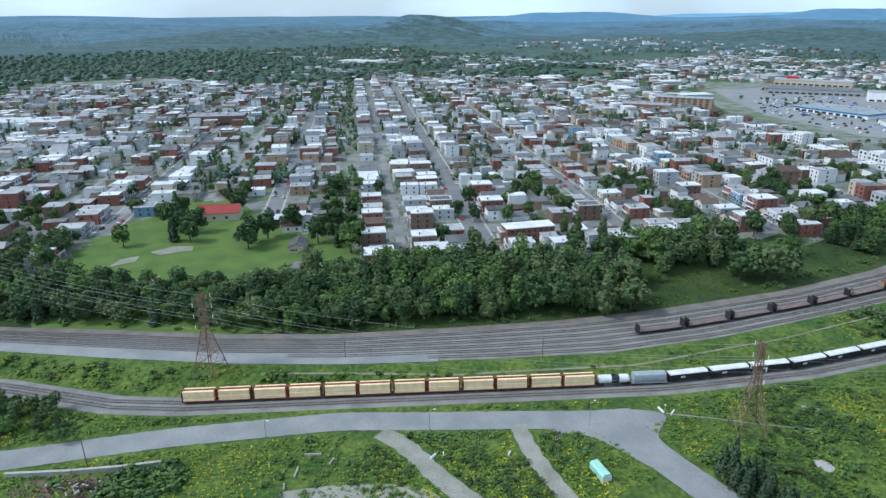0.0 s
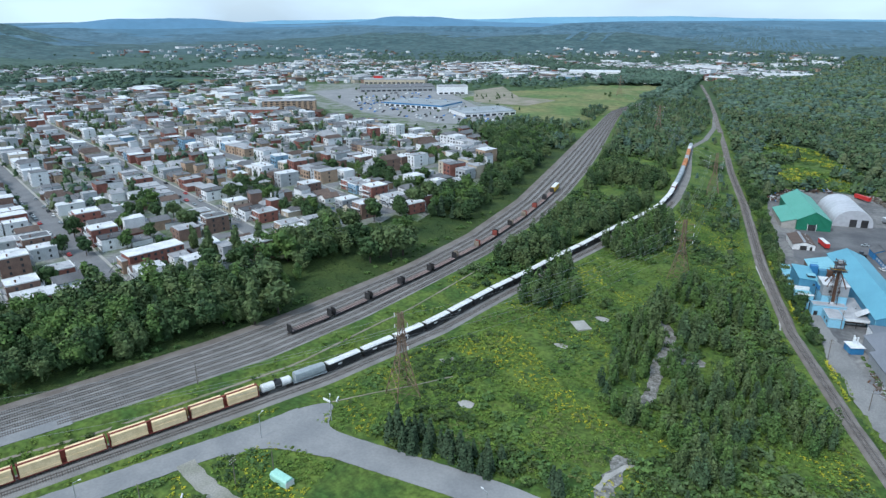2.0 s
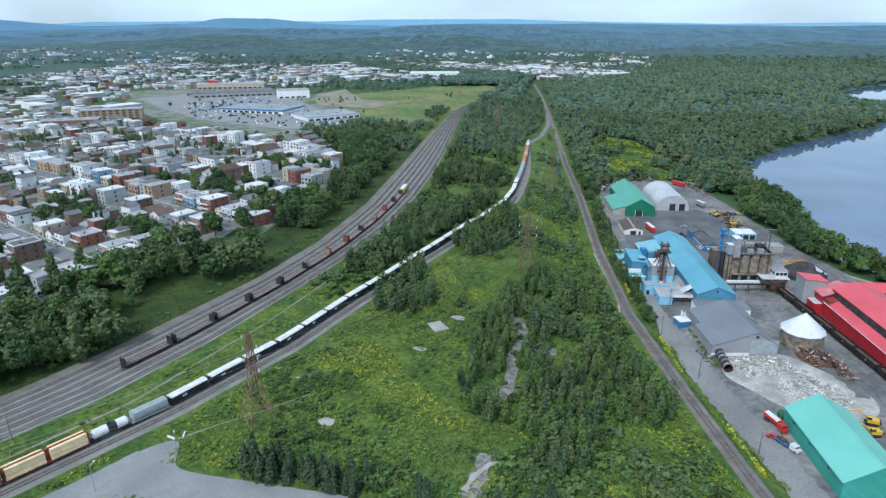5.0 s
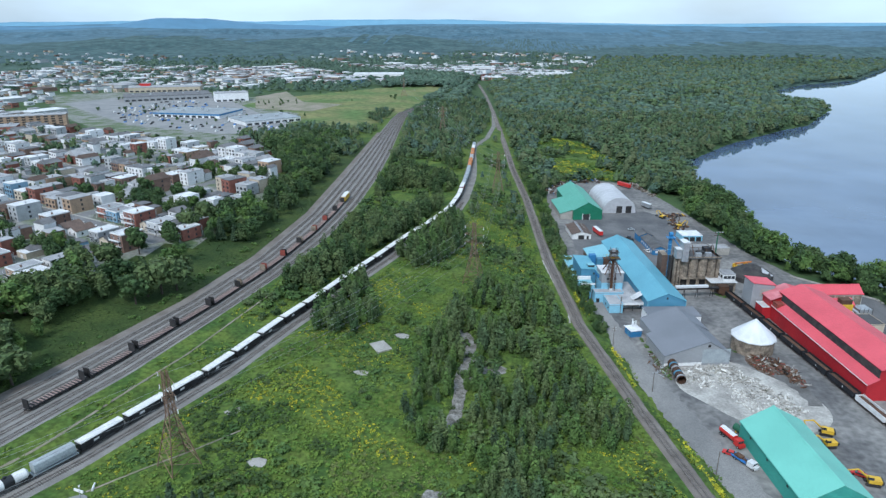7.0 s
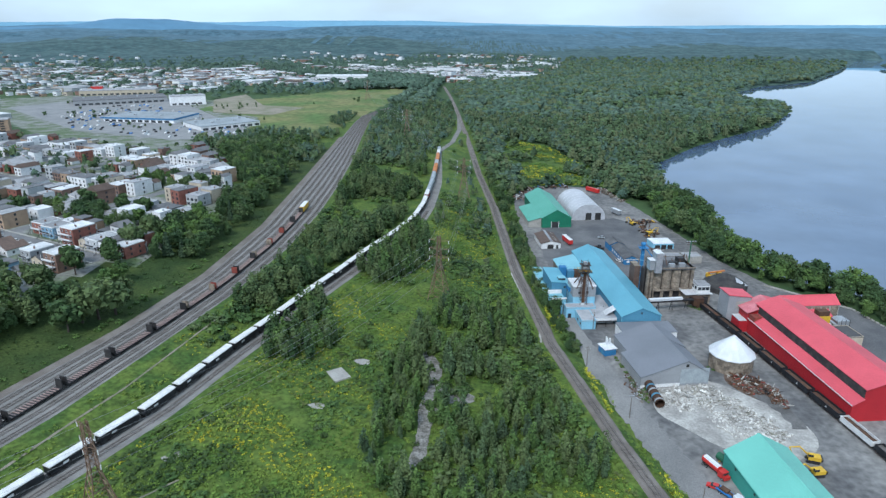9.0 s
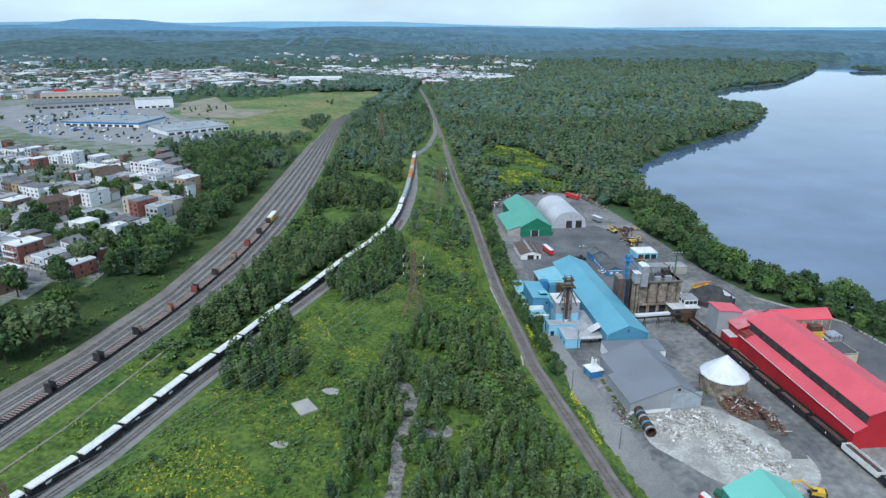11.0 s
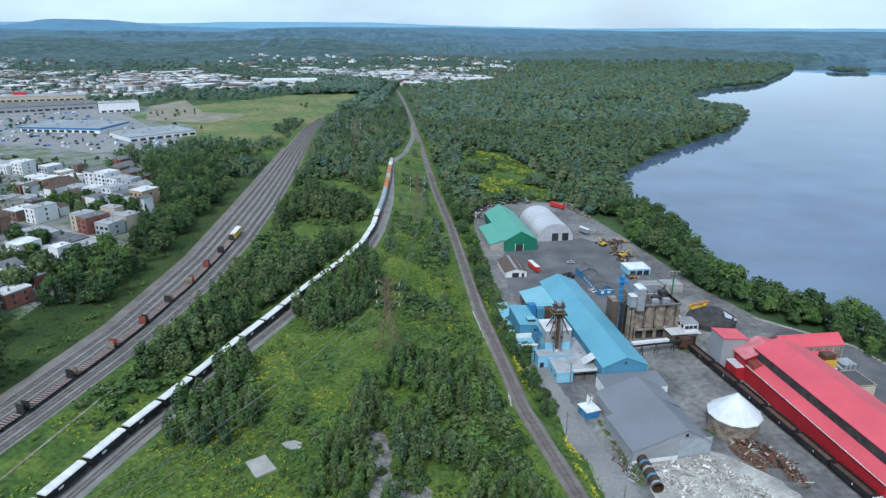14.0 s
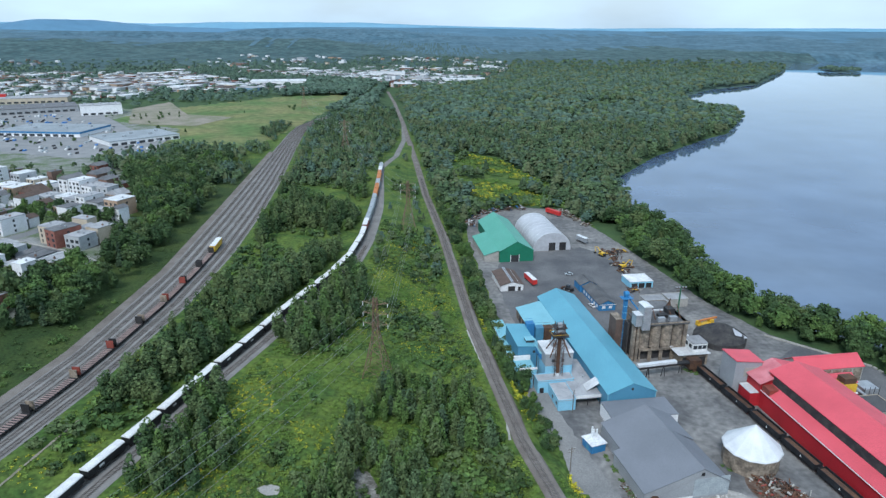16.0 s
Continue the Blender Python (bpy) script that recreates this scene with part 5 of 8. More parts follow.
part("side_box", Shape().box(14.9, 17.5, 33.0, 37.0, 16.8, 21.8), "galvanized", pent)
part("side_box_cap", Shape().box(14.7, 17.6, 32.8, 37.2, 21.8, 22.0), "white_metal", pent)
leg = thing("bucket_elevator", spot(15.6, 45.6), "tall bright blue bucket elevator with a head platform", "elevator")
part("casing", Shape().box(-0.75, 0.75, -0.6, 0.6, 0, 25.5), "bright_blue", leg)
for i in range(8):
    part("casing_flange", Shape().box(-0.85, 0.85, -0.7, 0.7, 2.5 + i * 3, 2.65 + i * 3), "sky_blue_wall", leg)
part("head", Shape().rod((-0.9, 0, 26.2), (0.9, 0, 26.2), 1.1, 12), "bright_blue", leg)
part("platform", Shape().box(-2.2, 2.6, -1.8, 1.8, 24.2, 24.4), "bright_blue", leg)
for x in (-2.2, 2.5):
    part("handrail", Shape().box(x, x + 0.1, -1.8, 1.8, 25.3, 25.4), "bright_blue", leg)
part("spout", Shape().rod((0.5, 0, 25), (6, -4, 18), 0.35, 8), "bright_blue", leg)
rear = block("store_building", 30, 50, 63, 76, 7.6, "stained_concrete", "tar_roof", "old concrete store with a blackened flat roof")
for x in (-7, -2, 3):
    part("window", Shape().box(x, x + 2.2, -6.6, -6.45, 4.2, 6.0), "glass_dark", rear)
part("roof_beam", Shape().box(-9, 9, -5.8, -5.2, 8.2, 9.0), "white_roof", rear)
for i in range(5):
    part("roof_pipe", Shape().rod((4 + i, -4, 8), (9 + i * 0.4, -1 + i, 12 - i * 0.6), 0.2, 6), "rusty_iron", rear)
block("store_building", 44, 55, 78, 90, 4.6, "concrete", "gravel_roof", "low store with a patched grey roof")
block("store_building", 57, 67, 84, 92, 4.0, "concrete", "gravel_roof", "small grey-roofed store beside the river bank")
shed2 = block("open_shed", 48, 61, 110, 121, 3.6, "sky_blue_wall", "white_roof", "blue open-fronted shed with a white roof", parapet=0)
for x in (-5.5, -1.5, 2.5):
    opening(shed2, "bay", x, x + 3.2, -5.6, -5.45, 0, 2.8)
lowr = block("unloading_house", 33.5, 45.5, 28, 47, 5.2, "stained_concrete", "white_roof", "low concrete unloading house with a wide white roof", parapet=0)
part("roof_apron", Shape().box(-7.5, 6.6, -10.6, -2, 5.45, 5.65), "white_roof", lowr)
opening(lowr, "bay", -5.0, 5.0, -9.65, -9.45, 0, 3.9)
cab = block("control_cabin", 38.6, 45.0, 28.4, 35.4, 9.6, "trim_white", "gravel_roof", "control cabin with dark windows above the unloading house", parapet=0, z0=5.7)
for x in (-2.9, -0.9, 1.1):
    part("window", Shape().box(x, x + 1.7, -3.58, -3.45, 7.2, 8.8), "glass_dark", cab)
for y in (-2.6, 0.4):
    part("window", Shape().box(-3.28, -3.15, y, y + 2, 7.2, 8.8), "glass_dark", cab)
conv = thing("conveyor", spot(0, 0), "inclined belt conveyor with a white cover on steel trestles", "conveyor")
part("cover", Shape().box(0, 17.5, -0.9, 0.9, 0.9, 1.9, pose(11.0, 19.8, 5.2, 0, 2, 8)), "white_metal", conv)
part("truss", Shape().box(-1, 27, -1.0, 1.0, 0.0, 0.7, pose(11.0, 19.8, 5.2, 0, 2, 8)), "dark_iron", conv)
for x, y in ((16, 20.5), (23, 21.5), (31, 22.6), (36, 23.4)):
    part("trestle", Shape().rod((x - 0.8, y, 0), (x, y, 5.4), 0.14).rod((x + 0.8, y, 0), (x, y, 5.4), 0.14), "dark_iron", conv)
part("drive_house", Shape().box(34.5, 39.5, 22.0, 25.6, 1.8, 5.6), "rusty_iron", conv)
part("chute", Shape().prism([(36.0, 1.8), (39.0, 1.8), (38.0, 0), (36.8, 0)], 22.5, 25.0), "rusty_iron", conv)
# heap in a concrete pen
heap = thing("aggregate_heap", spot(62.5, 47.5), "dark conical heap half under a tarpaulin", "heap")
hs = Shape()
ring = 20
rows = [(11.5, 0.0), (11.2, 2.6), (8.0, 4.8), (4.2, 7.0), (1.2, 8.2), (0.05, 8.4)]
for k, (r, z) in enumerate(rows):
    hs.v += [(r * math.cos(6.283 * i / ring) * (1 + 0.06 * math.sin(i * 3 + k)), 0.95 * r * math.sin(6.283 * i / ring), z) for i in range(ring)]
hs.f = [(k * ring + i, k * ring + (i + 1) % ring, (k + 1) * ring + (i + 1) % ring, (k + 1) * ring + i) for k in range(len(rows) - 1) for i in range(ring)]
part("tarpaulin", hs, "coal", heap)
part("tarpaulin_patch", Shape().add([(3.0, -6.6, 5.55), (6.4, -6.2, 4.4), (8.2, -4.0, 4.4), (4.4, -2.0, 6.8)], [(0, 1, 2, 3)]).add([(8.2, -5.8, 3.2), (10.4, -5.0, 2.9), (10.2, -3.0, 3.2), (8.6, -4.0, 4.2)], [(0, 1, 2, 3)]), "white_membrane", heap)
mast = thing("lamp_mast", spot(43.9, 52.5), "green steel mast with a lamp frame", "mast")
part("pole", Shape().rod((0, 0, 0), (0, 0, 25), 0.42, 8, 0.28), "green_paint", mast)
for i in range(14):
    part("climbing_rung", Shape().box(-0.7, 0.7, -0.08, 0.08, 2 + i * 1.6, 2.12 + i * 1.6), "green_paint", mast)
part("lamp_frame", Shape().box(-2.4, 2.4, -0.2, 0.2, 24.2, 24.5).box(-1.8, 1.8, -0.2, 0.2, 22.8, 23.0), "rusty_iron", mast)
for x in (-2.2, -0.8, 0.8, 2.2):
    part("floodlight", Shape().box(x - 0.3, x + 0.3, -0.5, 0.1, 24.5, 25.0), "galvanized", mast)

# office, sheds and domes at the far end
office = gable("office", spot(25.0, 84.5), 8.4, 24, 3.6, 5.4, "bright_blue", "tar_roof", "long dark-roofed office with blue walls and white trim")
gable("office", spot(24.4, 108.6), 9.2, 9, 4.2, 6.2, "bright_blue", "tar_roof", "dark-roofed blue office wing with white trim")
for i in range(6):
    part("window", Shape().box(-4.28, -4.15, 2 + i * 3.6, 3.6 + i * 3.6, 1.2, 2.5), "trim_white", office)
for x in (-2.6, 0.8):
    part("window", Shape().box(x, x + 1.6, -0.1, 0.05, 1.3, 2.6), "trim_white", office)
part("trim", Shape().box(-4.3, 4.3, -0.42, -0.36, 3.3, 3.6), "trim_white", office)
bsh = gable("machine_shed", spot(-15.2, 115.2), 12.2, 21, 3.4, 5.2, "trim_white", "brown_shingle", "low shed with brown corrugated roof and white front")
part("roof_strip", Shape().box(-0.7, 0.7, -0.5, 21.5, 5.42, 5.5), "galvanized", bsh)
for i in range(8):
    part("roof_strip", Shape().box(3.6, 3.9, 0.5 + i * 2.6, 1.0 + i * 2.6, 4.2, 4.45), "trim_white", bsh)
opening(bsh, "door", -2.2, 1.6, -0.1, 0.05, 0, 2.8)
opening(bsh, "door", 3.2, 4.6, -0.1, 0.05, 0, 2.4)
gb = gable("green_warehouse", spot(-1.6, 158.5), 20.4, 64, 7.0, 12.6, "green_wall", "green_roof", "big warehouse with green metal roof and dark green gable")
opening(gb, "door", -3.4, 1.4, -0.1, 0.05, 0, 4.2)
part("door_frame", Shape().box(-3.7, -3.4, -0.14, 0.05, 0, 4.5).box(1.4, 1.7, -0.14, 0.05, 0, 4.5), "trim_white", gb)
gx1 = thing("green_warehouse_wing", spot(0, 0), "side wing of the green warehouse with a white wall", "building")
part("wall", Shape().prism([(-20.6, 0), (-11.9, 0), (-11.9, 6.8), (-20.6, 4.2)], 160.5, 197), "concrete", gx1)
part("roof", Shape().prism([(-21.0, 4.2), (-11.6, 7.0), (-11.6, 7.25), (-21.0, 4.45)], 160, 197.5), "green_roof", gx1)
dome = thing("fabric_dome", spot(25.6, 175.3), "white fabric arch hall with two dark doors", "hall")
arc = [(12.0 * math.cos(math.pi * i / 20), 11.5 * math.sin(math.pi * i / 20) ** 0.85) for i in range(21)]
part("membrane", Shape().prism(arc, 0, 46), "white_membrane", dome)
for i in range(9):
    rib = [(x * 1.008, z * 1.008) for x, z in arc] + [(x, z) for x, z in arc[::-1]]
    y0 = 0.4 + i * 5.6
    r = Shape()
    for (ax, az), (bx, bz) in zip(arc, arc[1:]):
        r.box(-0.06, 0.06, -0.06, 0.06, 0, math.hypot(bx - ax, bz - az), Matrix.Translation((ax * 1.004, y0, az * 1.004)) @ Vector((bx - ax, 0, bz - az)).to_track_quat('Z', 'Y').to_matrix().to_4x4())
    part("arch_rib", r, "white_metal", dome)
for x in (-2.2, 4.6):
    opening(dome, "door", x, x + 4.2, -0.12, 0.05, 0, 5.2)
part("vent", Shape().box(-0.2, 1.4, -0.14, 0.05, 8.6, 9.4), "galvanized", dome)

# grey shed, its connector, and the round store
GREY = pose(58.2, 213.2, LOT_Z + 0.02, 0, 0, 11.0)
gs = gable("grey_warehouse", GREY @ pose(13.75, 0, 0), 27.5, 19.6, 5.0, 10.6, "grey_metal_wall", "grey_metal_roof", "wide warehouse with slate grey metal roof", off=4.4)
gable("grey_warehouse", GREY @ pose(15.0, 19.98, 0), 25.0, 14.2, 5.6, 10.5, "grey_metal_wall", "grey_metal_roof", "rear bay of a slate grey metal warehouse", off=3.2)
opening(gs, "vent", 3.9, 5.0, -0.1, 0.05, 8.2, 9.3)
part("base_wall", Shape().box(-13.8, 2.0, -0.08, 0.0, 0, 1.5), "trim_white", gs)
part("panel", Shape().box(2.0, 13.7, -0.06, 0.0, 1.0, 7.2), "hopper_grey", gs)
block("connecting_shed", -12, 12, -11.5, -0.6, 5.0, "white_siding", "grey_metal_roof", "low connecting shed with a slate grey roof", parapet=0)
rs_ = thing("round_store", Matrix.Translation((98.6, 233.2, LOT_Z + 0.02)), "round concrete store under a folded white metal cone", "silo")
n_ = 12
rim = [(9.1 * math.cos(6.28318 * i / n_), 9.1 * math.sin(6.28318 * i / n_)) for i in range(n_)]
part("wall", Shape().slab([(x * 0.93, y * 0.93) for x, y in rim], 0, 6.8), "stained_concrete", rs_)
for i in range(n_):
    a, b = rim[i], rim[(i + 1) % n_]
    mx, my = (a[0] + b[0]) / 2 * 0.97, (a[1] + b[1]) / 2 * 0.97
    part("roof_panel", Shape().add([(a[0], a[1], 6.6), (b[0], b[1], 6.6), (0, 0, 14.4), (mx, my, 6.95), (a[0], a[1], 6.3), (b[0], b[1], 6.3)], [(0, 3, 2), (3, 1, 2), (4, 5, 1, 3, 0)]), "white_metal", rs_)

# red hall
red = thing("red_hall", spot(0, 0), "long hall with a red metal roof and a dark clerestory slot", "building")
part("lower_wall", Shape().prism([(48.0, 0), (51.8, 0), (51.8, 9.2), (48.0, 7.0)], -74.5, -4), "red_wall", red)
part("lower_roof", Shape().prism([(47.6, 6.9), (51.9, 9.3), (51.9, 9.5), (47.6, 7.1)], -75, -4), "red_roof", red)
part("clerestory", Shape().box(51.8, 52.0, -74.2, -4.2, 9.2, 12.9), "coal", red, "dark open clerestory slot")
part("upper_wall", Shape().prism([(52.0, 0), (72.5, 0), (72.5, 12.0), (61.6, 16.2), (52.0, 13.0)], -74.2, -2), "red_wall", red)
part("roof_slope", Shape().prism([(51.6, 12.95), (61.6, 16.3), (61.6, 16.55), (51.6, 13.2)], -75, -1.2), "red_roof", red)
part("roof_slope", Shape().prism([(61.6, 16.3), (73.2, 11.9), (73.2, 12.15), (61.6, 16.55)], -75, -1.2), "red_roof", red)
part("end_vent", Shape().box(62.0, 64.4, -74.4, -74.2, 7.6, 9.2), "galvanized", red)
part("end_door", Shape().box(66.5, 70.0, -74.4, -74.2, 0, 4.4), "oxide_red", red)
part("eave_trim", Shape().box(47.5, 47.6, -75, -4, 6.9, 7.2), "trim_white", red)
head = thing("red_head_building", spot(0, 0), "cross-gabled red roofs joining the hall and its wing", "building")
part("wall", Shape().prism([(47.6, 0), (68, 0), (68, 10.8), (58.0, 13.6), (47.6, 10.2)], -3.6, 5.8), "red_wall", head)
part("roof_slope", Shape().prism([(46.6, 9.6), (58.0, 13.7), (58.0, 13.95), (46.6, 9.85)], -4.6, 6.4), "faded_red_roof", head)
part("roof_slope", Shape().prism([(58.0, 13.7), (68.6, 10.7), (68.6, 10.95), (58.0, 13.95)], -1.1, 6.4), "red_roof", head)
part("skylight", Shape().box(47.8, 51.6, -8.6, -4.4, 7.3, 9.4), "oxide_red", head)
wing = gable("red_wing", spot(0, 0) @ pose(68.2, 8.0, 0, 0, 0, -90), 9.4, 27, 9.2, 12.2, "concrete", "red_roof", "concrete-walled wing with a red gable roof")
for i in range(6):
    part("wall_panel", Shape().box(4.7, 4.76, 1.0 + i * 4.4, 4.6 + i * 4.4, 1.0, 8.4), "stained_concrete", wing)
gblk = thing("grey_hopper_house", spot(47.4, 8.8), "tall grey concrete block with a red roof", "building")
part("wall", Shape().prism([(-5.4, 0), (5.4, 0), (5.4, 13.6), (-5.4, 14.8)], -4.5, 4.6), "grey_metal_wall", gblk)
part("roof", Shape().prism([(-5.7, 14.85), (5.7, 13.55), (5.7, 13.8), (-5.7, 15.1)], -4.9, 5.0), "red_roof", gblk)
part("lower_panel", Shape().box(-1.6, 5.3, -4.62, -4.5, 8.0, 11.6), "concrete", gblk)
block("kiosk", 44.2, 48.0, -3.4, 3.6, 5.6, "red_wall", "white_roof", "small red kiosk with a white roof beside the spur", parapet=0)
gable("red_low_shed", spot(0, 0) @ pose(69, 1.0, 0, 0, 0, -90), 7.4, 19, 6.2, 8.0, "red_wall", "red_roof", "low red-roofed shed behind the hall")
dust = thing("dust_collector", spot(81.5, -4.6), "yellow dust collector on a grey steel stand with ducts", "dust collector")
for sx in (-2.6, 2.4):
    for sy in (-2.2, 2.0):
        part("leg", Shape().box(sx, sx + 0.25, sy, sy + 0.25, 0, 4.6), "galvanized", dust)
part("stand", Shape().box(-3.4, 3.4, -3.0, 2.6, 4.4, 4.8), "white_metal", dust)
part("body", Shape().box(-2.8, 2.9, -2.4, 2.2, 4.8, 8.2), "yellow_paint", dust)
part("cap", Shape().box(-2.4, 2.5, -2.0, 1.8, 8.2, 10.4), "rusty_iron", dust)
part("duct", Shape().rod((-7.0, -1.0, 5.6), (-2.8, -1.0, 5.6), 0.7, 10).rod((-7.0, -1.0, 5.6), (-7.0, -1.0, 1.5), 0.7, 10), "yellow_paint", dust)
part("duct", Shape().rod((3.0, -1.5, 6.2), (7.0, -4.0, 3.0), 0.6, 10), "galvanized", dust)
block("switch_house", 80.2, 91, -20.5, -9.5, 4.4, "beige_siding", "tar_roof", "low beige building with a black roof beside the dust collector")
tk = thing("water_tank", spot(91.0, -4.0), "grey lattice-sided cooling tank", "tank")
part("body", Shape().box(-3, 3, -3, 3, 0.6, 5.6), "galvanized", tk)
for x in (-3.05, -1, 1, 2.95):
    part("post", Shape().box(x, x + 0.12, -3.15, -3.0, 0, 6.4), "dark_iron", tk)
opening(tk, "base", -2.8, 2.8, -2.8, 2.8, 0, 0.6)

# teal shed
te = gable("teal_shed", pose(89.0, 130.8, LOT_Z + 0.02, 0, 0, 7.7), 20.2, 38.6, 6.2, 11.8, "teal_wall", "teal_roof", "teal green metal shed with matching walls")
for y in (8, 20, 31):
    part("wall_vent", Shape().box(-10.2, -10.08, y, y + 0.8, 4.4, 5.1), "dark_iron", te)
part("gutter", Shape().box(-10.55, -10.4, -0.3, 38.9, 5.8, 5.98), "teal_wall", te)

hutb = thing("pump_hut", pose(50.4, 241.4, LOT_Z + 0.1, 0, 0, 20), "small blue hut with a white roof and vent pipes", "hut")
part("wall", Shape().box(-2.6, 2.6, -2.8, 2.8, 0, 3.0), "bright_blue", hutb)
part("roof", Shape().box(-3.0, 3.0, -3.2, 3.2, 3.0, 3.2), "white_roof", hutb)
part("door", Shape().box(-2.66, -2.55, -0.8, 0.4, 0, 2.1), "blue_wall", hutb)
for i, (x, y) in enumerate(((0.2, 1.4), (1.0, 2.0), (1.6, 1.2), (0.6, 2.4))):
    part("vent_pipe", Shape().rod((x, y, 3.1), (x, y, 5.2 + 0.4 * i), 0.3, 8), "white_metal", hutb)


# spur with gondolas along the red hall
def spur_x(y):
    return np.interp(y, [60, 120, 178, 196, 254, 290, 320], [150, 137.5, 127.4, 124.0, 112.6, 105.0, 99.0])


track(spur_x, 60, 318, 0.12)


def gondola(material, load, label):
    c = thing("gondola", Matrix(), label, "rail car", "gondolas on the spur")
    part("floor", Shape().box(-1.4, 1.4, -7.4, 7.4, 0.9, 1.2).box(-0.2, 0.2, -8.0, 8.0, 0.8, 1.0), "dark_iron", c)
    for x in (-1.5, 1.4):
        side = part("side", Shape().box(x, x + 0.1, -7.5, 7.5, 1.0, 2.9).box(x - 0.05, x + 0.15, -7.5, 7.5, 2.9, 3.02), material, c)
        for i in range(10):
            xx = x - 0.1 if x < 0 else x + 0.1
            part("rib", Shape().box(xx, xx + 0.1, -7.2 + i * 1.57, -7.05 + i * 1.57, 1.0, 2.9), material, side)
        xx = x - 0.125 if x < 0 else x + 0.205
        if material == "car_black":
            part("mark", Shape().add([(xx + 0.02, -1.9, 1.7), (xx + 0.02, -1.2, 1.7), (xx + 0.02, -1.5, 2.6)], [(0, 1, 2)]), "car_white", side, "small white triangular mark")
    for y in (-7.5, 7.4):
        part("end", Shape().box(-1.4, 1.4, y, y + 0.1, 1.0, 2.9), material, c)
    part("load", Shape().prism([(-1.38, 1.2), (1.38, 1.2), (1.38, 2.2), (0.4, 2.5), (-0.5, 2.45), (-1.38, 2.15)], -7.3, 7.3), load, c, "dark brown load")
    bogie(c, -5.4), bogie(c, 5.4)
    return c


g1 = gondola("car_black", "rusty_iron", "black rail gondola with a dark brown load")
g2 = gondola("car_white", "rusty_iron", "dirty white rail gondola with a brown load")
g3 = gondola("car_black", "tie_wood", "black rail gondola half full of scrap")
place_on(spur_x, 100, [(g1, 16.2)] * 1 + [(g3, 16.2)] * 4 + [(g2, 16.2)] + [(g1, 16.2)] * 7, lambda x, y: LOT_Z + 0.02 + 0.32)

# ---- roads, poles and pylons ----
def ribbon(name, pts, width, material, label, category="road", lift=0.1, step=3.0, rag=0.0):
    """A band of even width through the points, smoothed, laid on the ground."""
    p = np.array(pts, float)
    d = np.concatenate([[0], np.cumsum(np.hypot(*np.diff(p, axis=0).T))])
    n = max(4, int(d[-1] / step))
    s = np.linspace(0, d[-1], n)
    q = np.stack([np.interp(s, d, p[:, 0]), np.interp(s, d, p[:, 1])], -1)
    for _ in range(3):
        q[1:-1] = (q[:-2] + 2 * q[1:-1] + q[2:]) / 4
    t = np.gradient(q, axis=0)
    t /= np.linalg.norm(t, axis=1)[:, None]
    rows = []
    for o in np.linspace(-0.5, 0.5, 5):
        w = o * width * (1 + rag * np.sin(s * 0.9 + o * 7))
        x, y = q[:, 0] + w * t[:, 1], q[:, 1] - w * t[:, 0]
        rows.append(np.stack([x, y, land(x, y) + lift], -1))
    v = np.stack(rows, 1).reshape(-1, 3)
    i = np.arange(len(v)).reshape(-1, 5)
    f = np.stack([i[:-1, :-1], i[:-1, 1:], i[1:, 1:], i[1:, :-1]], -1).reshape(-1, 4)
    return tagged(new(name, sheet(name, v, f, material)), label, category, kind="structure")


ribbon("road", [(-295, -240), (-209, -82), (-193, -35), (-172.5, 13.5), (-157, 38), (-142, 63), (-130, 82), (-123, 96)], 9.8, "old_asphalt", "worn grey asphalt road beside the railway", lift=0.14, rag=0.03)
ribbon("road", [(-130, 84), (-120, 88), (-110, 87), (-96, 87), (-75, 87.5), (-50, 88), (-33, 86), (20, 80)], 11.2, "old_asphalt", "grey asphalt road curving away between weeds", lift=0.18, rag=0.02)
patch("pavement", [(-141, 70), (-131, 91), (-124, 102), (-118, 106), (-115, 100), (-112, 93), (-100, 92.5), (-100, 81.5), (-112, 79.5), (-124, 77), (-132, 66)], "old_asphalt", "wide asphalt bend at the road's end", lift=0.22, cell=3, soften=2)
ribbon("gravel_road", [(-160, 22), (-153, 25), (-146, 26), (-134, 26.5), (-121, 29), (-95, 34)], 6.5, "sand_path", "pale gravel track leading off the road", "gravel road", 0.16, rag=0.12)
ribbon("gravel_road", [(-140, 61), (-133, 58), (-123, 55), (-112, 53), (-90, 50)], 5.5, "sand_path", "pale gravel track through the weeds", "gravel road", 0.16, rag=0.12)
patch("pavement", [(-152, -18), (-148, -5), (-140, 10), (-132, 21), (-122, 24), (-112, 0), (-120, -40)], "sand_path", "pale gravel clearing", lift=0.14, cell=3, soften=2)
ribbon("gravel_road", [(-119, 106), (-108, 118), (-98, 128), (-88, 138)], 0.7, "bare_earth", "narrow gravel path", "path", 0.12, rag=0.3)
ribbon("gravel_road", [(yard_r(0.0) + 8, 0.0), (yard_r(60.0) + 9, 60.0), (yard_r(120.0) + 9, 120.0), (yard_r(180.0) + 9, 180.0), (yard_r(240.0) + 8, 240.0)], 0.7, "bare_earth", "faint dirt track along the rail yard", "path", 0.12, rag=0.3)
ribbon("gravel_road", [(74, 118), (65, 150), (56, 180), (47.5, 215), (42, 240), (37, 262), (35, 290)], 11.0, "pale_drive", "pale gravel road along the works", "gravel road", 0.2, rag=0.12)
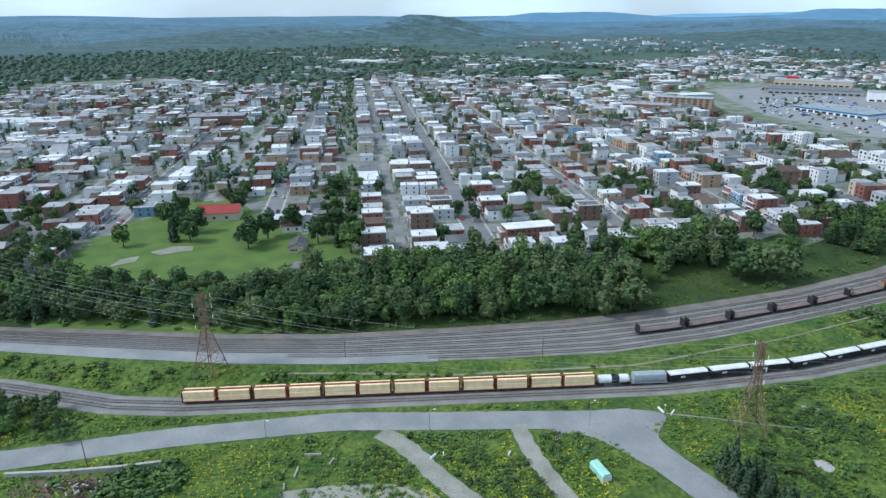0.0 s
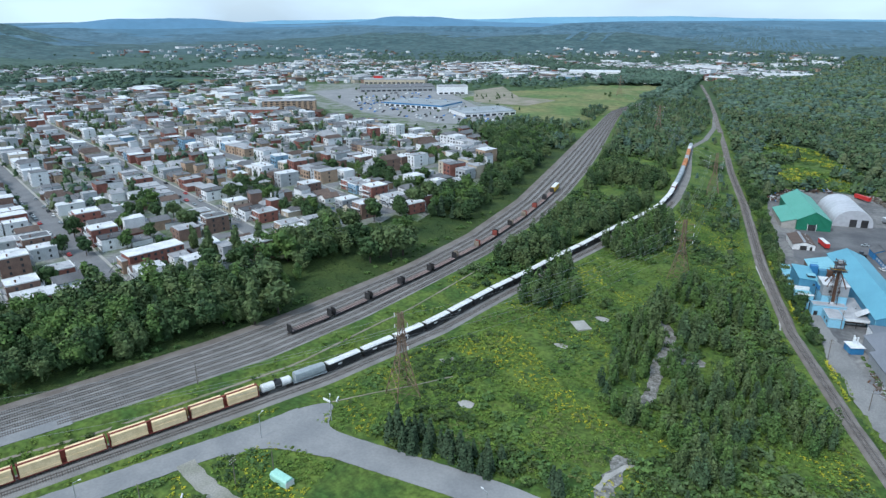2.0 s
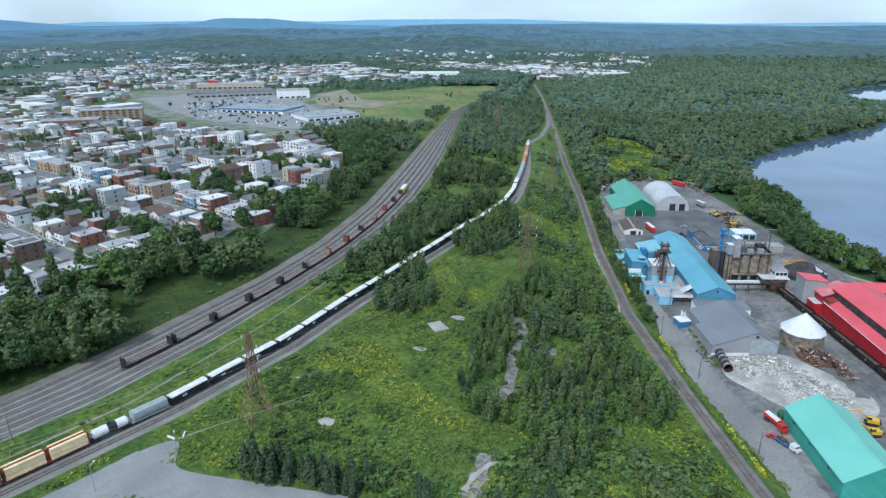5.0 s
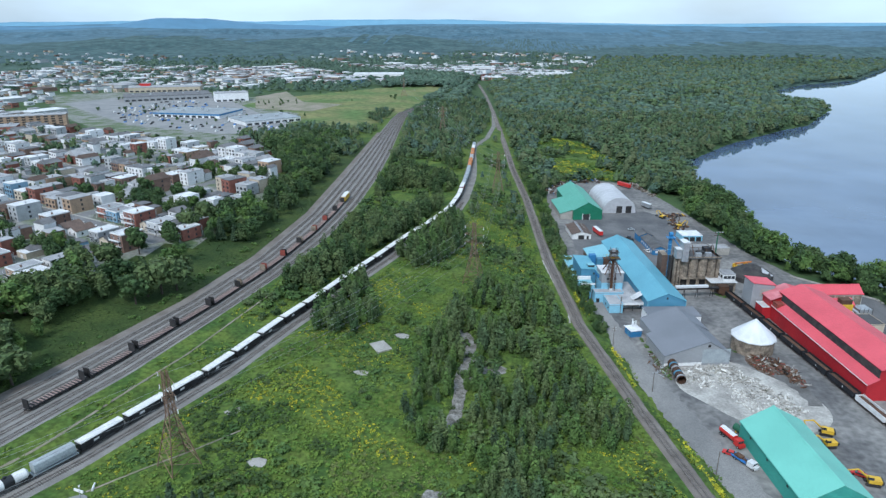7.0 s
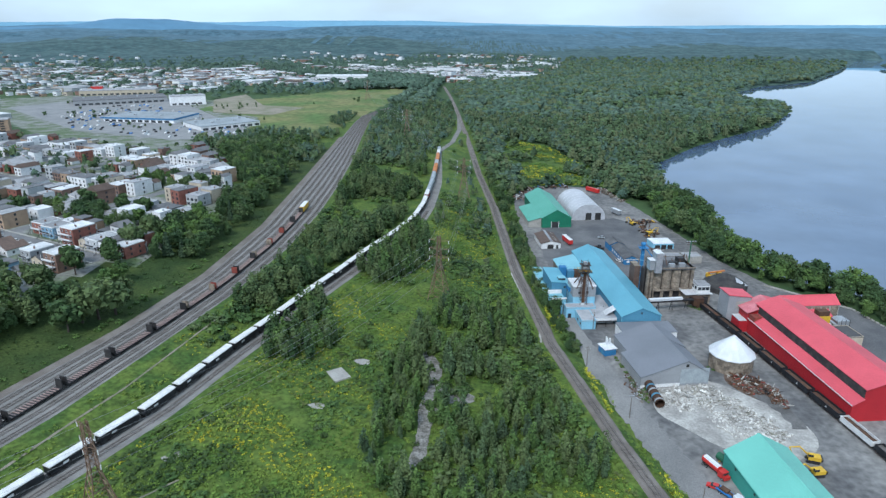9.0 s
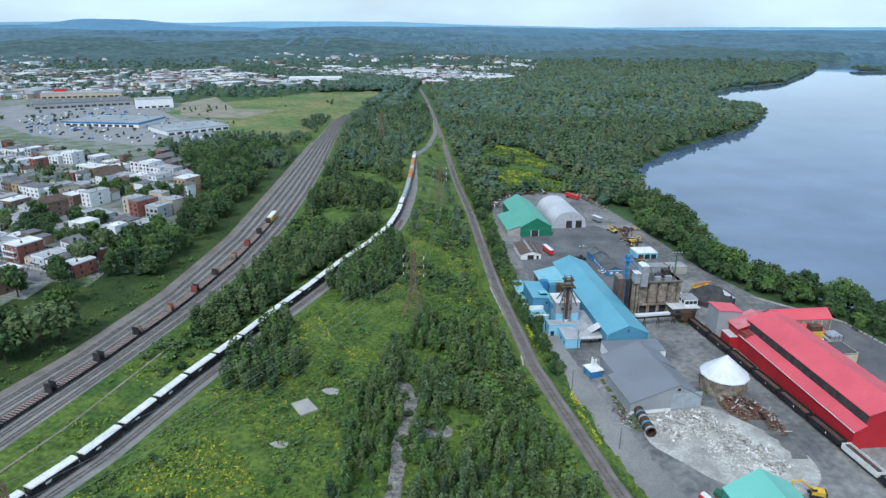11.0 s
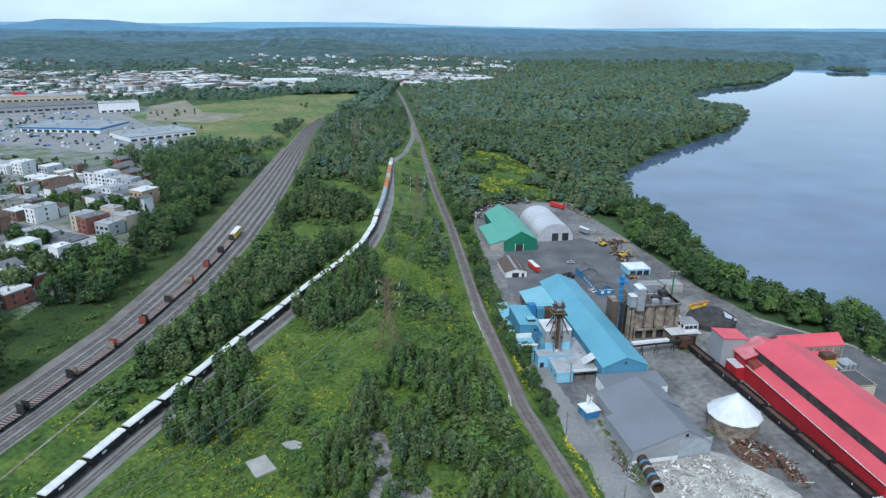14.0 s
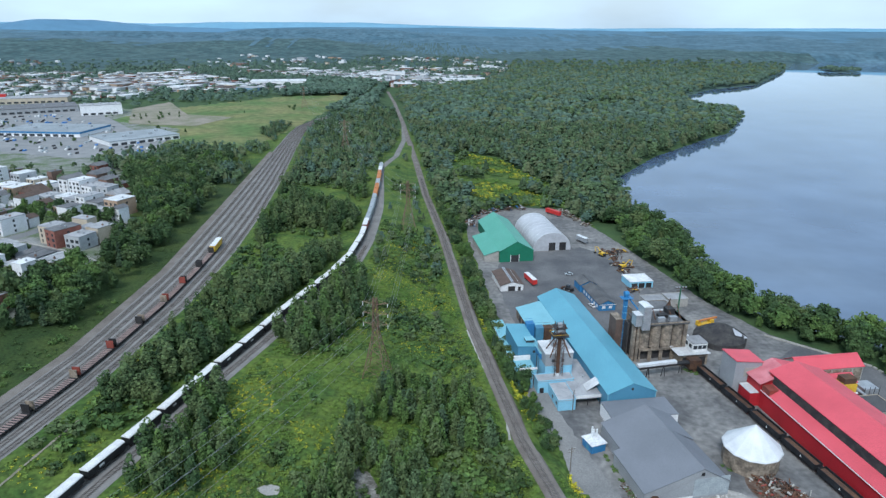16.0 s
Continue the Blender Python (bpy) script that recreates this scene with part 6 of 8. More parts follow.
patch("gravel_patch", [(-28, 224), (-23, 223), (-17.5, 212), (-18.5, 199), (-5, 194), (-5, 188), (-16, 187), (-19, 176), (-19.5, 152), (-25, 151), (-23, 168), (-24.5, 184), (-22, 197), (-25, 208)], "stony_earth", "dark grey gravel gap between young trees", "gravel", 0.14, 1.6, 1)
ribbon("gravel_road", [(-24, 121), (-25, 114), (-24.5, 108), (-26, 98)], 4.6, "stony_earth", "old broken concrete pad in the weeds", "slab", 0.14, rag=0.5)
ribbon("gravel_road", [(-20, 119), (-23, 116), (-27, 110), (-28, 103)], 1.6, "concrete", "broken strip of old concrete in the weeds", "slab", 0.18, rag=0.6)
ribbon("gravel_road", [(101, 213), (105, 206), (108, 198), (108, 190)], 5.0, "wet_gravel", "dark oily gravel below the scrap heap", "gravel", 0.24, rag=0.5)
ribbon("gravel_road", [(2, 129), (6, 127), (8, 123)], 3.0, "coal", "heap of dark spoil among young trees", "spoil", 0.3, rag=0.4)
ribbon("gravel_road", [(12, 318), (14, 304), (17, 285), (22, 257), (22, 238)], 0.8, "concrete", "pale strip of stony ditch beside the track", "ditch", 0.16, rag=0.5)
sl = solid("concrete_slab", Shape().slab([(-61, 202), (-56, 205.5), (-51, 199), (-56, 195)], -0.2, 0.35), "concrete", "square concrete slab lying in the meadow", "slab", m=Matrix.Translation((0, 0, at(-56, 200))))
for x, y, r in ((-77, 124, 2.8), (-95, 147, 2.2), (-93, 149, 1.8), (-49, 211, 3.0), (-59, 180, 2.6)):
    patch("bare_patch", [(x + r * (1 + 0.3 * math.sin(i * 2.1)) * math.cos(i * 0.785), y + r * 0.8 * math.sin(i * 0.785)) for i in range(8)], "concrete", "bare grey stone patch in the meadow", "rock", 0.16, 2)


def pole(h, arms, label):
    p = thing("utility_pole", Matrix(), label, "pole", "utility poles")
    part("shaft", Shape().rod((0, 0, -0.3), (0, 0, h), 0.17, 7, 0.11), "pole_wood", p)
    for i in range(arms):
        a = part("crossarm", Shape().box(-1.2, 1.2, -0.07, 0.07, h - 0.8 - i * 1.0, h - 0.65 - i * 1.0), "pole_wood", p)
        for x in (-1.1, -0.4, 0.4, 1.1):
            part("insulator", Shape().rod((x, 0, h - 0.65 - i), (x, 0, h - 0.45 - i), 0.06, 6), "trim_white", a)
    return p


p_arm, p_bare = pole(9.5, 2, "wooden utility pole with crossarms"), pole(8.5, 0, "plain wooden utility pole")
lamp = thing("street_lamp", Matrix(), "grey street lamp with a short arm", "street lamp", "street lamps")
part("shaft", Shape().rod((0, 0, -0.3), (0, 0, 8.6), 0.13, 8, 0.08), "galvanized", lamp)
part("arm", Shape().rod((0, 0, 8.5), (1.6, 0, 8.9), 0.06), "galvanized", lamp)
part("lantern", Shape().box(1.3, 2.1, -0.16, 0.16, 8.82, 8.98), "trim_white", lamp)
first = {}
for proto, spots in ((p_bare, [(-192, -58), (-113, 68), (-136, 42), (50, 193), (61, 147), (-205, 30), (-165, 92)]),
                     (p_arm, [(40, 229), (47.5, 262), (-120, 60)]),
                     (lamp, [(-174, -10), (-151.5, 35), (-127.5, 80), (-113, 97), (-52, 79)])):
    for i, (x, y) in enumerate(spots):
        m = pose(x, y, at(x, y), 0, 0, 20 + 35 * i)
        if i:
            copy_thing(proto, m)
        else:
            proto.matrix_world = m


def pylon(h):
    """A lattice tower on four splayed legs with three pairs of arms."""
    p = thing("pylon", Matrix(), "rust-brown steel lattice power pylon", "pylon", "pylons of the power line")

    def half(z):
        return 4.6 - 3.5 * z / (0.55 * h) if z < 0.55 * h else 1.1 - 0.5 * (z - 0.55 * h) / (0.45 * h)
    for sx in (-1, 1):
        for sy in (-1, 1):
            g = Shape()
            for a, b in ((0, 0.55 * h), (0.55 * h, h)):
                g.rod((sx * half(a), sy * half(a), a - 0.4 * (a == 0)), (sx * half(b), sy * half(b), b), 0.17, 4)
            part("leg", g, "lattice_steel", p)
    zs = [0.14, 0.28, 0.40, 0.50, 0.58, 0.66, 0.74, 0.82, 0.90, 0.98]
    for k in range(4):
        g = Shape()
        ca, sa = [(1, 0), (0, 1), (-1, 0), (0, -1)][k]
        for i in range(len(zs)):
            z1 = zs[i] * h
            z0 = zs[i - 1] * h if i else 0.02 * h
            w0, w1 = half(z0), half(z1)
            q = Matrix(((ca, -sa, 0, 0), (sa, ca, 0, 0), (0, 0, 1, 0), (0, 0, 0, 1)))
            for a, b in (((w0, -w0, z0), (w1, w1, z1)), ((w0, w0, z0), (w1, -w1, z1)), ((w1, -w1, z1), (w1, w1, z1))):
                g.rod(q @ Vector(a), q @ Vector(b), 0.085, 3)
        part("lattice_face", g, "lattice_steel", p)
    for z in (0.66 * h, 0.79 * h, 0.92 * h):
        for s in (-1, 1):
            g = Shape().rod((s * 0.8, 0.7, z), (s * 4.8, 0, z + 0.5), 0.07, 4).rod((s * 0.8, -0.7, z), (s * 4.8, 0, z + 0.5), 0.07, 4).rod((s * 0.8, 0, z + 1.6), (s * 4.8, 0, z + 0.5), 0.06, 4)
            arm = part("arm", g, "lattice_steel", p)
            part("insulator", Shape().rod((s * 4.7, 0, z + 0.4), (s * 4.7, 0, z - 1.1), 0.12, 6), "trim_white", arm)
    return p


PYLONS = [(-420, -150), (-222, -15), (-99, 120), (-24, 276), (-19, 462), (-92, 715), (-194, 1037), (-230, 1400)]
py = pylon(32.0)
for i, (x, y) in enumerate(PYLONS[1:7]):
    a, b = PYLONS[i], PYLONS[i + 2]
    m = pose(x, y, at(x, y), 0, 0, math.degrees(math.atan2(-(b[0] - a[0]), b[1] - a[1])))
    if i:
        copy_thing(py, m)
    else:
        py.matrix_world = m
for i in range(len(PYLONS) - 1):
    (ax, ay), (bx, by) = PYLONS[i], PYLONS[i + 1]
    za, zb = at(ax, ay), at(bx, by)
    L = math.hypot(bx - ax, by - ay)
    nx_, ny_ = (by - ay) / L, -(bx - ax) / L
    for z in (20.0, 24.2, 28.4):
        for s in (-4.7, 4.7):
            w = Shape()
            pts = []
            for k in range(13):
                f = k / 12
                sag = 4 * f * (1 - f) * L * 0.028
                pts.append((ax + (bx - ax) * f + nx_ * s, ay + (by - ay) * f + ny_ * s, za + (zb - za) * f + z - sag))
            for k, q in enumerate(pts):
                w.v += [(q[0] + dx * nx_, q[1] + dx * ny_, q[2] + dz) for dx, dz in ((-0.035, 0), (0.035, 0), (0, 0.05))]
                if k:
                    w.f += [(3 * k - 3 + i, 3 * k - 3 + (i + 1) % 3, 3 * k + (i + 1) % 3, 3 * k + i) for i in range(3)]
            solid("power_cable", w, "wire", "sagging steel power cable between pylons", "cable", "cables of the power line")

# ---- the town ----
STREETS = [-545, -456, -368, -280, -191, -102, -28, 15, 97, 178, 262, 345, 430]
WIDTHS = {15: 12.0, -28: 5.0}
LANES = [-500, -412, -324, -236, -147, -65, 56, 137, 220, 303, 388]
CROSS = [(126, -620, 520), (318, -620, 140), (392, -300, -28), (378, 97, 330), (506, -620, 520), (696, -620, 520), (886, -620, 520), (1076, -620, 520)]


def cross_gap(u, v):
    """How far a spot of the town lies from the nearest cross street."""
    return min([abs(u - c) for c, a, b in CROSS if a <= v <= b] + [999])


def street_runs(points):
    """Stretches of a row of points that lie in the town."""
    p = np.array(points)
    ok = town_mask(p[:, 0], p[:, 1])
    out, cur = [], []
    for a, k in zip(p, ok):
        if k:
            cur.append(tuple(a))
        elif cur:
            out.append(cur)
            cur = []
    return [r for r in out + [cur] if len(r) > 8]


for v in STREETS:
    w_ = WIDTHS.get(v, 9.0)
    for run in street_runs([xy(u, v) for u in np.arange(100, 1250, 6.0)]):
        ribbon("road", run, w_, "asphalt" if w_ > 6 else "pale_drive", "grey asphalt street between houses", lift=0.10, step=12)
        for s in (-1, 1):
            if w_ > 6:
                o = s * (w_ / 2 + 0.9)
                ribbon("pavement", [(x + VX * o, y + VY * o) for x, y in run], 1.5, "concrete", "pale concrete sidewalk along a street", "sidewalk", 0.2, 14)
for v in LANES:
    for run in street_runs([xy(u, v) for u in np.arange(100, 1100, 6.0)]):
        ribbon("road", run, 4.0, "old_asphalt", "narrow back lane between yards", "lane", 0.09, 12)
for u, v0, v1 in CROSS:
    for run in street_runs([xy(u, v) for v in np.arange(v0, v1, 6.0)]):
        ribbon("road", run, 8.0, "asphalt", "grey asphalt cross street", lift=0.12, step=12)

WALLS = ["red_brick", "brown_brick", "buff_brick", "white_siding", "grey_siding", "beige_siding", "blue_siding"]
WALL_P = [0.17, 0.11, 0.10, 0.32, 0.18, 0.09, 0.03]
ROOFS = ["white_roof", "gravel_roof", "tar_roof"]
ROOF_P = [0.42, 0.40, 0.18]
GROUP = "houses of the town"
SAY = {"red_brick": "red brick", "brown_brick": "brown brick", "buff_brick": "buff brick", "white_siding": "white clapboard", "grey_siding": "grey clapboard", "beige_siding": "beige clapboard", "blue_siding": "pale blue clapboard",
       "white_roof": "a flat white roof", "gravel_roof": "a flat grey gravel roof", "tar_roof": "a flat black roof", "brown_shingle": "a brown shingle gable roof", "red_shingle": "a red gable roof"}


def house(w, d, st, wall, top, pitched=False):
    """A town house facing -y: walls, roof, windows, door, stacked balconies, stair."""
    h = st * 2.9 + 0.5
    b = thing("house", Matrix(), "%s-storey %s house with %s" % ({1: "one", 2: "two", 3: "three"}[st], SAY[wall], SAY[top]), "house", GROUP)
    hw, hd = w / 2, d / 2
    if pitched:
        part("wall", Shape().prism([(-hw, -0.3), (hw, -0.3), (hw, h), (0, h + w * 0.24), (-hw, h)], -hd, hd), wall, b)
        part("roof", Shape().roof(w, d, h + 0.02, h + w * 0.24 + 0.04, 0.18, 0.4), top, b)
    else:
        part("wall", Shape().box(-hw, hw, -hd, hd, -0.3, h), wall, b)
        r = part("roof", Shape().box(-hw + 0.2, hw - 0.2, -hd + 0.2, hd - 0.2, h, h + 0.12), top, b)
        for a in ((-hw - 0.08, hw + 0.08, -hd - 0.08, -hd + 0.22), (-hw - 0.08, hw + 0.08, hd - 0.22, hd + 0.08), (-hw - 0.08, -hw + 0.22, -hd + 0.22, hd - 0.22), (hw - 0.22, hw + 0.08, -hd + 0.22, hd - 0.22)):
            part("cornice", Shape().box(*a, h - 0.25, h + 0.35), "trim_white" if wall != "white_siding" else top, r)
        part("roof_vent", Shape().rod((hw * 0.4, 0, h), (hw * 0.4, 0, h + 0.8), 0.22, 7), "galvanized", r)
        part("chimney", Shape().box(-hw * 0.5, -hw * 0.5 + 0.7, hd * 0.3, hd * 0.3 + 0.7, h, h + 1.2), "brown_brick", r)
    for s in range(st):
        z = 0.9 + s * 2.9
        n = 2 if w < 10 else 3
        for i in range(n):
            x = -hw + w * (i + 0.5) / n
            for y, sg in ((-hd, -1), (hd, 1)):
                wd = part("window", Shape().box(x - 0.62, x + 0.62, y - 0.07, y + 0.07, z, z + 1.5), "trim_white", b)
                part("pane", Shape().box(x - 0.5, x + 0.5, y + sg * 0.072 - 0.02, y + sg * 0.072 + 0.02, z + 0.1, z + 1.4), "glass_dark", wd)
        for x in (-hw, hw):
            part("window", Shape().box(x - 0.05, x + 0.05, -hd * 0.45 - 0.5, -hd * 0.45 + 0.5, z, z + 1.4), "glass_dark", b)
            part("window", Shape().box(x - 0.05, x + 0.05, hd * 0.4 - 0.5, hd * 0.4 + 0.5, z, z + 1.4), "glass_dark", b)
    part("door", Shape().box(-0.5, 0.5, -hd - 0.08, -hd, 0.2, 2.3), "oxide_red" if wall != "red_brick" else "trim_white", b)
    for s in range(1, st):
        z = s * 2.9
        for y0, y1 in ((-hd - 1.6, -hd), (hd, hd + 1.8)):
            bal = part("balcony", Shape().box(-hw * 0.8, hw * 0.8, y0, y1, z, z + 0.16), "grey_siding", b)
            yy = y0 if y0 < -hd else y1 - 0.06
            part("balustrade", Shape().box(-hw * 0.8, hw * 0.8, yy, yy + 0.06, z + 0.35, z + 1.05), "trim_white" if wall in ("red_brick", "brown_brick") else "dark_iron", bal)
            for x in (-hw * 0.8, hw * 0.8 - 0.12):
                part("post", Shape().box(x, x + 0.12, yy - 0.03, yy + 0.09, 0, z + 2.6), "trim_white", bal)
    if st > 1:
        g = Shape()
        for i in range(9):
            g.box(hw * 0.8 - 1.0, hw * 0.8, hd + 1.9 + i * 0.28, hd + 2.2 + i * 0.28, 2.9 - (i + 1) * 0.3, 2.98 - (i + 1) * 0.3)
        part("stair", g, "dark_iron", b)
    return b


rng = random.Random(7)
KINDS = []
for wall, top in (("red_brick", "white_roof"), ("red_brick", "gravel_roof"), ("brown_brick", "white_roof"), ("brown_brick", "tar_roof"), ("buff_brick", "gravel_roof"), ("white_siding", "white_roof"), ("white_siding", "tar_roof"), ("grey_siding", "white_roof"), ("grey_siding", "gravel_roof"), ("beige_siding", "white_roof"), ("blue_siding", "gravel_roof")):
    st = 3 if wall in ("brown_brick",) else 2
    KINDS.append((wall, top, 8.4 + rng.random() * 2.2, 11.5 + rng.random() * 2.5, st, False))
KINDS += [("red_brick", "white_roof", 10.5, 13, 3, False), ("white_siding", "brown_shingle", 8.5, 11, 1, True), ("beige_siding", "tar_roof", 8.0, 10.5, 1, True), ("white_siding", "tar_roof", 9.0, 11, 2, True), ("red_brick", "brown_shingle", 9, 11, 1, True)]

LOTS = []
for v in STREETS:
    for side in (-1, 1):
        u = 130 + rng.random() * 6
        while u < 1180:
            w = rng.choice([8.6, 9.4, 10.2, 11.5, 9.0, 13.0, 16.5] if u > 420 else [8.6, 9.4, 10.2, 11.5, 9.0])
            cu = u + w / 2
            if cross_gap(cu, v) > 6.6 + w / 2 and rng.random() > 0.07:
                LOTS.append((cu, v + side * (9.2 + WIDTHS.get(v, 9.0) / 2 + rng.uniform(-1.2, 2.8)), side, w, 0))
                reach = 0 if v == -28 or (v == 15 and side < 0) else 1
                if reach and rng.random() < 0.95:
                    LOTS.append((cu + rng.uniform(-1.5, 1.5), v + side * rng.uniform(26, 33), side, w, 1))
                if reach and rng.random() < 0.25:
                    LOTS.append((cu + rng.uniform(-1.5, 1.5), v + side * 36.5, side, w * 0.6, 1))
            u += w + rng.choice([0.3, 0.6, 1.4, 2.4, 5.0])
ok = []
for cu, cv, side, w, back in LOTS:
    x, y = xy(cu, cv)
    if town_mask(np.array([x]), np.array([y]))[0] and x < float(yard_l(y)) - (41 if y > 280 else 54):
        ok.append((math.hypot(x + 4, y + 20), x, y, side, w, back, cu, cv))
ok.sort()
protos, near_n = {}, 0
STREET_A = math.degrees(math.atan2(UY, UX))
far_boxes = {}


def far_box(key, x, y, a, hw, hd, z0, z1, ridge=1.0):
    far_boxes.setdefault(key, []).append((x, y, a, hw, hd, z0, z1, ridge))


NEAR_MAX = 84
for dist, x, y, side, w, back, cu, cv in ok:
    turn = STREET_A + (180 if side > 0 else 0) + 180
    if side < 0:
        turn = STREET_A + 180 + 180
    z = at(x, y)
    if not back and near_n < NEAR_MAX:
        k = rng.randrange(len(KINDS))
        m = pose(x, y, z + 0.1, 0, 0, turn)
        if k in protos:
            copy_thing(protos[k], m)
        else:
            wall, top, ww, dd, st, pt = KINDS[k]
            protos[k] = house(ww, dd, st, wall, top, pt)
            protos[k].matrix_world = m
        near_n += 1
        continue
    turn += rng.gauss(0, 2.6)
    a = math.radians(turn)
    wall = rng.choices(WALLS, WALL_P)[0]
    top = rng.choices(ROOFS, ROOF_P)[0]
    st = rng.choices([1, 2, 3], [0.2, 0.58, 0.22])[0]
    h = st * 2.9 + rng.uniform(0.2, 1.3)
    hw, hd = w / 2, rng.uniform(5.0, 7.6)
    if back:
        st, h, hw, hd = 1, rng.choice([2.6, 3.0, 3.4, 5.6, 6.2, 6.4, 8.8]), rng.uniform(2.6, 5.6), rng.uniform(2.8, 6.0)
        top = rng.choices(ROOFS, [0.15, 0.5, 0.35])[0]
        if h > 5:
            for s in range(2):
                for lx in (-0.5 * hw, 0.5 * hw):
                    far_box(("glass_dark", 2), x + lx * math.cos(a), y + lx * math.sin(a), a, 0.5, hd + 0.06, z + 0.9 + s * 2.7, z + 2.2 + s * 2.7)
        else:
            far_box((rng.choice(["trim_white", "grey_siding", "oxide_red"]), 3), x, y, a, 1.1, hd + 0.06, z, z + 2.1)
    far_box((wall, 0), x, y, a, hw, hd, z - 0.3, z + h)
    if rng.random() < 0.2:
        far_box((rng.choice(["brown_shingle", "tar_roof", "gravel_roof", "tar_roof"]), 1), x, y, a, hw + 0.4, hd + 0.4, z + h - 0.1, z + h + hw * 0.5, 0.04)
    else:
        far_box((top, 1), x, y, a, hw + 0.12, hd + 0.12, z + h, z + h + 0.3)
        if rng.random() < 0.5:
            far_box((rng.choice(["galvanized", "brown_brick"]), 3), x - 0.5 * hw * math.cos(a), y - 0.5 * hw * math.sin(a), a, 0.35, 0.35, z + h, z + h + 1.2)
    if not back:
        for s in range(st):
            n = 2 if w < 10 else 3
            for i in range(n):
                lx = -hw + 2 * hw * (i + 0.5) / n
                far_box(("glass_dark", 2), x + lx * math.cos(a), y + lx * math.sin(a), a, rng.choice([0.55, 0.7, 1.1]), hd + 0.06, z + 0.7 + s * 2.9, z + 2.4 + s * 2.9)
            far_box(("glass_dark", 2), x, y, a, hw + 0.06, 0.6, z + 0.9 + s * 2.9, z + 2.3 + s * 2.9)
            if s and rng.random() < 0.7:
                ox, oy = (hd + 0.8) * math.sin(a), -(hd + 0.8) * math.cos(a)
                far_box(("trim_white" if rng.random() < 0.6 else "grey_siding", 3), x + ox, y + oy, a, hw * 0.8, 0.8, z + s * 2.9 - 0.1, z + s * 2.9 + rng.choice([0.15, 0.9]))
        if rng.random() < 0.5:
            far_box(("grey_siding", 3), x + 1.2 * math.cos(a), y + 1.2 * math.sin(a), a, 0.4, 0.4, z + h + 0.3, z + h + 1.2)
# suburbs towards the hills and along the far road
rs = np.random.RandomState(5)
for (x0, x1, y0, y1, n) in ((-1250, -500, 1120, 1750, 800), (-700, 60, 1270, 1900, 900), (-420, 120, 1500, 1900, 240), (-1700, -950, 500, 1150, 1000), (-1500, -1000, -200, 500, 120), (-2100, -1500, 600, 1000, 160), (-2100, -1200, 1500, 2300, 160), (-800, 300, 1950, 2700, 120), (-1000, -620, 640, 1120, 300), (-280, 250, 1500, 2650, 360)):
    for _ in range(n):
        x, y = rs.uniform(x0, x1), rs.uniform(y0, y1)
        if inside(np.array([x]), np.array([y]), FIELD)[0] or inside(np.array([x]), np.array([y]), SHOPS)[0] or (x > branch_x(y) - 30 and not inside(np.array([x]), np.array([y]), FAR_TOWN)[0]) or wavy(x, y, 0.006) < -0.45:
            continue
        z, a = at(x, y), radians(STREET_A) + (1.57 if rs.rand() < 0.4 else 0)
        big = rs.rand() < (0.10 if x > -560 and y > 1270 else 0.07)
        hw, hd, h = (rs.uniform(12, 26), rs.uniform(9, 16), rs.uniform(5, 8)) if big else (rs.uniform(4, 7), rs.uniform(4, 6), rs.uniform(3.2, 7))
        wall = WALLS[rs.choice(7, p=[0.07, 0.09, 0.10, 0.42, 0.22, 0.08, 0.02])]
        far_box((wall, 0), x, y, a, hw, hd, z - 1.5, z + h)
        far_box((("white_roof", "gravel_roof", "tar_roof", "brown_shingle")[rs.choice(4, p=[0.36, 0.26, 0.2, 0.18])], 1), x, y, a, hw + 0.2, hd + 0.2, z + h, z + h + 0.5)
        if not big:
            far_box(("glass_dark", 2), x, y, a, hw * 0.6, hd + 0.06, z + 1.2, z + 2.6)
NAMES = {0: ("house_walls", "walls of many more town houses"), 1: ("house_roofs", "flat roofs of many more town houses"), 2: ("house_windows", "dark windows of many more town houses"), 3: ("house_balconies", "balconies of many more town houses")}
for (m, kind_), boxes in far_boxes.items():
    q = np.array(boxes)
    ca, sa = np.cos(q[:, 2]), np.sin(q[:, 2])
    v = []
    for zz in (5, 6):
        for sx, sy in ((-1, -1), (1, -1), (1, 1), (-1, 1)):
            lx, ly = sx * q[:, 3] * (q[:, 7] if zz == 6 else 1), sy * q[:, 4] * np.where((q[:, 7] < 1) & (zz == 6), 0.86, 1)
            v.append(np.stack([q[:, 0] + lx * ca - ly * sa, q[:, 1] + lx * sa + ly * ca, q[:, zz]], -1))
    v = np.stack(v, 1).reshape(-1, 3)
    f = (np.arange(len(q))[:, None, None] * 8 + np.array([[4, 5, 6, 7], [0, 1, 5, 4], [1, 2, 6, 5], [2, 3, 7, 6], [3, 0, 4, 7], [3, 2, 1, 0]])).reshape(-1, 4)
    name, what = NAMES[kind_]
    tagged(new(name, sheet(name, v, f, m)), "%s, %s" % (what, MATS[m].name.replace("_", " ")), "houses", kind="stuff")

# ---- park at the edge of the town ----
patch("pavement", [(-292, 42), (-282, 60), (-272, 54), (-285, 36)], "asphalt", "grey asphalt court in the park", lift=0.16, cell=3)
patch("sandpit", [(-345, -16), (-348, -4), (-343, 5), (-336, 3), (-338, -12)], "sand_path", "pale sand pitch in the park", "sand", 0.14, 3)
patch("sandpit", [(-334, -36), (-342, -30), (-342, -21), (-334, -24)], "sand_path", "pale sand play area in the park", "sand", 0.14, 3)
patch("pavement", [(-300, -33), (-309, -28), (-308, -17), (-300, -20)], "concrete", "white concrete pads in the grass", lift=0.14, cell=3)
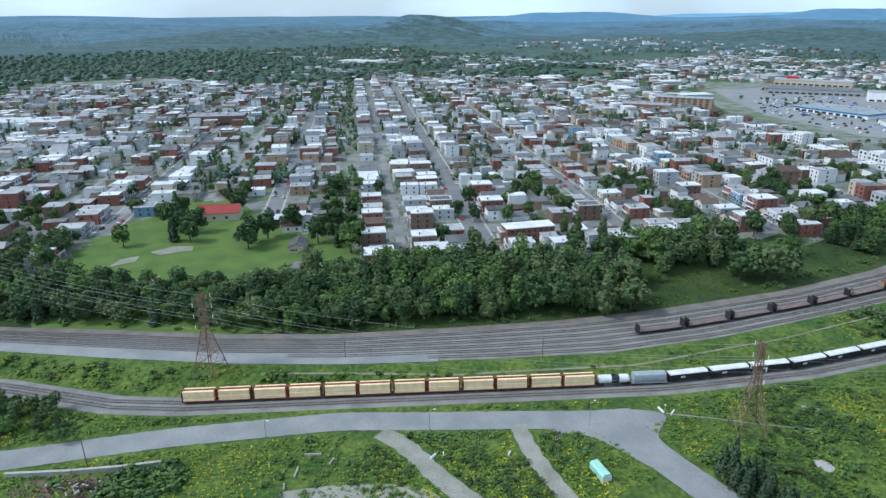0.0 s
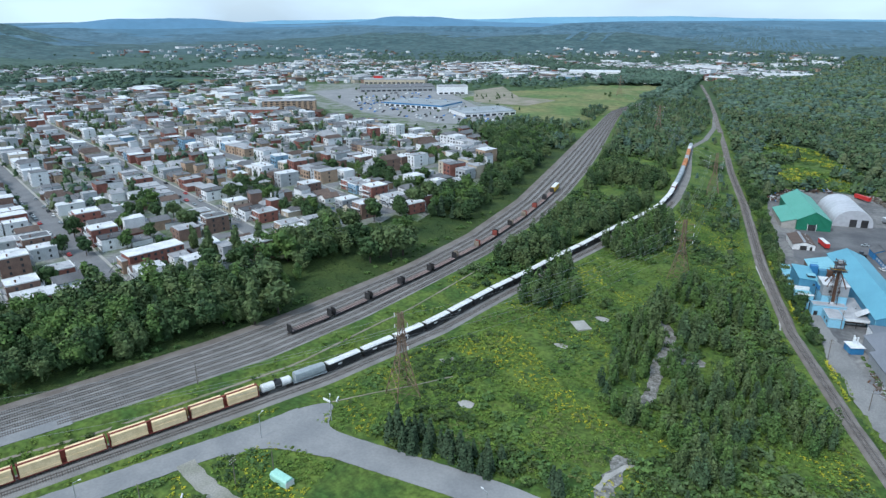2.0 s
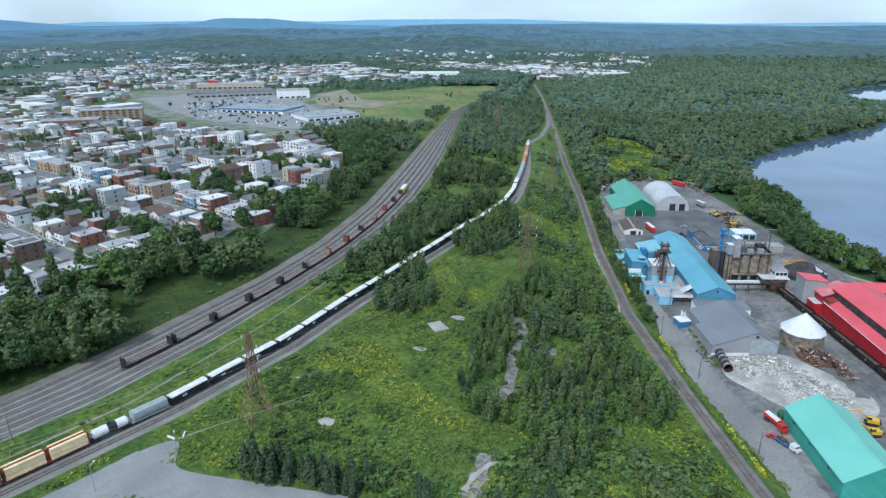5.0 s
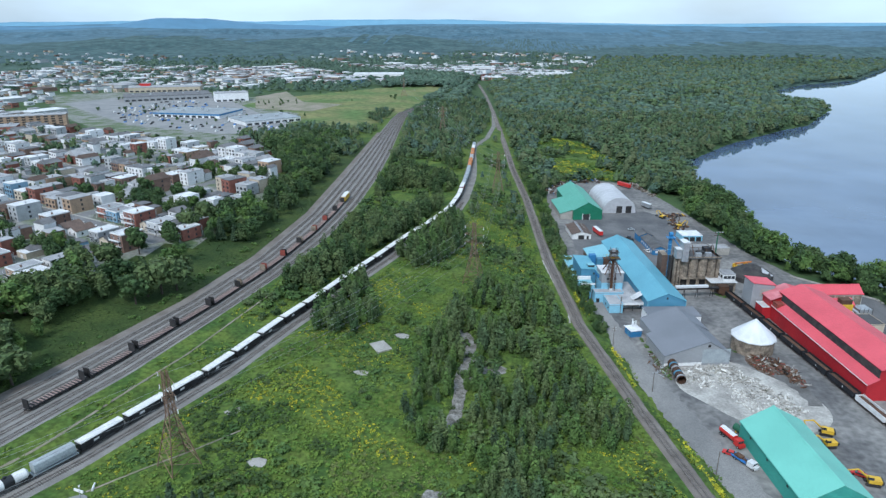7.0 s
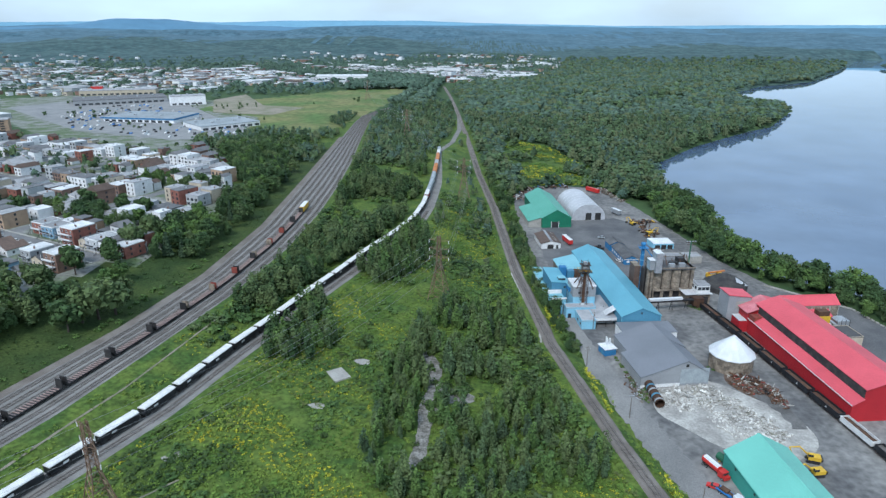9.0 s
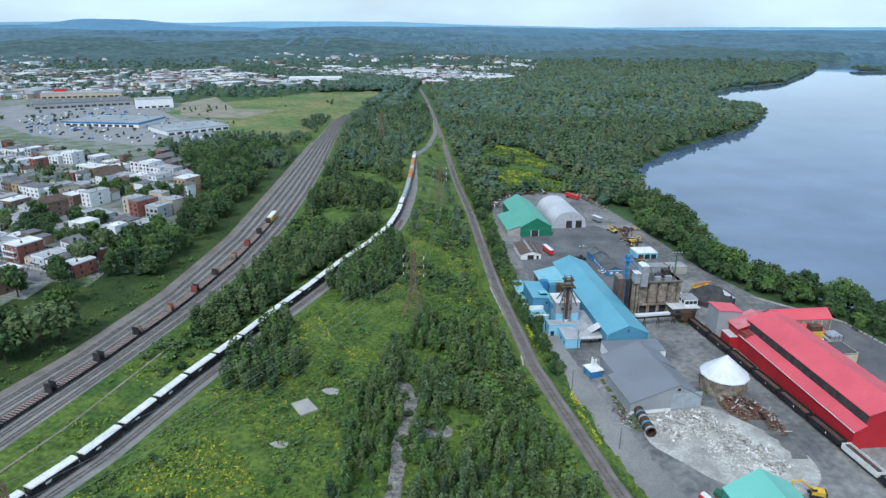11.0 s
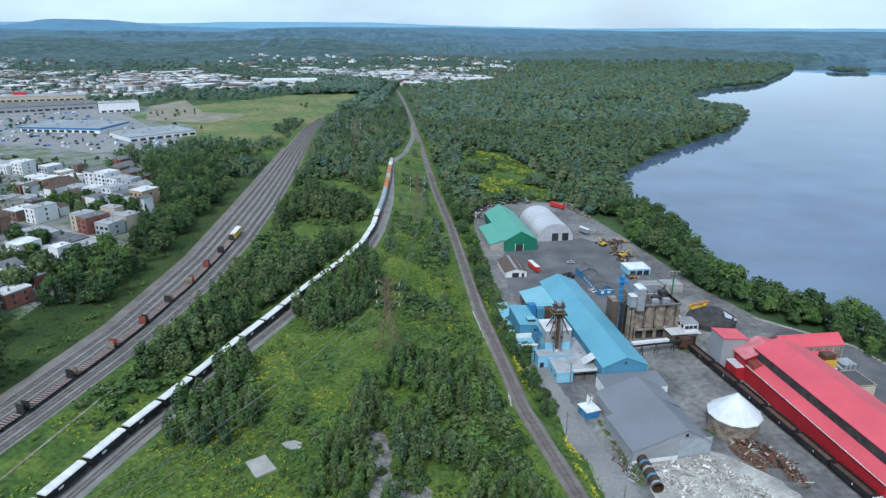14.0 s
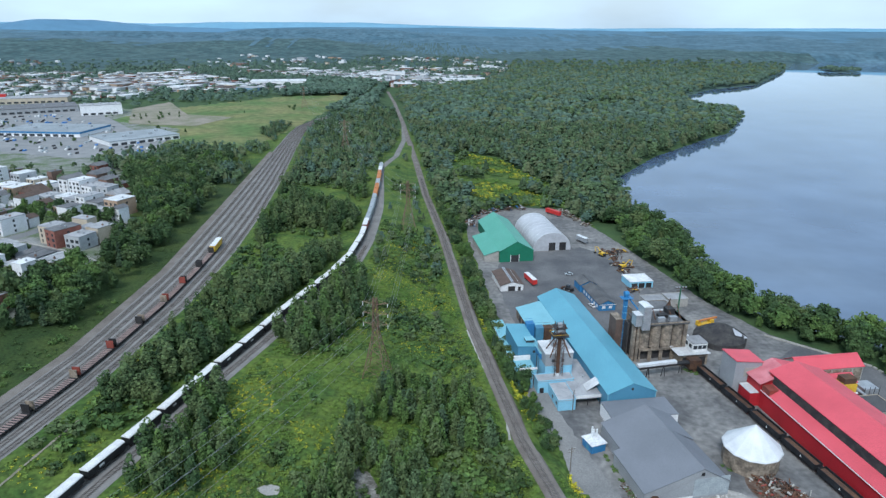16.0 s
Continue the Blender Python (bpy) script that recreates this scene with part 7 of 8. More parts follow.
ribbon("road", [(-440, -90), (-455, -82), (-495, -64), (-538, -46), (-640, 0), (-800, 70)], 9, "asphalt", "grey asphalt street at the park", lift=0.16)
ribbon("road", [(-395, -40), (-438, -13), (-471, 12), (-533, 44), (-640, 95)], 9, "old_asphalt", "grey street behind the park", lift=0.17)
patch("pavement", [(-385, -44), (-400, -52), (-425, -30), (-412, -14), (-396, -30)], "asphalt", "parking lot beside a depot", lift=0.18, cell=4)
ph = gable("park_hall", pose(-392.5, 19, at(-388, 30), 0, 0, -24.2), 14, 24, 4.6, 8.0, "beige_siding", "red_shingle", "cream hall with a bright red gable roof in the park")
for y in (4.0, 9.0, 16.0):
    part("window", Shape().box(6.95, 7.08, y, y + 1.6, 1.2, 2.6), "glass_dark", ph)
ps = gable("park_shed", pose(-303, 47, at(-303, 47), 0, 0, 62), 8.5, 13, 3.0, 5.0, "beige_siding", "tar_roof", "small beige park shed with a dark gable roof")
for i in range(3):
    part("window", Shape().box(-3 + i * 1.2, -2.2 + i * 1.2, -0.08, 0.04, 1.2, 2.2), "glass_dark", ps)
dp = thing("depot", pose(-424, -44, at(-424, -44) + 0.05, 0, 0, 62), "low red-walled depot with a dark flat roof", "building")
part("wall", Shape().box(-6, 6, -11, 11, -0.3, 4.2), "red_wall", dp)
part("roof", Shape().box(-6.2, 6.2, -11.2, 11.2, 4.2, 4.5), "tar_roof", dp)
for y in (-9, -4, 1):
    part("garage_door", Shape().box(-6.08, -5.95, y, y + 3.4, 0, 3.2), "trim_white", dp)
pav = thing("park_pavilion", pose(-352, 66, at(-352, 66) + 0.05, 0, 0, 64), "long pale grey flat-roofed pavilion behind the park", "building")
part("wall", Shape().box(-15, 15, -4, 4, -0.3, 3.6), "dark_iron", pav)
part("roof", Shape().box(-16, 16, -5, 5, 3.6, 4.0), "grey_siding", pav)
lb = thing("apartment_house", pose(-255, 157, at(-255, 157) + 0.05, 0, 0, STREET_A + 95), "long red brick apartment house with a white roof edge", "house", GROUP)
part("wall", Shape().box(-13, 13, -5, 5, -0.3, 8.6), "red_brick", lb)
part("roof", Shape().box(-13.3, 13.3, -5.3, 5.3, 8.6, 9.0), "white_roof", lb)
for s in range(3):
    for i in range(8):
        part("window", Shape().box(-12 + i * 3.1, -10.8 + i * 3.1, -5.06, -4.95, 0.8 + s * 2.8, 2.2 + s * 2.8), "trim_white", lb)
        part("window", Shape().box(-12 + i * 3.1, -10.8 + i * 3.1, 4.95, 5.06, 0.8 + s * 2.8, 2.2 + s * 2.8), "glass_dark", lb)

# ---- shops and big roofs ----
patch("pavement", [(-265, 660), (-330, 640), (-470, 700), (-560, 780), (-700, 900), (-640, 1040), (-500, 1020), (-360, 830), (-290, 770)], "old_asphalt", "wide grey parking ground of the shops", lift=0.2, cell=14)
patch("bare_earth", [(-290, 850), (-380, 870), (-440, 1020), (-420, 1110), (-340, 960), (-270, 935)], "bare_earth", "bare graded earth beside the field", "earth", 0.25, 14)
ribbon("road", [(-560, 700), (-496, 641), (-431, 609), (-384, 560), (-363, 492), (-350, 440)], 12, "asphalt", "curving grey avenue at the town's edge", lift=0.3)


def store(x, y, w, d, h, a, wall, top, label, band=""):
    b = thing("store", pose(x, y, at(x, y), 0, 0, a), label, "store", "stores beyond the town")
    part("wall", Shape().box(-w / 2, w / 2, -d / 2, d / 2, -1, h), wall, b)
    r = part("roof", Shape().box(-w / 2 - 0.3, w / 2 + 0.3, -d / 2 - 0.3, d / 2 + 0.3, h, h + 0.6), top, b)
    if band:
        part("fascia", Shape().box(-w / 2 - 0.4, w / 2 + 0.4, -d / 2 - 0.5, -d / 2 - 0.3, h - 1.5, h + 0.2), band, b)
        part("fascia", Shape().box(w / 2 + 0.3, w / 2 + 0.5, -d / 2 - 0.4, d / 2 + 0.4, h - 1.5, h + 0.2), band, b)
    for i in range(5):
        part("roof_unit", Shape().box(-w * 0.4 + i * w * 0.19, -w * 0.4 + i * w * 0.19 + 3, (-1) ** i * d * 0.15, (-1) ** i * d * 0.15 + 3, h + 0.6, h + 2.2), "galvanized", r)
    for i in range(int(w / 9)):
        part("shop_window", Shape().box(-w / 2 + 2 + i * 9, -w / 2 + 8 + i * 9, -d / 2 - 0.12, -d / 2, 0.6, 3.2), "glass_dark", b)
    return b


store(-430, 800, 96, 58, 5.5, -6, "white_siding", "pale_roof", "wide store with a white roof and a blue band", "bright_blue")
store(-320, 752, 72, 54, 5, 46, "white_siding", "pale_roof", "low store with a plain white roof")
sc = store(-458, 965, 50, 26, 13, 30, "white_siding", "gravel_roof", "tall pale school block with dark window bays")
for i in range(6):
    part("window_bay", Shape().box(-22 + i * 8, -17.5 + i * 8, -12.2, -12.0, 2, 12), "glass_dark", sc)
store(-575, 985, 130, 60, 7, 32, "grey_siding", "tar_roof", "long grey mall with a dark flat roof")
store(-640, 1100, 120, 40, 8, 20, "beige_siding", "gravel_roof", "far mall under a white flat roof")
store(-680, 1100, 18, 12, 12, 20, "red_paint", "red_paint", "small bright red store front")
store(-570, 602, 60, 24, 9, 30, "red_brick", "gravel_roof", "large red brick school with a flat roof")
ap = store(-566, 668, 70, 18, 14, 30, "buff_brick", "gravel_roof", "long five-storey brick apartment block")
for k in range(5):
    for y in (-9.12, 9.0):
        for i in range(9):
            part("window", Shape().box(-32 + i * 7.4, -28 + i * 7.4, y, y + 0.12, 1.0 + k * 2.7, 2.5 + k * 2.7), "glass_dark", ap)
store(-320, 1430, 110, 50, 9, 10, "white_siding", "white_roof", "far factory under a white flat roof")
store(-120, 1760, 90, 50, 9, 0, "white_siding", "white_roof", "far works under a white flat roof")
store(80, 1720, 120, 40, 8, 5, "white_siding", "white_roof", "far long works under a white roof")
store(-1620, 700, 120, 40, 8, 30, "white_siding", "white_roof", "far white factory on the edge of the town")
store(-700, -20, 70, 36, 7, 62, "grey_siding", "gravel_roof", "large grey-roofed hall in the town")
store(-860, -60, 110, 40, 7, 62, "white_siding", "white_roof", "large market hall with a white roof")
store(-760, 120, 60, 30, 10, 66, "brown_brick", "gravel_roof", "large brown brick school in the town")

# ---- trees of the town and weeds of the meadow ----
rs = np.random.RandomState(9)
trunk_mesh = Shape().rod((0, 0, -0.05), (0, 0, 0.45), 0.028, 7, 0.016).rod((0, 0, 0.34), (0.12, 0.05, 0.6), 0.013, 5, 0.006).rod((0, 0, 0.38), (-0.1, 0.08, 0.62), 0.012, 5, 0.006).mesh("trunk", "bark")
CROWNS = []
for i, (kind_, material, n) in enumerate((("broad", "leaf_broad", 520), ("broad", "leaf_light", 520), ("broad", "leaf_olive", 520), ("conifer", "leaf_conifer", 420), ("broad", "leaf_broad", 520), ("poplar", "leaf_olive", 420))):
    v_, q_ = crown(60 + i, kind_, n, 0.062 if kind_ == "broad" else 0.05)
    CROWNS.append((sheet("crown", v_, q_, material), {"leaf_broad": "dark green leafy tree with a full rounded crown", "leaf_light": "light green leafy tree with a loose crown", "leaf_olive": "olive green tree with a ragged crown", "leaf_conifer": "dark blue-green conifer with drooping tiers"}[material]))


def tree(x, y, h, k, wide=1.0):
    t = thing("tree", pose(x, y, at(x, y), 0, 0, (x * 37 + y * 11) % 360) @ Matrix.Diagonal((h * wide, h * wide, h, 1)), CROWNS[k][1], "tree", "single trees")
    part("trunk", trunk_mesh, "", t)
    part("crown", CROWNS[k][0], "", t)


for x, y, h, k in ((-330, 32, 11, 0), (-322, 28, 12, 4), (-334, 42, 12, 0), (-312, 62, 12, 0), (-300, 68, 9, 3), (-288, 70, 13, 1), (-296, 78, 11, 0), (-365, 12, 11, 0), (-372, 4, 10, 4), (-356, -2, 12, 3), (-350, 5, 11, 0), (-385, 2, 12, 4), (-395, 10, 11, 0),
                   (-362, -26, 9, 1), (-405, 0, 8, 2), (-392, 42, 11, 0), (-340, 58, 12, 4), (-318, 74, 13, 0), (-235, 138, 9, 3), (-330, 170, 10, 4), (-297, 152, 8, 0), (-287, 168, 8, 1), (-250, 178, 11, 5), (-238, 176, 12, 5), (-226, 182, 12, 5), (-218, 190, 13, 5), (-208, 200, 12, 2), (-200, 214, 11, 0), (-206, 232, 13, 2), (-196, 240, 12, 2), (-194, 262, 11, 0), (-188, 282, 10, 4), (-186, 300, 12, 2), (-184, 316, 13, 2), (-178, 330, 11, 0)):
    tree(x, y, h * 1.3, k, 0.95)
for x, y, h, k in ((-196, 196, 17, 5), (-192, 203, 16, 2), (-201, 190, 15, 1), (-165, 230, 20, 2), (-161, 236, 19, 2), (-169, 225, 18, 5), (-170, 217, 14, 0), (-178, 137, 17, 5), (-184, 145, 18, 5), (-176, 150, 17, 2), (-182, 157, 18, 5), (-193, 164, 16, 2), (-190, 132, 17, 5), (-187, 226, 12, 4), (-184, 233, 11, 0), (-206, 182, 11, 1), (-214, 172, 11, 4), (-222, 160, 12, 0)):
    tree(x, y, h, k, 1.15)
n_tree = 0
for _ in range(3000):
    u, v = rs.uniform(180, 420), rs.uniform(-260, 320)
    x, y = xy(u, v)
    near = min(abs(v - s) for s in STREETS)
    if not (6.5 < near < 8 or 20 < near < 38) or not town_mask(np.array([x]), np.array([y]))[0] or cross_gap(u, v) < 7:
        continue
    if any(abs(x - q[1]) + abs(y - q[2]) < 7 for q in ok[:330]):
        continue
    tree(x, y, rs.uniform(7, 13), int(rs.choice([0, 1, 2, 3, 4], p=[0.35, 0.2, 0.15, 0.1, 0.2])))
    n_tree += 1
    if n_tree > 80:
        break


def garden(x, y):
    u, v = uv(x, y)
    near = np.min(np.abs(v[:, None] - np.array(STREETS)[None]), 1)
    return (u > 160) & (u < 430) & (near > 31) & (near < 42) & (wavy(x, y, 0.05) > -0.25)


def street_trees(x, y):
    u, v = uv(x, y)
    near = np.min(np.abs(v[:, None] - np.array(STREETS)[None]), 1)
    return town_mask(x, y) & (u > 400) & (((near > 6.0) & (near < 7.6)) | ((near > 21) & (near < 39))) & (wavy(x, y, 0.03) > -0.45)


pts = sow(-520, -160, -260, 640, 9, lambda x, y: town_mask(x, y) & garden(x, y), 30)
grove("in the gardens behind town houses", pts, 5.5, 11, 296, "near", shares=(5, 2, 2, 0.7))
pts = sow(-1250, -160, -260, 640, 11.0, street_trees, 31)
grove("scattered between town houses", pts, 5, 10, 300, "mid", shares=(5, 2, 2, 0.7))
for cx_, cy_, r_ in ((-457, 91, 15), (-385, 200, 11), (-481, 55, 15), (-388, 262, 13), (-475, 528, 24), (-680, -7, 26), (-835, 230, 34), (-890, 290, 44), (-800, 265, 26), (-950, 330, 40), (-640, 420, 22), (-520, 500, 22), (-480, 440, 16), (-455, 300, 12), (-430, 520, 18), (-600, 150, 16), (-344, 99, 9), (-560, 330, 14), (-620, 280, 15), (-700, 480, 20), (-760, 400, 18), (-840, 470, 22)):
    pts = sow(cx_ - r_, cx_ + r_, cy_ - r_, cy_ + r_, 8, lambda x, y: np.hypot(x - cx_, y - cy_) < r_ * (0.7 + 0.3 * np.sin(np.arctan2(y - cy_, x - cx_) * 3)), int(r_))
    grove("in a clump among houses", pts, 7, 12, int(320 + r_), "mid", shares=(6, 2, 1, 0.5))
# far woods round the town and on the hills
pts = sow(-2300, 100, 1050, 2700, 23, lambda x, y: (x < branch_x(y) - 10) & ~inside(x, y, FIELD) & ~inside(x, y, SHOPS) & ((wavy(x, y, 0.011) > 0.0) | (y > 1900)) & ((y > 1750) | (x > -450) | (wavy(x, y, 0.02) > 0.0)), 33)
pts = pts[np.hypot(pts[:, 0], pts[:, 1]) < 1950 + 700 * np.random.RandomState(3).rand(len(pts))]
pts = np.concatenate([pts, sow(-1250, 60, 1120, 2000, 27, lambda x, y: (x < branch_x(y) - 20) & ~inside(x, y, FIELD) & ~inside(x, y, SHOPS) & (wavy(x, y, 0.013) > 0.15), 99)])
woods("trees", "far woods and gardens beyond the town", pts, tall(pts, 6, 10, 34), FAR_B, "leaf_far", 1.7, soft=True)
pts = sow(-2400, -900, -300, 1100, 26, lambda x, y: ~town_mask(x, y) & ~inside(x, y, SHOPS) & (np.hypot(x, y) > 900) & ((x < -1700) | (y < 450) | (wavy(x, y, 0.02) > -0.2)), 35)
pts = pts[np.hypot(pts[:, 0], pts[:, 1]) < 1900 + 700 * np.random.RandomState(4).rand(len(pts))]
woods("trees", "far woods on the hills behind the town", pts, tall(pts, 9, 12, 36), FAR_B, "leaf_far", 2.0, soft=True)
pts = sow(-640, -200, 560, 1150, 24, lambda x, y: (inside(x, y, SHOPS) | inside(x, y, FIELD)) & (wavy(x, y, 0.03) > 0.35), 37)
woods("trees", "small trees round the parking ground", pts, tall(pts, 4, 7, 38), MID_B, "leaf_broad")


def meadowy(x, y):
    return clear(x, y) & ~((np.abs(x - ROAD_A(y)) < 7.5) & (y < 106)) & ~((np.abs(y - 87.3) < 7.2) & (x > -127)) & ~on_track(x, y) & (np.hypot(x + 56, y - 200) > 6.2) & (np.hypot(x + 49, y - 211) > 2.6) & (np.hypot(x + 77, y - 124) > 2.4)


TRACKS = (([(-160, 22), (-146, 26), (-121, 29), (-95, 34)], 4.0), ([(-140, 61), (-123, 55), (-112, 53), (-90, 50)], 3.6), ([(-119, 106), (-98, 128), (-88, 138)], 1.2))


def on_track(x, y):
    """Ground within reach of the gravel tracks that lead off the road."""
    hit_ = np.zeros(np.shape(x), bool)
    for run, reach in TRACKS:
        for (ax, ay), (bx, by) in zip(run, run[1:]):
            k = np.clip(((x - ax) * (bx - ax) + (y - ay) * (by - ay)) / ((bx - ax) ** 2 + (by - ay) ** 2), 0, 1)
            hit_ |= np.hypot(x - ax - k * (bx - ax), y - ay - k * (by - ay)) < reach
    return hit_


ROAD_A = line((-209, -82), (-193, -35), (-172.5, 13.5), (-157, 38), (-142, 63), (-130, 82), (-124, 97))
STRIP_E = lambda x, y: meadowy(x, y) & (x > train_x(y) + 8) & (x < branch_x(y) - 6)
pts = sow(-260, 60, -90, 420, 1.75, lambda x, y: STRIP_E(x, y) & ~inside(x, y, GAP) & ~inside(x, y, SLAB) & ((y > 95) | (x < -100)) & (wavy(x, y, 0.21) > -0.35), 41)
woods("weeds", "rank green weeds in the meadow", pts, tall(pts, 0.5, 1.3, 42), WEED, "weed_green", 1.3, category="weeds")
pts = sow(-260, 60, -90, 470, 2.0, lambda x, y: STRIP_E(x, y) & ((y > 95) | (x < -100)) & (wavy(x + 30, y, 0.12) > -0.02) & (wavy(x, y, 0.03) > -0.45) & ~inside(x, y, COPSE), 43)
woods("wildflowers", "yellow goldenrod in drifts across the meadow", pts, tall(pts, 0.5, 1.0, 44), WEED, "weed_yellow", 1.1, category="wildflowers")
for seed_, m, cut_, lo_, hi_, what in ((141, "weed_dull", 0.45, 0.8, 1.8, "dull green"), (142, "leaf_light", 0.5, 0.8, 1.9, "fresh green"), (143, "weed_dry", 0.5, 0.6, 1.3, "dry olive"), (144, "weed_fresh", 0.1, 0.6, 1.3, "bright green")):
    pts = sow(-290, 60, -110, 420, 2.7, lambda x, y: STRIP_E(x, y) & ~inside(x, y, GAP) & ~inside(x, y, SLAB) & ((y > 95) | (x < -100)) & (wavy(x + seed_ * 31, y, 0.055) + 0.6 * wavy(x, y + seed_ * 17, 0.2) > cut_), seed_)
    woods("weeds", "%s tall herbs in drifts across the meadow" % what, pts, tall(pts, lo_, hi_, seed_), HERB, m, 1.25, category="weeds")
for seed_, m, cut_, what in ((151, "weed_fresh", -0.1, "bright green herbs"), (152, "weed_yellow", 0.35, "yellow goldenrod"), (153, "leaf_light", 0.4, "fresh green bushes")):
    pts = sow(0, 115, 530, 770, 3.0, lambda x, y: inside(x, y, GLADE) & (wavy(x + seed_ * 13, y, 0.05) + 0.5 * wavy(x, y + seed_ * 7, 0.17) > cut_), seed_)
    woods("weeds", "%s in a clearing behind the works" % what, pts, tall(pts, 0.8, 2.2, seed_), HERB, m, 1.5, category="weeds")
pts = sow(-320, -70, -120, 420, 2.4, lambda x, y: clear(x, y) & (x > yard_r(y) + 4) & (x < train_x(y) - 8) & (wavy(x, y, 0.16) > 0.0), 45)
woods("weeds", "rank green weeds between the tracks", pts, tall(pts, 0.5, 1.5, 46), WEED, "weed_green", 1.3, category="weeds")
pts = sow(-320, -70, -120, 420, 2.4, lambda x, y: clear(x, y) & (x > yard_r(y) + 4) & (x < train_x(y) - 8) & (wavy(x, y, 0.1) > 0.55), 47)
woods("wildflowers", "yellow goldenrod between the tracks", pts, tall(pts, 0.4, 0.9, 48), WEED, "weed_yellow", 1.1, category="wildflowers")
pts = sow(-20, 90, 100, 480, 1.6, lambda x, y: (np.abs(x - branch_x(y)) > 4.2) & (x > branch_x(y) - 10) & (x < lot_x(y) - 1.5) & (wavy(x, y, 0.12) > -0.3), 49)
woods("weeds", "green weeds on the verge of the works", pts, tall(pts, 0.5, 1.2, 50), WEED, "weed_green", 1.2, category="weeds")
pts = sow(0, 90, 135, 330, 1.0, lambda x, y: (x > branch_x(y) + 5) & (x < lot_x(y) - 2) & (np.abs(x - branch_x(y) - 8.5) < 2.4 + 1.2 * wavy(x, y, 0.07)) & (wavy(x, y, 0.09) > -0.15), 51)
woods("wildflowers", "yellow goldenrod along the branch line", pts, tall(pts, 0.9, 1.5, 52), WEED, "weed_yellow", 1.1, category="wildflowers")
pts = sow(-260, 40, -90, 420, 6.5, lambda x, y: STRIP_E(x, y) & ((y > 95) | (x < -100)) & (wavy(x, y, 0.07) > 0.45), 53)
woods("bushes", "low green bushes in the meadow", pts, tall(pts, 1.2, 2.8, 54), BUSH, "leaf_light", 1.1, category="bushes")
pts = sow(-330, -60, -160, 330, 5.5, lambda x, y: clear(x, y) & (((x > yard_l(y) - 13) & (x < yard_l(y) - 5)) | ((x > yard_r(y) + 8) & (x < train_x(y) - 9) & (wavy(x, y, 0.06) > 0.5))), 55)
woods("bushes", "green bushes along the rail yard", pts, tall(pts, 1.0, 2.4, 56), BUSH, "leaf_light", 1.1, category="bushes")
pts = sow(-330, -170, -150, 60, 3.4, lambda x, y: (x > yard_r(y) + 7) & (x < train_x(y) - 8) & (wavy(x, y, 0.09) > -0.3), 96)
for sub, m in zip(split(pts, (3, 4, 2), 97), ("weed_dull", "weed_fresh", "weed_green")):
    woods("bushes", "dense green shrubs between the yard and the train", sub, tall(sub, 0.9, 2.3, 98), BUSH, m, 1.3, category="bushes")
pts = sow(-250, -205, -110, -62, 5, lambda x, y: (x > train_x(y) + 12) & (x < train_x(y) + 34), 59)
grove("in a thicket beside the railway", pts, 4, 8, 400)
pts = sow(-186, -160, -66, -28, 3.2, lambda x, y: (np.abs(x - ROAD_A(y)) > 9) & (np.hypot(x + 174, (y + 46) * 0.6) < 8), 60)
for sub, m in zip(split(pts, (2, 1), 61), ("leaf_light", "leaf_broad")):
    woods("bushes", "green shrubs beside the low wall", sub, tall(sub, 2.2, 4.6, 62), BUSH, m, 0.95, category="bushes")
# scrub round the copse, beside both lines and under the power line
pts = sow(-60, 60, 98, 330, 4.0, lambda x, y: clear(x, y) & (x > -60 + 0.06 * (y - 100)) & (x < branch_x(y) - 5) & ~inside(x, y, GAP) & ~inside(x, y, SLAB) & (inside(x, y, COPSE) | (wavy(x + 9, y, 0.08) > 0.45) & (y > 150)) & (wavy(x + 9, y, 0.08) > -0.15), 71)
pts = np.concatenate([pts, sow(-34, 44, 97, 152, 3.6, lambda x, y: (x < branch_x(y) - 8) & ~inside(x, y, SLAB) & (wavy(x + 20, y, 0.11) > -0.15) & (x > -34 + 0.2 * (150 - y)), 171)])
pts = np.concatenate([pts, sow(-30, 0, 150, 226, 3.0, lambda x, y: inside(x, y, GAP) & (wavy(x, y, 0.35) > 0.1), 172)])
a, b, c = split(pts, (4, 3, 3), 72)
for sub, m, w in ((a, "leaf_light", "light green"), (b, "leaf_olive", "grey-green"), (c, "weed_dull", "dull green")):
    woods("bushes", "%s scrub round the young copse" % w, sub, tall(sub, 1.6, 4.2, 73), BUSH, m, 0.95, category="bushes")
pts = sow(-140, 0, 170, 640, 4.6, lambda x, y: clear(x, y) & (((x > yard_r(y) + 5) & (x < train_x(y) - 8.5) & (y > 215)) | ((x > train_x(y) + 8.5) & (x < branch_x(y) - 6) & (y > 300))) & (wavy(x, y, 0.05) > -0.15), 74)
a, b, c = split(pts, (4, 3, 3), 75)
for sub, m, w in ((a, "leaf_light", "light green"), (b, "leaf_olive", "grey-green"), (c, "leaf_broad", "dark green")):
    woods("bushes", "%s scrub on wild ground between the lines" % w, sub, tall(sub, 1.6, 4.5, 76), BUSH, m, 0.95, category="bushes")
pts = sow(-140, -40, 225, 430, 4.6, lambda x, y: clear(x, y) & (x > train_x(y) - 24) & (x < train_x(y) - 7.5) & (((y > 250) & (y < 288)) | ((y > 312) & (y < 410))), 77)
a, b = split(pts, (3, 4), 78)
for sub, m in ((a, "leaf_broad"), (b, "leaf_olive")):
    woods("trees", "slender poplars along the train's far side", sub, tall(sub, 8, 13, 79), NEAR_P, m, 1.3)
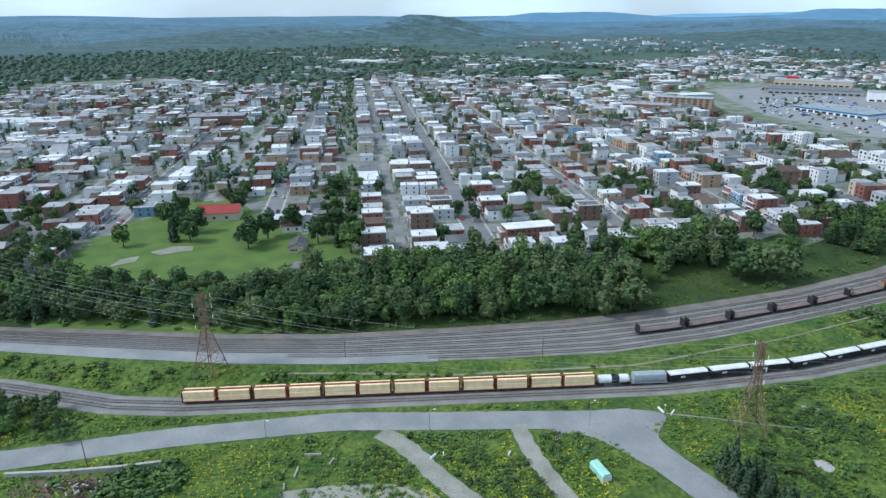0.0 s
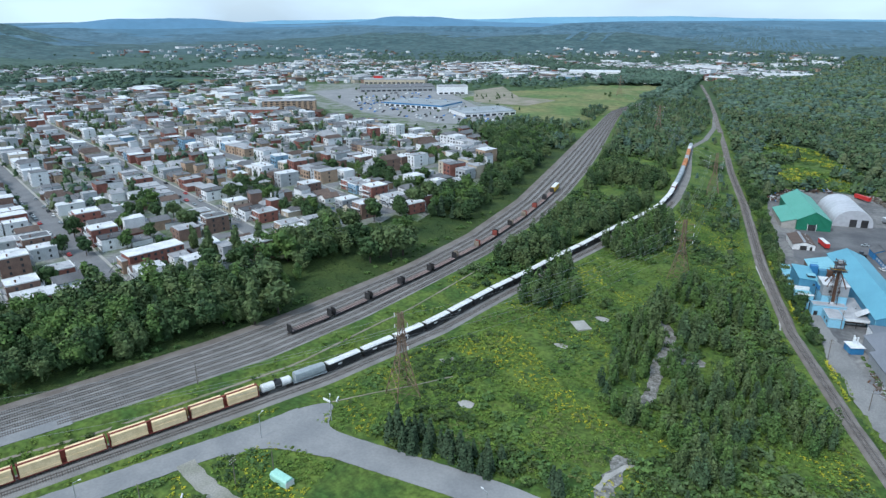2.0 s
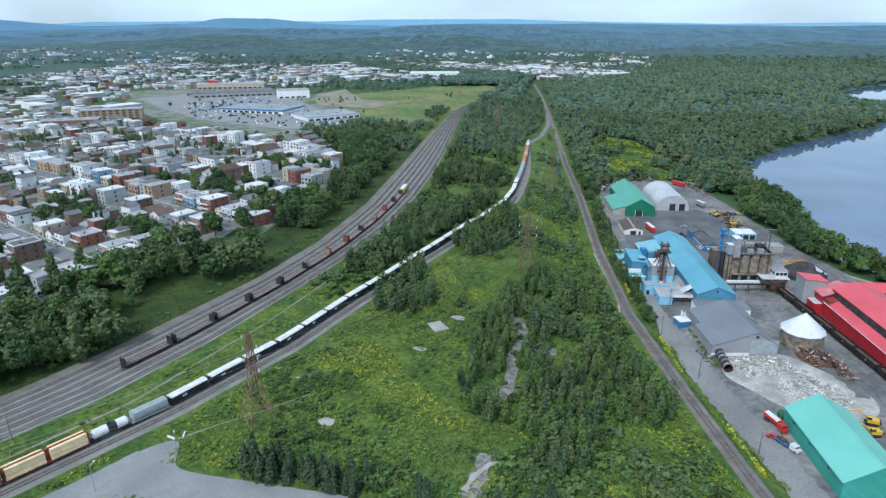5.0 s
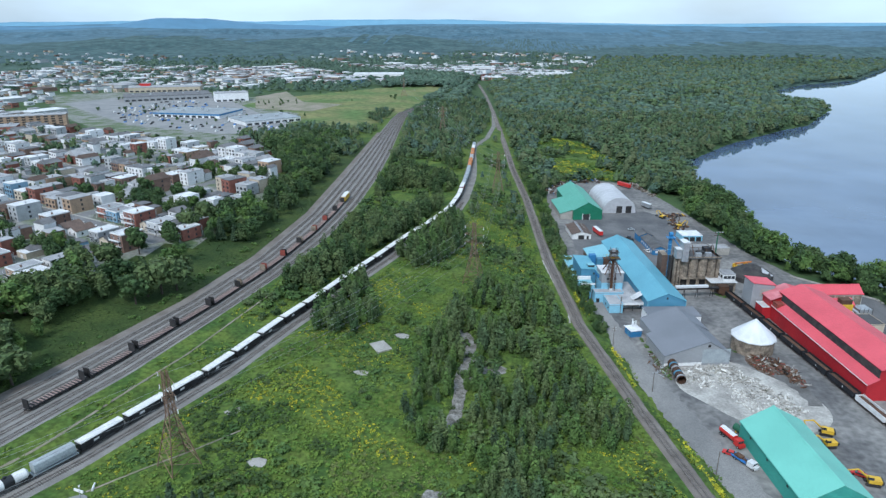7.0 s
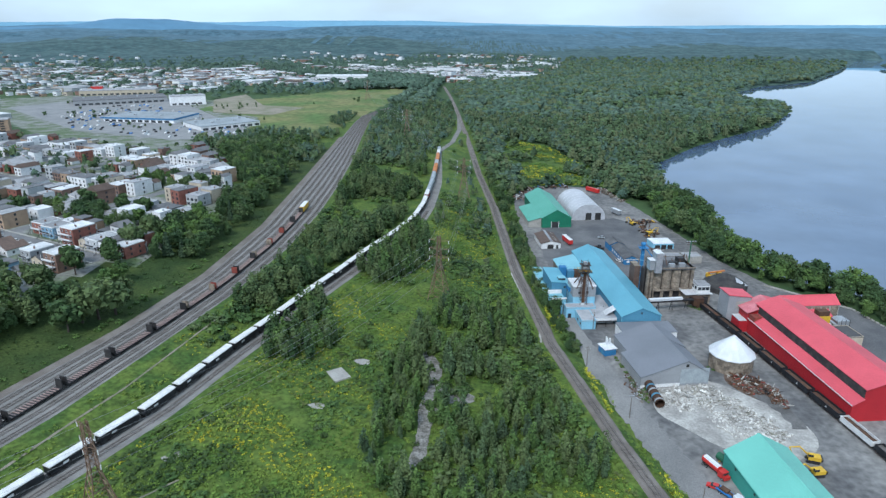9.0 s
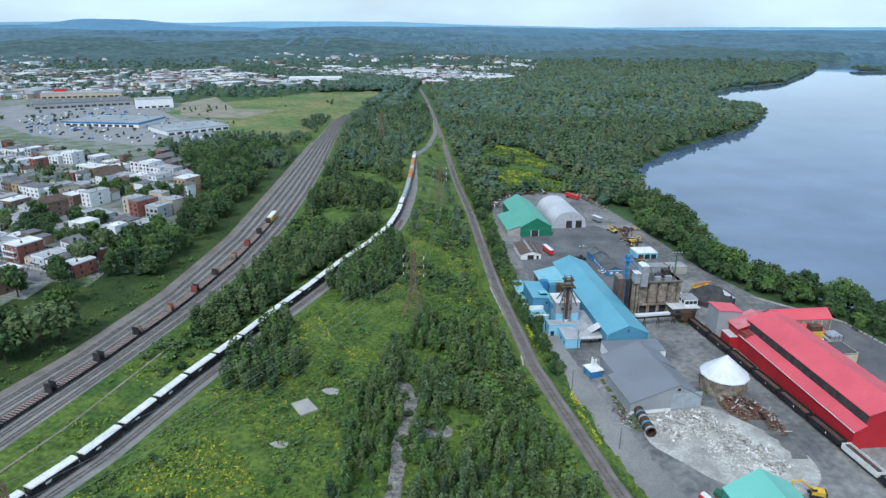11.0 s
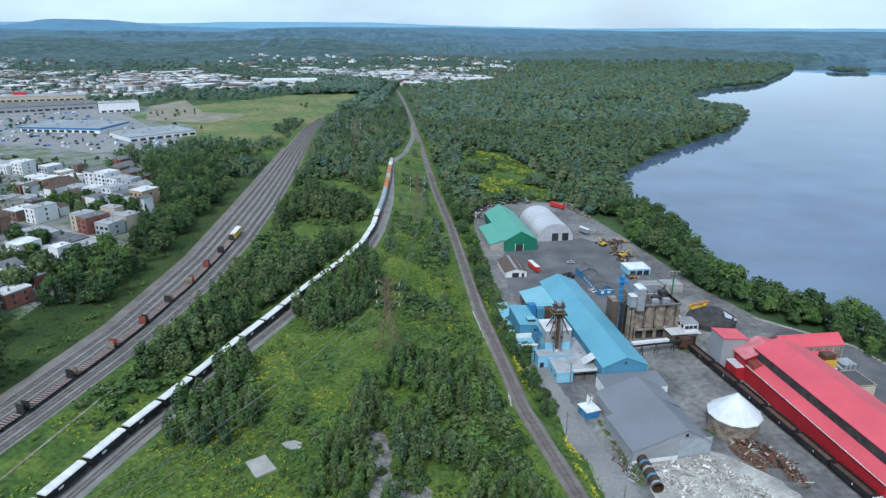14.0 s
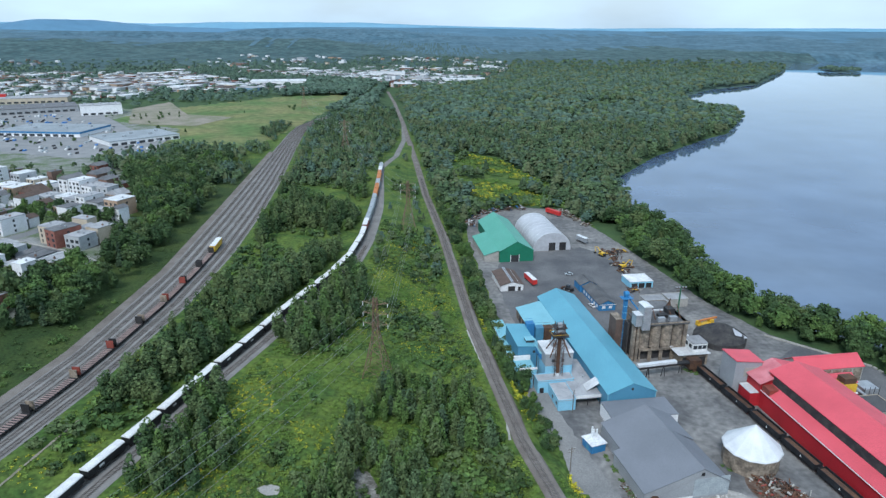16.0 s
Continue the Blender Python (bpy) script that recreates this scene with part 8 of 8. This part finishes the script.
pts = sow(-330, -140, -40, 460, 2.6, lambda x, y: (x > yard_l(y) - 40) & (x < yard_l(y) - 4) & (y > 20) & (wavy(x, y, 0.17) > -0.3), 92)
woods("weeds", "rough green grass tufts on the railway bank", pts, tall(pts, 0.4, 1.1, 93), WEED, "weed_dull", 1.5, category="weeds")
pts = sow(52, 66, 200, 262, 2.0, lambda x, y: inside(x, y, [(56, 228), (59, 222), (62, 204), (58, 203), (55, 216), (52, 236), (55, 238)]), 94)
woods("bushes", "green weeds along the warehouse wall", pts, tall(pts, 0.7, 1.8, 95), BUSH, "leaf_light", 1.0, category="bushes")
pts = np.array([(x + dx, y + dy) for x, y in ((102.5, 289.6), (99.9, 292.2), (105.7, 288.0), (92.7, 229.0), (90.4, 230.6), (94.7, 229.0)) for dx, dy in ((0, 0), (1.3, 0.4), (-1.0, 0.9), (0.5, -1.2))])
woods("bushes", "green weeds sprouting from the gravel yard", pts, tall(pts, 0.5, 1.3, 96), BUSH, "leaf_light", 1.2, category="bushes")
# dark spruces beside the road
pts = sow(-92, -54, 93.5, 104, 3.6, lambda x, y: (y > 93.5) & (wavy(x, y, 0.2) > -0.5), 57)
pts = np.concatenate([pts, np.array([(-37.5, 96), (-39.5, 98.5), (-18, 97), (-8.5, 99.5), (-2.6, 101), (-4.5, 104)])])
woods("trees", "row of dark spruces beside the road", pts, tall(pts, 6, 10.5, 58), NEAR_C, "leaf_conifer", 1.1)
pts = sow(-95, -45, 94, 116, 3.6, lambda x, y: (y > 95) & (wavy(x, y, 0.13) > -0.1), 157)
for sub, m in zip(split(pts, (2, 1), 158), ("weed_dull", "leaf_light")):
    woods("bushes", "rank shrubs behind the row of spruces", sub, tall(sub, 1.4, 3.6, 159), BUSH, m, 0.95, category="bushes")
# rubble and scrap
p = sow(60, 112, 180, 222, 1.1, lambda x, y: inside(x, y, [(64, 212), (84, 219), (92, 206), (103, 186), (98, 180), (82, 184), (76, 198), (63, 200)]) & (wavy(x, y, 0.3) > -0.4), 61)
STONE = [crown(s, "bush", 3, 0.2, 2) for s in (71, 72, 73)]
woods("rubble", "broken pale concrete rubble on the gravel", p, tall(p, 0.5, 1.5, 62), STONE, "rubble", 1.1, category="rubble")


def heap(name, label, category, spots, n, size, materials, seed):
    """A heap of broken lengths and lumps thrown over one another, one mesh a material."""
    r = random.Random(seed)
    cx_, cy_ = sum(q[0] for q in spots) / len(spots), sum(q[1] for q in spots) / len(spots)
    root = thing(name, pose(cx_, cy_, at(cx_, cy_)), label, category)
    for m, share in materials:
        g = Shape()
        for _ in range(int(n * share)):
            x, y, rise = r.choice(spots)
            x, y = x + r.gauss(0, 1.5) - cx_, y + r.gauss(0, 1.5) - cy_
            L, w, h = r.uniform(0.5, 2.6) * size, r.uniform(0.15, 0.7) * size, r.uniform(0.08, 0.4) * size
            k = Shape().box(-L / 2, L / 2, -w / 2, w / 2, -h / 2, h / 2)
            mm = pose(x, y, 0.2 + r.random() ** 1.5 * rise, r.uniform(-35, 35), r.uniform(-30, 30), r.uniform(0, 360))
            g.add([tuple(mm @ Vector(q)) for q in k.v], k.f)
        tagged(part("piece", g, m, root), "strewn broken pieces", kind="stuff")
    return root


heap("scrap_heap", "long rusty scrap heap beside the round store", "scrap heap", [(97, 226, 1.2), (100, 223, 1.8), (103, 220, 2.0), (105, 216, 1.8), (107, 212, 1.4), (108, 207, 0.9), (101, 214, 0.7), (97, 218, 0.7)], 620, 1.0, (("rusty_iron", 0.55), ("oxide_red", 0.08), ("pole_wood", 0.17), ("concrete", 0.12), ("dark_iron", 0.08)), 81)
heap("rubble_heap", "heap of broken pale concrete slabs on gravel", "rubble heap", [(67, 208, 0.9), (72, 211, 1.2), (78, 213, 1.2), (84, 212, 1.0), (88, 206, 0.8), (93, 200, 0.7), (97, 193, 0.7), (98, 186, 0.5), (80, 204, 0.5), (72, 202, 0.5), (86, 196, 0.4)], 700, 1.15, (("concrete", 0.5), ("rubble", 0.38), ("sand_path", 0.12)), 82)
heap("machine_heap", "rusty machine parts and beams beside the yard", "scrap heap", [(103, 436, 1.2), (108, 432, 1.5), (112, 438, 1.2), (106, 424, 1.0), (104, 414, 1.2), (106, 404, 1.0), (110, 412, 0.8), (103, 376, 0.8)], 260, 1.7, (("rusty_iron", 0.45), ("dark_iron", 0.2), ("pole_wood", 0.2), ("yellow_paint", 0.05), ("concrete", 0.1)), 84)
kerb = Shape()
for i in range(44):
    t = i / 43
    x_, y_ = (148 + 30 * t / 0.5, 322 - 28 * t / 0.5) if t < 0.5 else (178 + 14 * (t - 0.5) / 0.5, 294 - 60 * (t - 0.5) / 0.5)
    kerb.box(-0.9, 0.9, -0.35, 0.35, 0, 0.7, pose(x_, y_, LOT_Z + 0.1, 0, 0, -43 if t < 0.5 else -77))
solid("kerb_stones", kerb, "concrete", "row of pale guard stones along the river road", "guard stones", kind="stuff")
heap("debris_heap", "brown heap of earth and broken wood behind a low wall", "debris heap", [(-186, -66, 1.2), (-182, -60, 1.6), (-178, -55, 1.2), (-176, -62, 1.0), (-180, -70, 1.0)], 420, 0.8, (("rusty_iron", 0.4), ("pole_wood", 0.45), ("concrete", 0.15)), 86)
patch("bare_patch", [(-196, -76), (-189, -64), (-181, -49), (-172, -50), (-172, -66), (-184, -80)], "rust_earth", "brown bare earth under a debris heap", "earth", 0.14, 2.5, 2)
wall_run = [(-198.7, -78.3), (-190, -62), (-184, -49), (-179.5, -37.3)]
for (ax, ay), (bx, by) in zip(wall_run, wall_run[1:]):
    L_ = math.hypot(bx - ax, by - ay)
    solid("retaining_wall", Shape().box(-0.35, 0.35, 0, L_ - 0.1, -0.4, 1.5).box(-0.45, 0.45, 0, L_ - 0.1, 1.5, 1.7), "concrete", "low weathered concrete wall beside the road", "wall", "low walls beside the road", m=pose(ax, ay, at(ax, ay), 0, 0, math.degrees(math.atan2(-(bx - ax), by - ay))))
heap("plank_heap", "grey planks and scrap strewn behind the grey warehouse", "scrap heap", [(57.5, 222, 0.4), (57, 217, 0.5), (56.5, 212, 0.5), (58, 207, 0.4)], 150, 0.9, (("pole_wood", 0.5), ("galvanized", 0.3), ("rusty_iron", 0.2)), 83)
heap("junk_heap", "mixed scrap, wrecks and pale sheets behind the green warehouse", "scrap heap", [(23, 503, 1.6), (27, 513, 2.0), (34, 524, 2.4), (44, 530, 2.2), (54, 534, 2.2), (64, 536, 2.0), (25, 494, 1.2), (40, 522, 1.4)], 520, 1.6, (("rusty_iron", 0.38), ("dark_iron", 0.16), ("trim_white", 0.07), ("bright_blue", 0.06), ("galvanized", 0.13), ("pole_wood", 0.2)), 87)
heap("timber_heap", "heap of sand-coloured timber and rubble beside the dome", "timber heap", [(92, 529, 1.6), (97, 524, 1.8), (98, 515, 1.6), (101, 506, 1.2), (104, 494, 1.0)], 260, 1.6, (("pole_wood", 0.35), ("sand_path", 0.3), ("rusty_iron", 0.2), ("concrete", 0.15)), 88)


# ---- vehicles ----
def wheel(parent, x, y, r=0.45, w=0.3):
    t = part("wheel", Shape().rod((x - w / 2, y, r), (x + w / 2, y, r), r, 12), "tyre_rubber", parent)
    part("rim", Shape().rod((x - w / 2 - 0.02, y, r), (x + w / 2 + 0.02, y, r), r * 0.5, 8), "galvanized", t)


def car(material, label, kind_="car"):
    c = thing("car", Matrix(), label, "car", "parked cars")
    part("body", Shape().prism([(-2.2, 0.35), (2.2, 0.35), (2.25, 0.75), (1.2, 0.95), (-1.7, 0.98), (-2.2, 0.8)], -0.88, 0.88, pose(0, 0, 0, 0, 0, 90)), material, c)
    cabin = part("cabin", Shape().prism([(-1.65, 0.95), (1.1, 0.95), (0.45, 1.45), (-1.2, 1.45)], -0.78, 0.78, pose(0, 0, 0, 0, 0, 90)), "glass_dark", c)
    part("roof", Shape().box(-0.74, 0.74, -1.15, 0.42, 1.45, 1.5), material, c)
    for x in (-0.82, 0.82):
        for y in (-1.35, 1.35):
            part("wheel", Shape().rod((x - 0.11, y, 0.33), (x + 0.11, y, 0.33), 0.33, 10), "tyre_rubber", c)
    return c


def tank_truck():
    c = thing("tank_truck", Matrix(), "red tank truck with a white-topped tank", "truck")
    part("cab", Shape().box(-1.2, 1.2, -4.6, -2.6, 0.6, 2.7).box(-1.1, 1.1, -5.6, -4.6, 0.6, 1.6), "red_paint", c)
    part("windscreen", Shape().box(-1.0, 1.0, -4.66, -4.6, 1.7, 2.5), "glass_dark", c)
    part("chassis", Shape().box(-0.5, 0.5, -4.6, 4.6, 0.6, 0.9), "dark_iron", c)
    part("tank", Shape().rod((0, -2.2, 2.0), (0, 4.4, 2.0), 1.15, 14), "red_paint", c)
    part("tank_top", Shape().prism([(-0.9, 2.75), (0.9, 2.75), (0.6, 3.2), (-0.6, 3.2)], -2.0, 4.2), "white_metal", c)
    for y in (-4.6, 2.2, 3.5):
        for x in (-1.05, 1.05):
            wheel(c, x, y, 0.5, 0.35)
    return c


def work_truck():
    c = thing("flatbed_truck", Matrix(), "white truck with a blue flatbed", "truck")
    part("cab", Shape().box(-1.1, 1.1, -3.8, -1.6, 0.6, 2.4).box(-1.0, 1.0, -4.8, -3.8, 0.6, 1.5), "white_metal", c)
    part("windscreen", Shape().box(-0.9, 0.9, -3.86, -3.8, 1.6, 2.2), "glass_dark", c)
    part("bed", Shape().box(-1.2, 1.2, -1.4, 4.2, 0.9, 1.2), "blue_paint", c)
    part("rack", Shape().box(-1.2, 1.2, -1.5, -1.35, 1.2, 2.2), "dark_iron", c)
    part("load", Shape().box(-0.8, 0.9, 0.6, 3.2, 1.2, 1.9).box(-0.4, 0.5, -0.8, 0.4, 1.2, 1.6), "rusty_iron", c)
    for y in (-3.8, 2.6):
        for x in (-1.0, 1.0):
            wheel(c, x, y, 0.45, 0.3)
    return c


def excavator(long_boom=True):
    c = thing("excavator", Matrix(), "yellow crawler excavator with a folded boom", "excavator", "excavators in the yard")
    for x in (-1.1, 1.1):
        part("track", Shape().prism([(-2.0, 0.25), (-1.6, 0), (1.6, 0), (2.0, 0.25), (2.0, 0.7), (1.6, 0.95), (-1.6, 0.95), (-2.0, 0.7)], x - 0.3, x + 0.3, pose(0, 0, 0, 0, 0, 90)), "dark_iron", c)
    part("house", Shape().box(-1.3, 1.3, -2.2, 1.4, 1.1, 2.3), "yellow_paint", c)
    part("counterweight", Shape().box(-1.3, 1.3, -2.7, -2.1, 1.15, 2.1), "dark_iron", c)
    part("cab", Shape().box(-1.3, -0.3, 0.2, 1.6, 2.3, 3.2), "glass_dark", c)
    part("cab_roof", Shape().box(-1.34, -0.26, 0.15, 1.65, 3.2, 3.3), "yellow_paint", c)
    part("boom", Shape().rod((0.3, 1.2, 1.9), (0.3, 4.2, 4.4), 0.3, 6, 0.26).rod((0.3, 4.2, 4.4), (0.3, 7.0, 3.6), 0.26, 6, 0.2), "yellow_paint", c)
    part("stick", Shape().rod((0.3, 7.0, 3.7), (0.3, 5.8, 0.9), 0.2, 6), "yellow_paint", c)
    part("bucket", Shape().prism([(5.2, 0.1), (6.2, 0.0), (6.4, 0.9), (5.5, 1.1)], -0.3, 0.9, pose(0, 0, 0, 0, 0, 90) @ pose(0, 0, 0, 0, 0, 0)), "dark_iron", c)
    return c


def trailer(material, top, label, L=12.0):
    c = thing("trailer", Matrix(), label, "trailer")
    part("body", Shape().box(-1.25, 1.25, -L / 2, L / 2, 1.1, 3.8), material, c)
    part("roof", Shape().box(-1.27, 1.27, -L / 2, L / 2, 3.8, 3.9), top, c)
    part("door", Shape().box(-1.2, 1.2, -L / 2 - 0.05, -L / 2, 1.2, 3.7), material, c)
    for y in (L / 2 - 1.2, L / 2 - 2.4):
        for x in (-1.05, 1.05):
            wheel(c, x, y, 0.5, 0.35)
    part("landing_leg", Shape().box(-0.8, -0.6, -L / 2 + 2, -L / 2 + 2.2, 0, 1.1), "dark_iron", c)
    part("landing_leg", Shape().box(0.6, 0.8, -L / 2 + 2, -L / 2 + 2.2, 0, 1.1), "dark_iron", c)
    return c


LZ = LOT_Z + 0.14
tank_truck().matrix_world = pose(70.5, 165.5, LZ, 0, 0, 25)
work_truck().matrix_world = pose(71.2, 153.5, LZ, 0, 0, 35)
ex = excavator()
ex.matrix_world = pose(103.5, 172.5, LZ, 0, 0, 75)
for x, y, a in ((101.5, 165.5, 100), (106.5, 147.5, 80)):
    copy_thing(ex, pose(x, y, LZ, 0, 0, a))
for x, y, a in ((52.6, 161.3, 20), (56.7, 139.4, -70)):
    copy_thing(ex, spot(x, y, 0.14, a))
trailer("red_paint", "car_white", "red box trailer with a white roof").matrix_world = spot(-2.4, 125.2, 0.2, 8)
trailer("red_paint", "red_paint", "dull red semi-trailer parked behind the dome", 14).matrix_world = pose(86, 520, LZ, 0, 0, 35)
trailer("galvanized", "white_metal", "grey dump trailer parked in the yard", 9).matrix_world = spot(49.6, 188, 0.2, 20)
ct = thing("mobile_crane", spot(64.0, 62.4, 0.2, -75), "yellow mobile crane with its boom lowered", "crane")
part("chassis", Shape().box(-1.3, 1.3, -4.5, 4.5, 0.7, 1.3), "yellow_paint", ct)
part("cab", Shape().box(-1.2, 0.2, -4.6, -2.8, 1.3, 2.8), "yellow_paint", ct)
part("boom", Shape().box(-0.4, 0.4, -4.0, 7.0, 2.6, 3.3), "orange_paint", ct)
part("counterweight", Shape().box(-1.2, 1.2, 2.4, 4.4, 1.3, 2.5), "yellow_paint", ct)
for y in (-3.4, -2.0, 2.2, 3.6):
    for x in (-1.1, 1.1):
        wheel(ct, x, y, 0.55, 0.4)
ld = thing("wheel_loader", spot(14.3, 111.6, 0.2, 30), "dark wheel loader standing in the yard", "loader")
part("body", Shape().box(-1.1, 1.1, -3, 1.0, 0.8, 2.0), "dark_iron", ld)
part("cab", Shape().box(-0.8, 0.8, -0.8, 0.8, 2.0, 3.2), "glass_dark", ld)
part("bucket", Shape().prism([(-1.4, 0.1), (1.4, 0.1), (1.4, 1.2), (-1.4, 1.2)], 2.8, 3.8), "rusty_iron", ld)
part("arm", Shape().rod((-0.6, 0.6, 1.6), (-0.6, 3.0, 0.8), 0.14).rod((0.6, 0.6, 1.6), (0.6, 3.0, 0.8), 0.14), "dark_iron", ld)
for y in (-2.0, 1.4):
    for x in (-1.2, 1.2):
        wheel(ld, x, y, 0.8, 0.5)
gt = thing("storage_tank", pose(75.2, 169.0, LZ, 0, 0, 30), "green horizontal storage tank on saddles", "tank")
part("tank", Shape().rod((0, -3, 1.6), (0, 3, 1.6), 1.3, 14), "green_paint", gt)
for y in (-1.8, 1.6):
    part("saddle", Shape().box(-1.0, 1.0, y, y + 0.3, 0, 0.9), "yellow_paint", gt)
kiln = thing("steel_tube", pose(61.8, 207, LZ, 0, 0, 4), "rusty steel tube with blue bands lying on gravel", "tube")
kt = Shape()
n_ = 18
for y in (-7.0, 7.0):
    for r in (1.75, 1.62):
        kt.v += [(r * math.cos(6.283 * i / n_), y, 1.8 + r * math.sin(6.283 * i / n_)) for i in range(n_)]
for i in range(n_):
    j = (i + 1) % n_
    kt.f += [(i, j, 2 * n_ + j, 2 * n_ + i), (n_ + i, 3 * n_ + i, 3 * n_ + j, n_ + j), (i, n_ + i, n_ + j, j), (2 * n_ + i, 2 * n_ + j, 3 * n_ + j, 3 * n_ + i)]
part("shell", kt, "rusty_iron", kiln)
for y, m in ((-6.4, "galvanized"), (-3.0, "blue_wall"), (0.5, "galvanized"), (3.4, "blue_wall")):
    g = Shape()
    for i in range(n_):
        a, b = 6.283 * i / n_, 6.283 * (i + 1) / n_
        g.add([(1.8 * math.cos(t), yy, 1.8 + 1.8 * math.sin(t)) for t, yy in ((a, y), (b, y), (b, y + 1.0), (a, y + 1.0))], [(0, 1, 2, 3)])
    part("band", g, m, kiln)
tb = thing("container", pose(-109, 66.5, at(-109, 66.5) + 0.1, 0, 0, 78), "pale mint green container with a rounded top", "container")
part("body", Shape().prism([(-1.4, 0), (1.4, 0), (1.5, 2.0), (1.0, 2.6), (-1.0, 2.6), (-1.5, 2.0)], -3.4, 3.4), "mint_paint", tb)
part("end_frame", Shape().box(-1.5, 1.5, -3.5, -3.4, 0, 2.0), "white_metal", tb)
for i, (x, y, a, L) in enumerate(((-156, -7, 55, 4.5), (-161, 0, -30, 5.0), (-155, 3.5, 40, 3.0), (-152, -12, 70, 2.5), (-141, 30, 20, 2.5), (-140, 33, 60, 2.0), (-118, 108, 20, 3.0), (-121, 106, 75, 3.4), (-130, 50, 35, 2.0))):
    solid("concrete_block", Shape().prism([(-0.28, 0), (0.28, 0), (0.16, 0.6), (-0.16, 0.6)], -L / 2, L / 2), "trim_white" if i > 3 else "concrete", "pale concrete barrier block lying in weeds", "barrier", "concrete barriers", m=pose(x, y, at(x, y) + 0.05, 0, 0, a))
cars = [car(m, "%s car parked at the kerb" % w) for m, w in (("car_white", "white"), ("car_black", "black"), ("hopper_grey", "silver grey"), ("red_paint", "red"), ("blue_paint", "dark blue"))]
fresh = list(range(5))
n_car = 0
for v in STREETS:
    for side in (-1, 1):
        for u in np.arange(190, 520, 6.5):
            x, y = xy(u, v + side * (WIDTHS.get(v, 9.0) / 2 - 1.2))
            if v == -28 or rng.random() > 0.42 or not town_mask(np.array([x]), np.array([y]))[0] or cross_gap(u, v) < 9 or math.hypot(x, y) > 480 or n_car > 80:
                continue
            k = rng.choices(range(5), [0.34, 0.26, 0.24, 0.08, 0.08])[0]
            m = pose(x, y, at(x, y) + 0.12, 0, 0, STREET_A - 90 + (180 if rng.random() < 0.5 else 0))
            if k in fresh:
                cars[k].matrix_world = m
                fresh.remove(k)
            else:
                copy_thing(cars[k], m)
            n_car += 1
for k in fresh:
    cars[k].matrix_world = spot(20 + k, 90, 0.2)
copy_thing(cars[0], spot(19.4, 90.2, 0.2, 10))
copy_thing(cars[2], spot(22.2, 133.4, 0.2, 80))
copy_thing(cars[3], pose(104.5, 151.5, LZ, 0, 0, 60))
copy_thing(cars[3], pose(68.0, 157.5, LZ, 0, 0, 60))
# far cars on the parking ground
rs = np.random.RandomState(12)
for m in ("car_white", "car_black", "hopper_grey", "blue_paint"):
    px, py_ = [], []
    for _ in range(110):
        px.append(rs.uniform(-560, -270)), py_.append(rs.uniform(650, 960))
    px, py_ = np.array(px), np.array(py_)
    k = inside(px, py_, [(-270, 670), (-330, 650), (-470, 705), (-560, 790), (-600, 900), (-520, 960), (-370, 830), (-300, 770)]) & ~(inside(px, py_, [(-352, 690), (-458, 775), (-480, 790), (-373, 790)]))
    v, f = [], []
    for x, y in zip(np.round(px[k] / 3) * 3, np.round(py_[k] / 7) * 7):
        z = at(x, y) + 0.3
        b = len(v)
        v += [(x + dx, y + dy, z + dz) for dz, s in ((0, 1), (1.4, 0.8)) for dx, dy in ((-0.9 * s, -2.2 * s), (0.9 * s, -2.2 * s), (0.9 * s, 2.2 * s), (-0.9 * s, 2.2 * s))]
        f += [[b + i for i in q] for q in ([4, 5, 6, 7], [0, 1, 5, 4], [1, 2, 6, 5], [2, 3, 7, 6], [3, 0, 4, 7])]
    tagged(new("far_cars", sheet("far_cars", np.array(v), np.array(f), m)), "distant parked cars on the parking ground", "cars", kind="stuff")
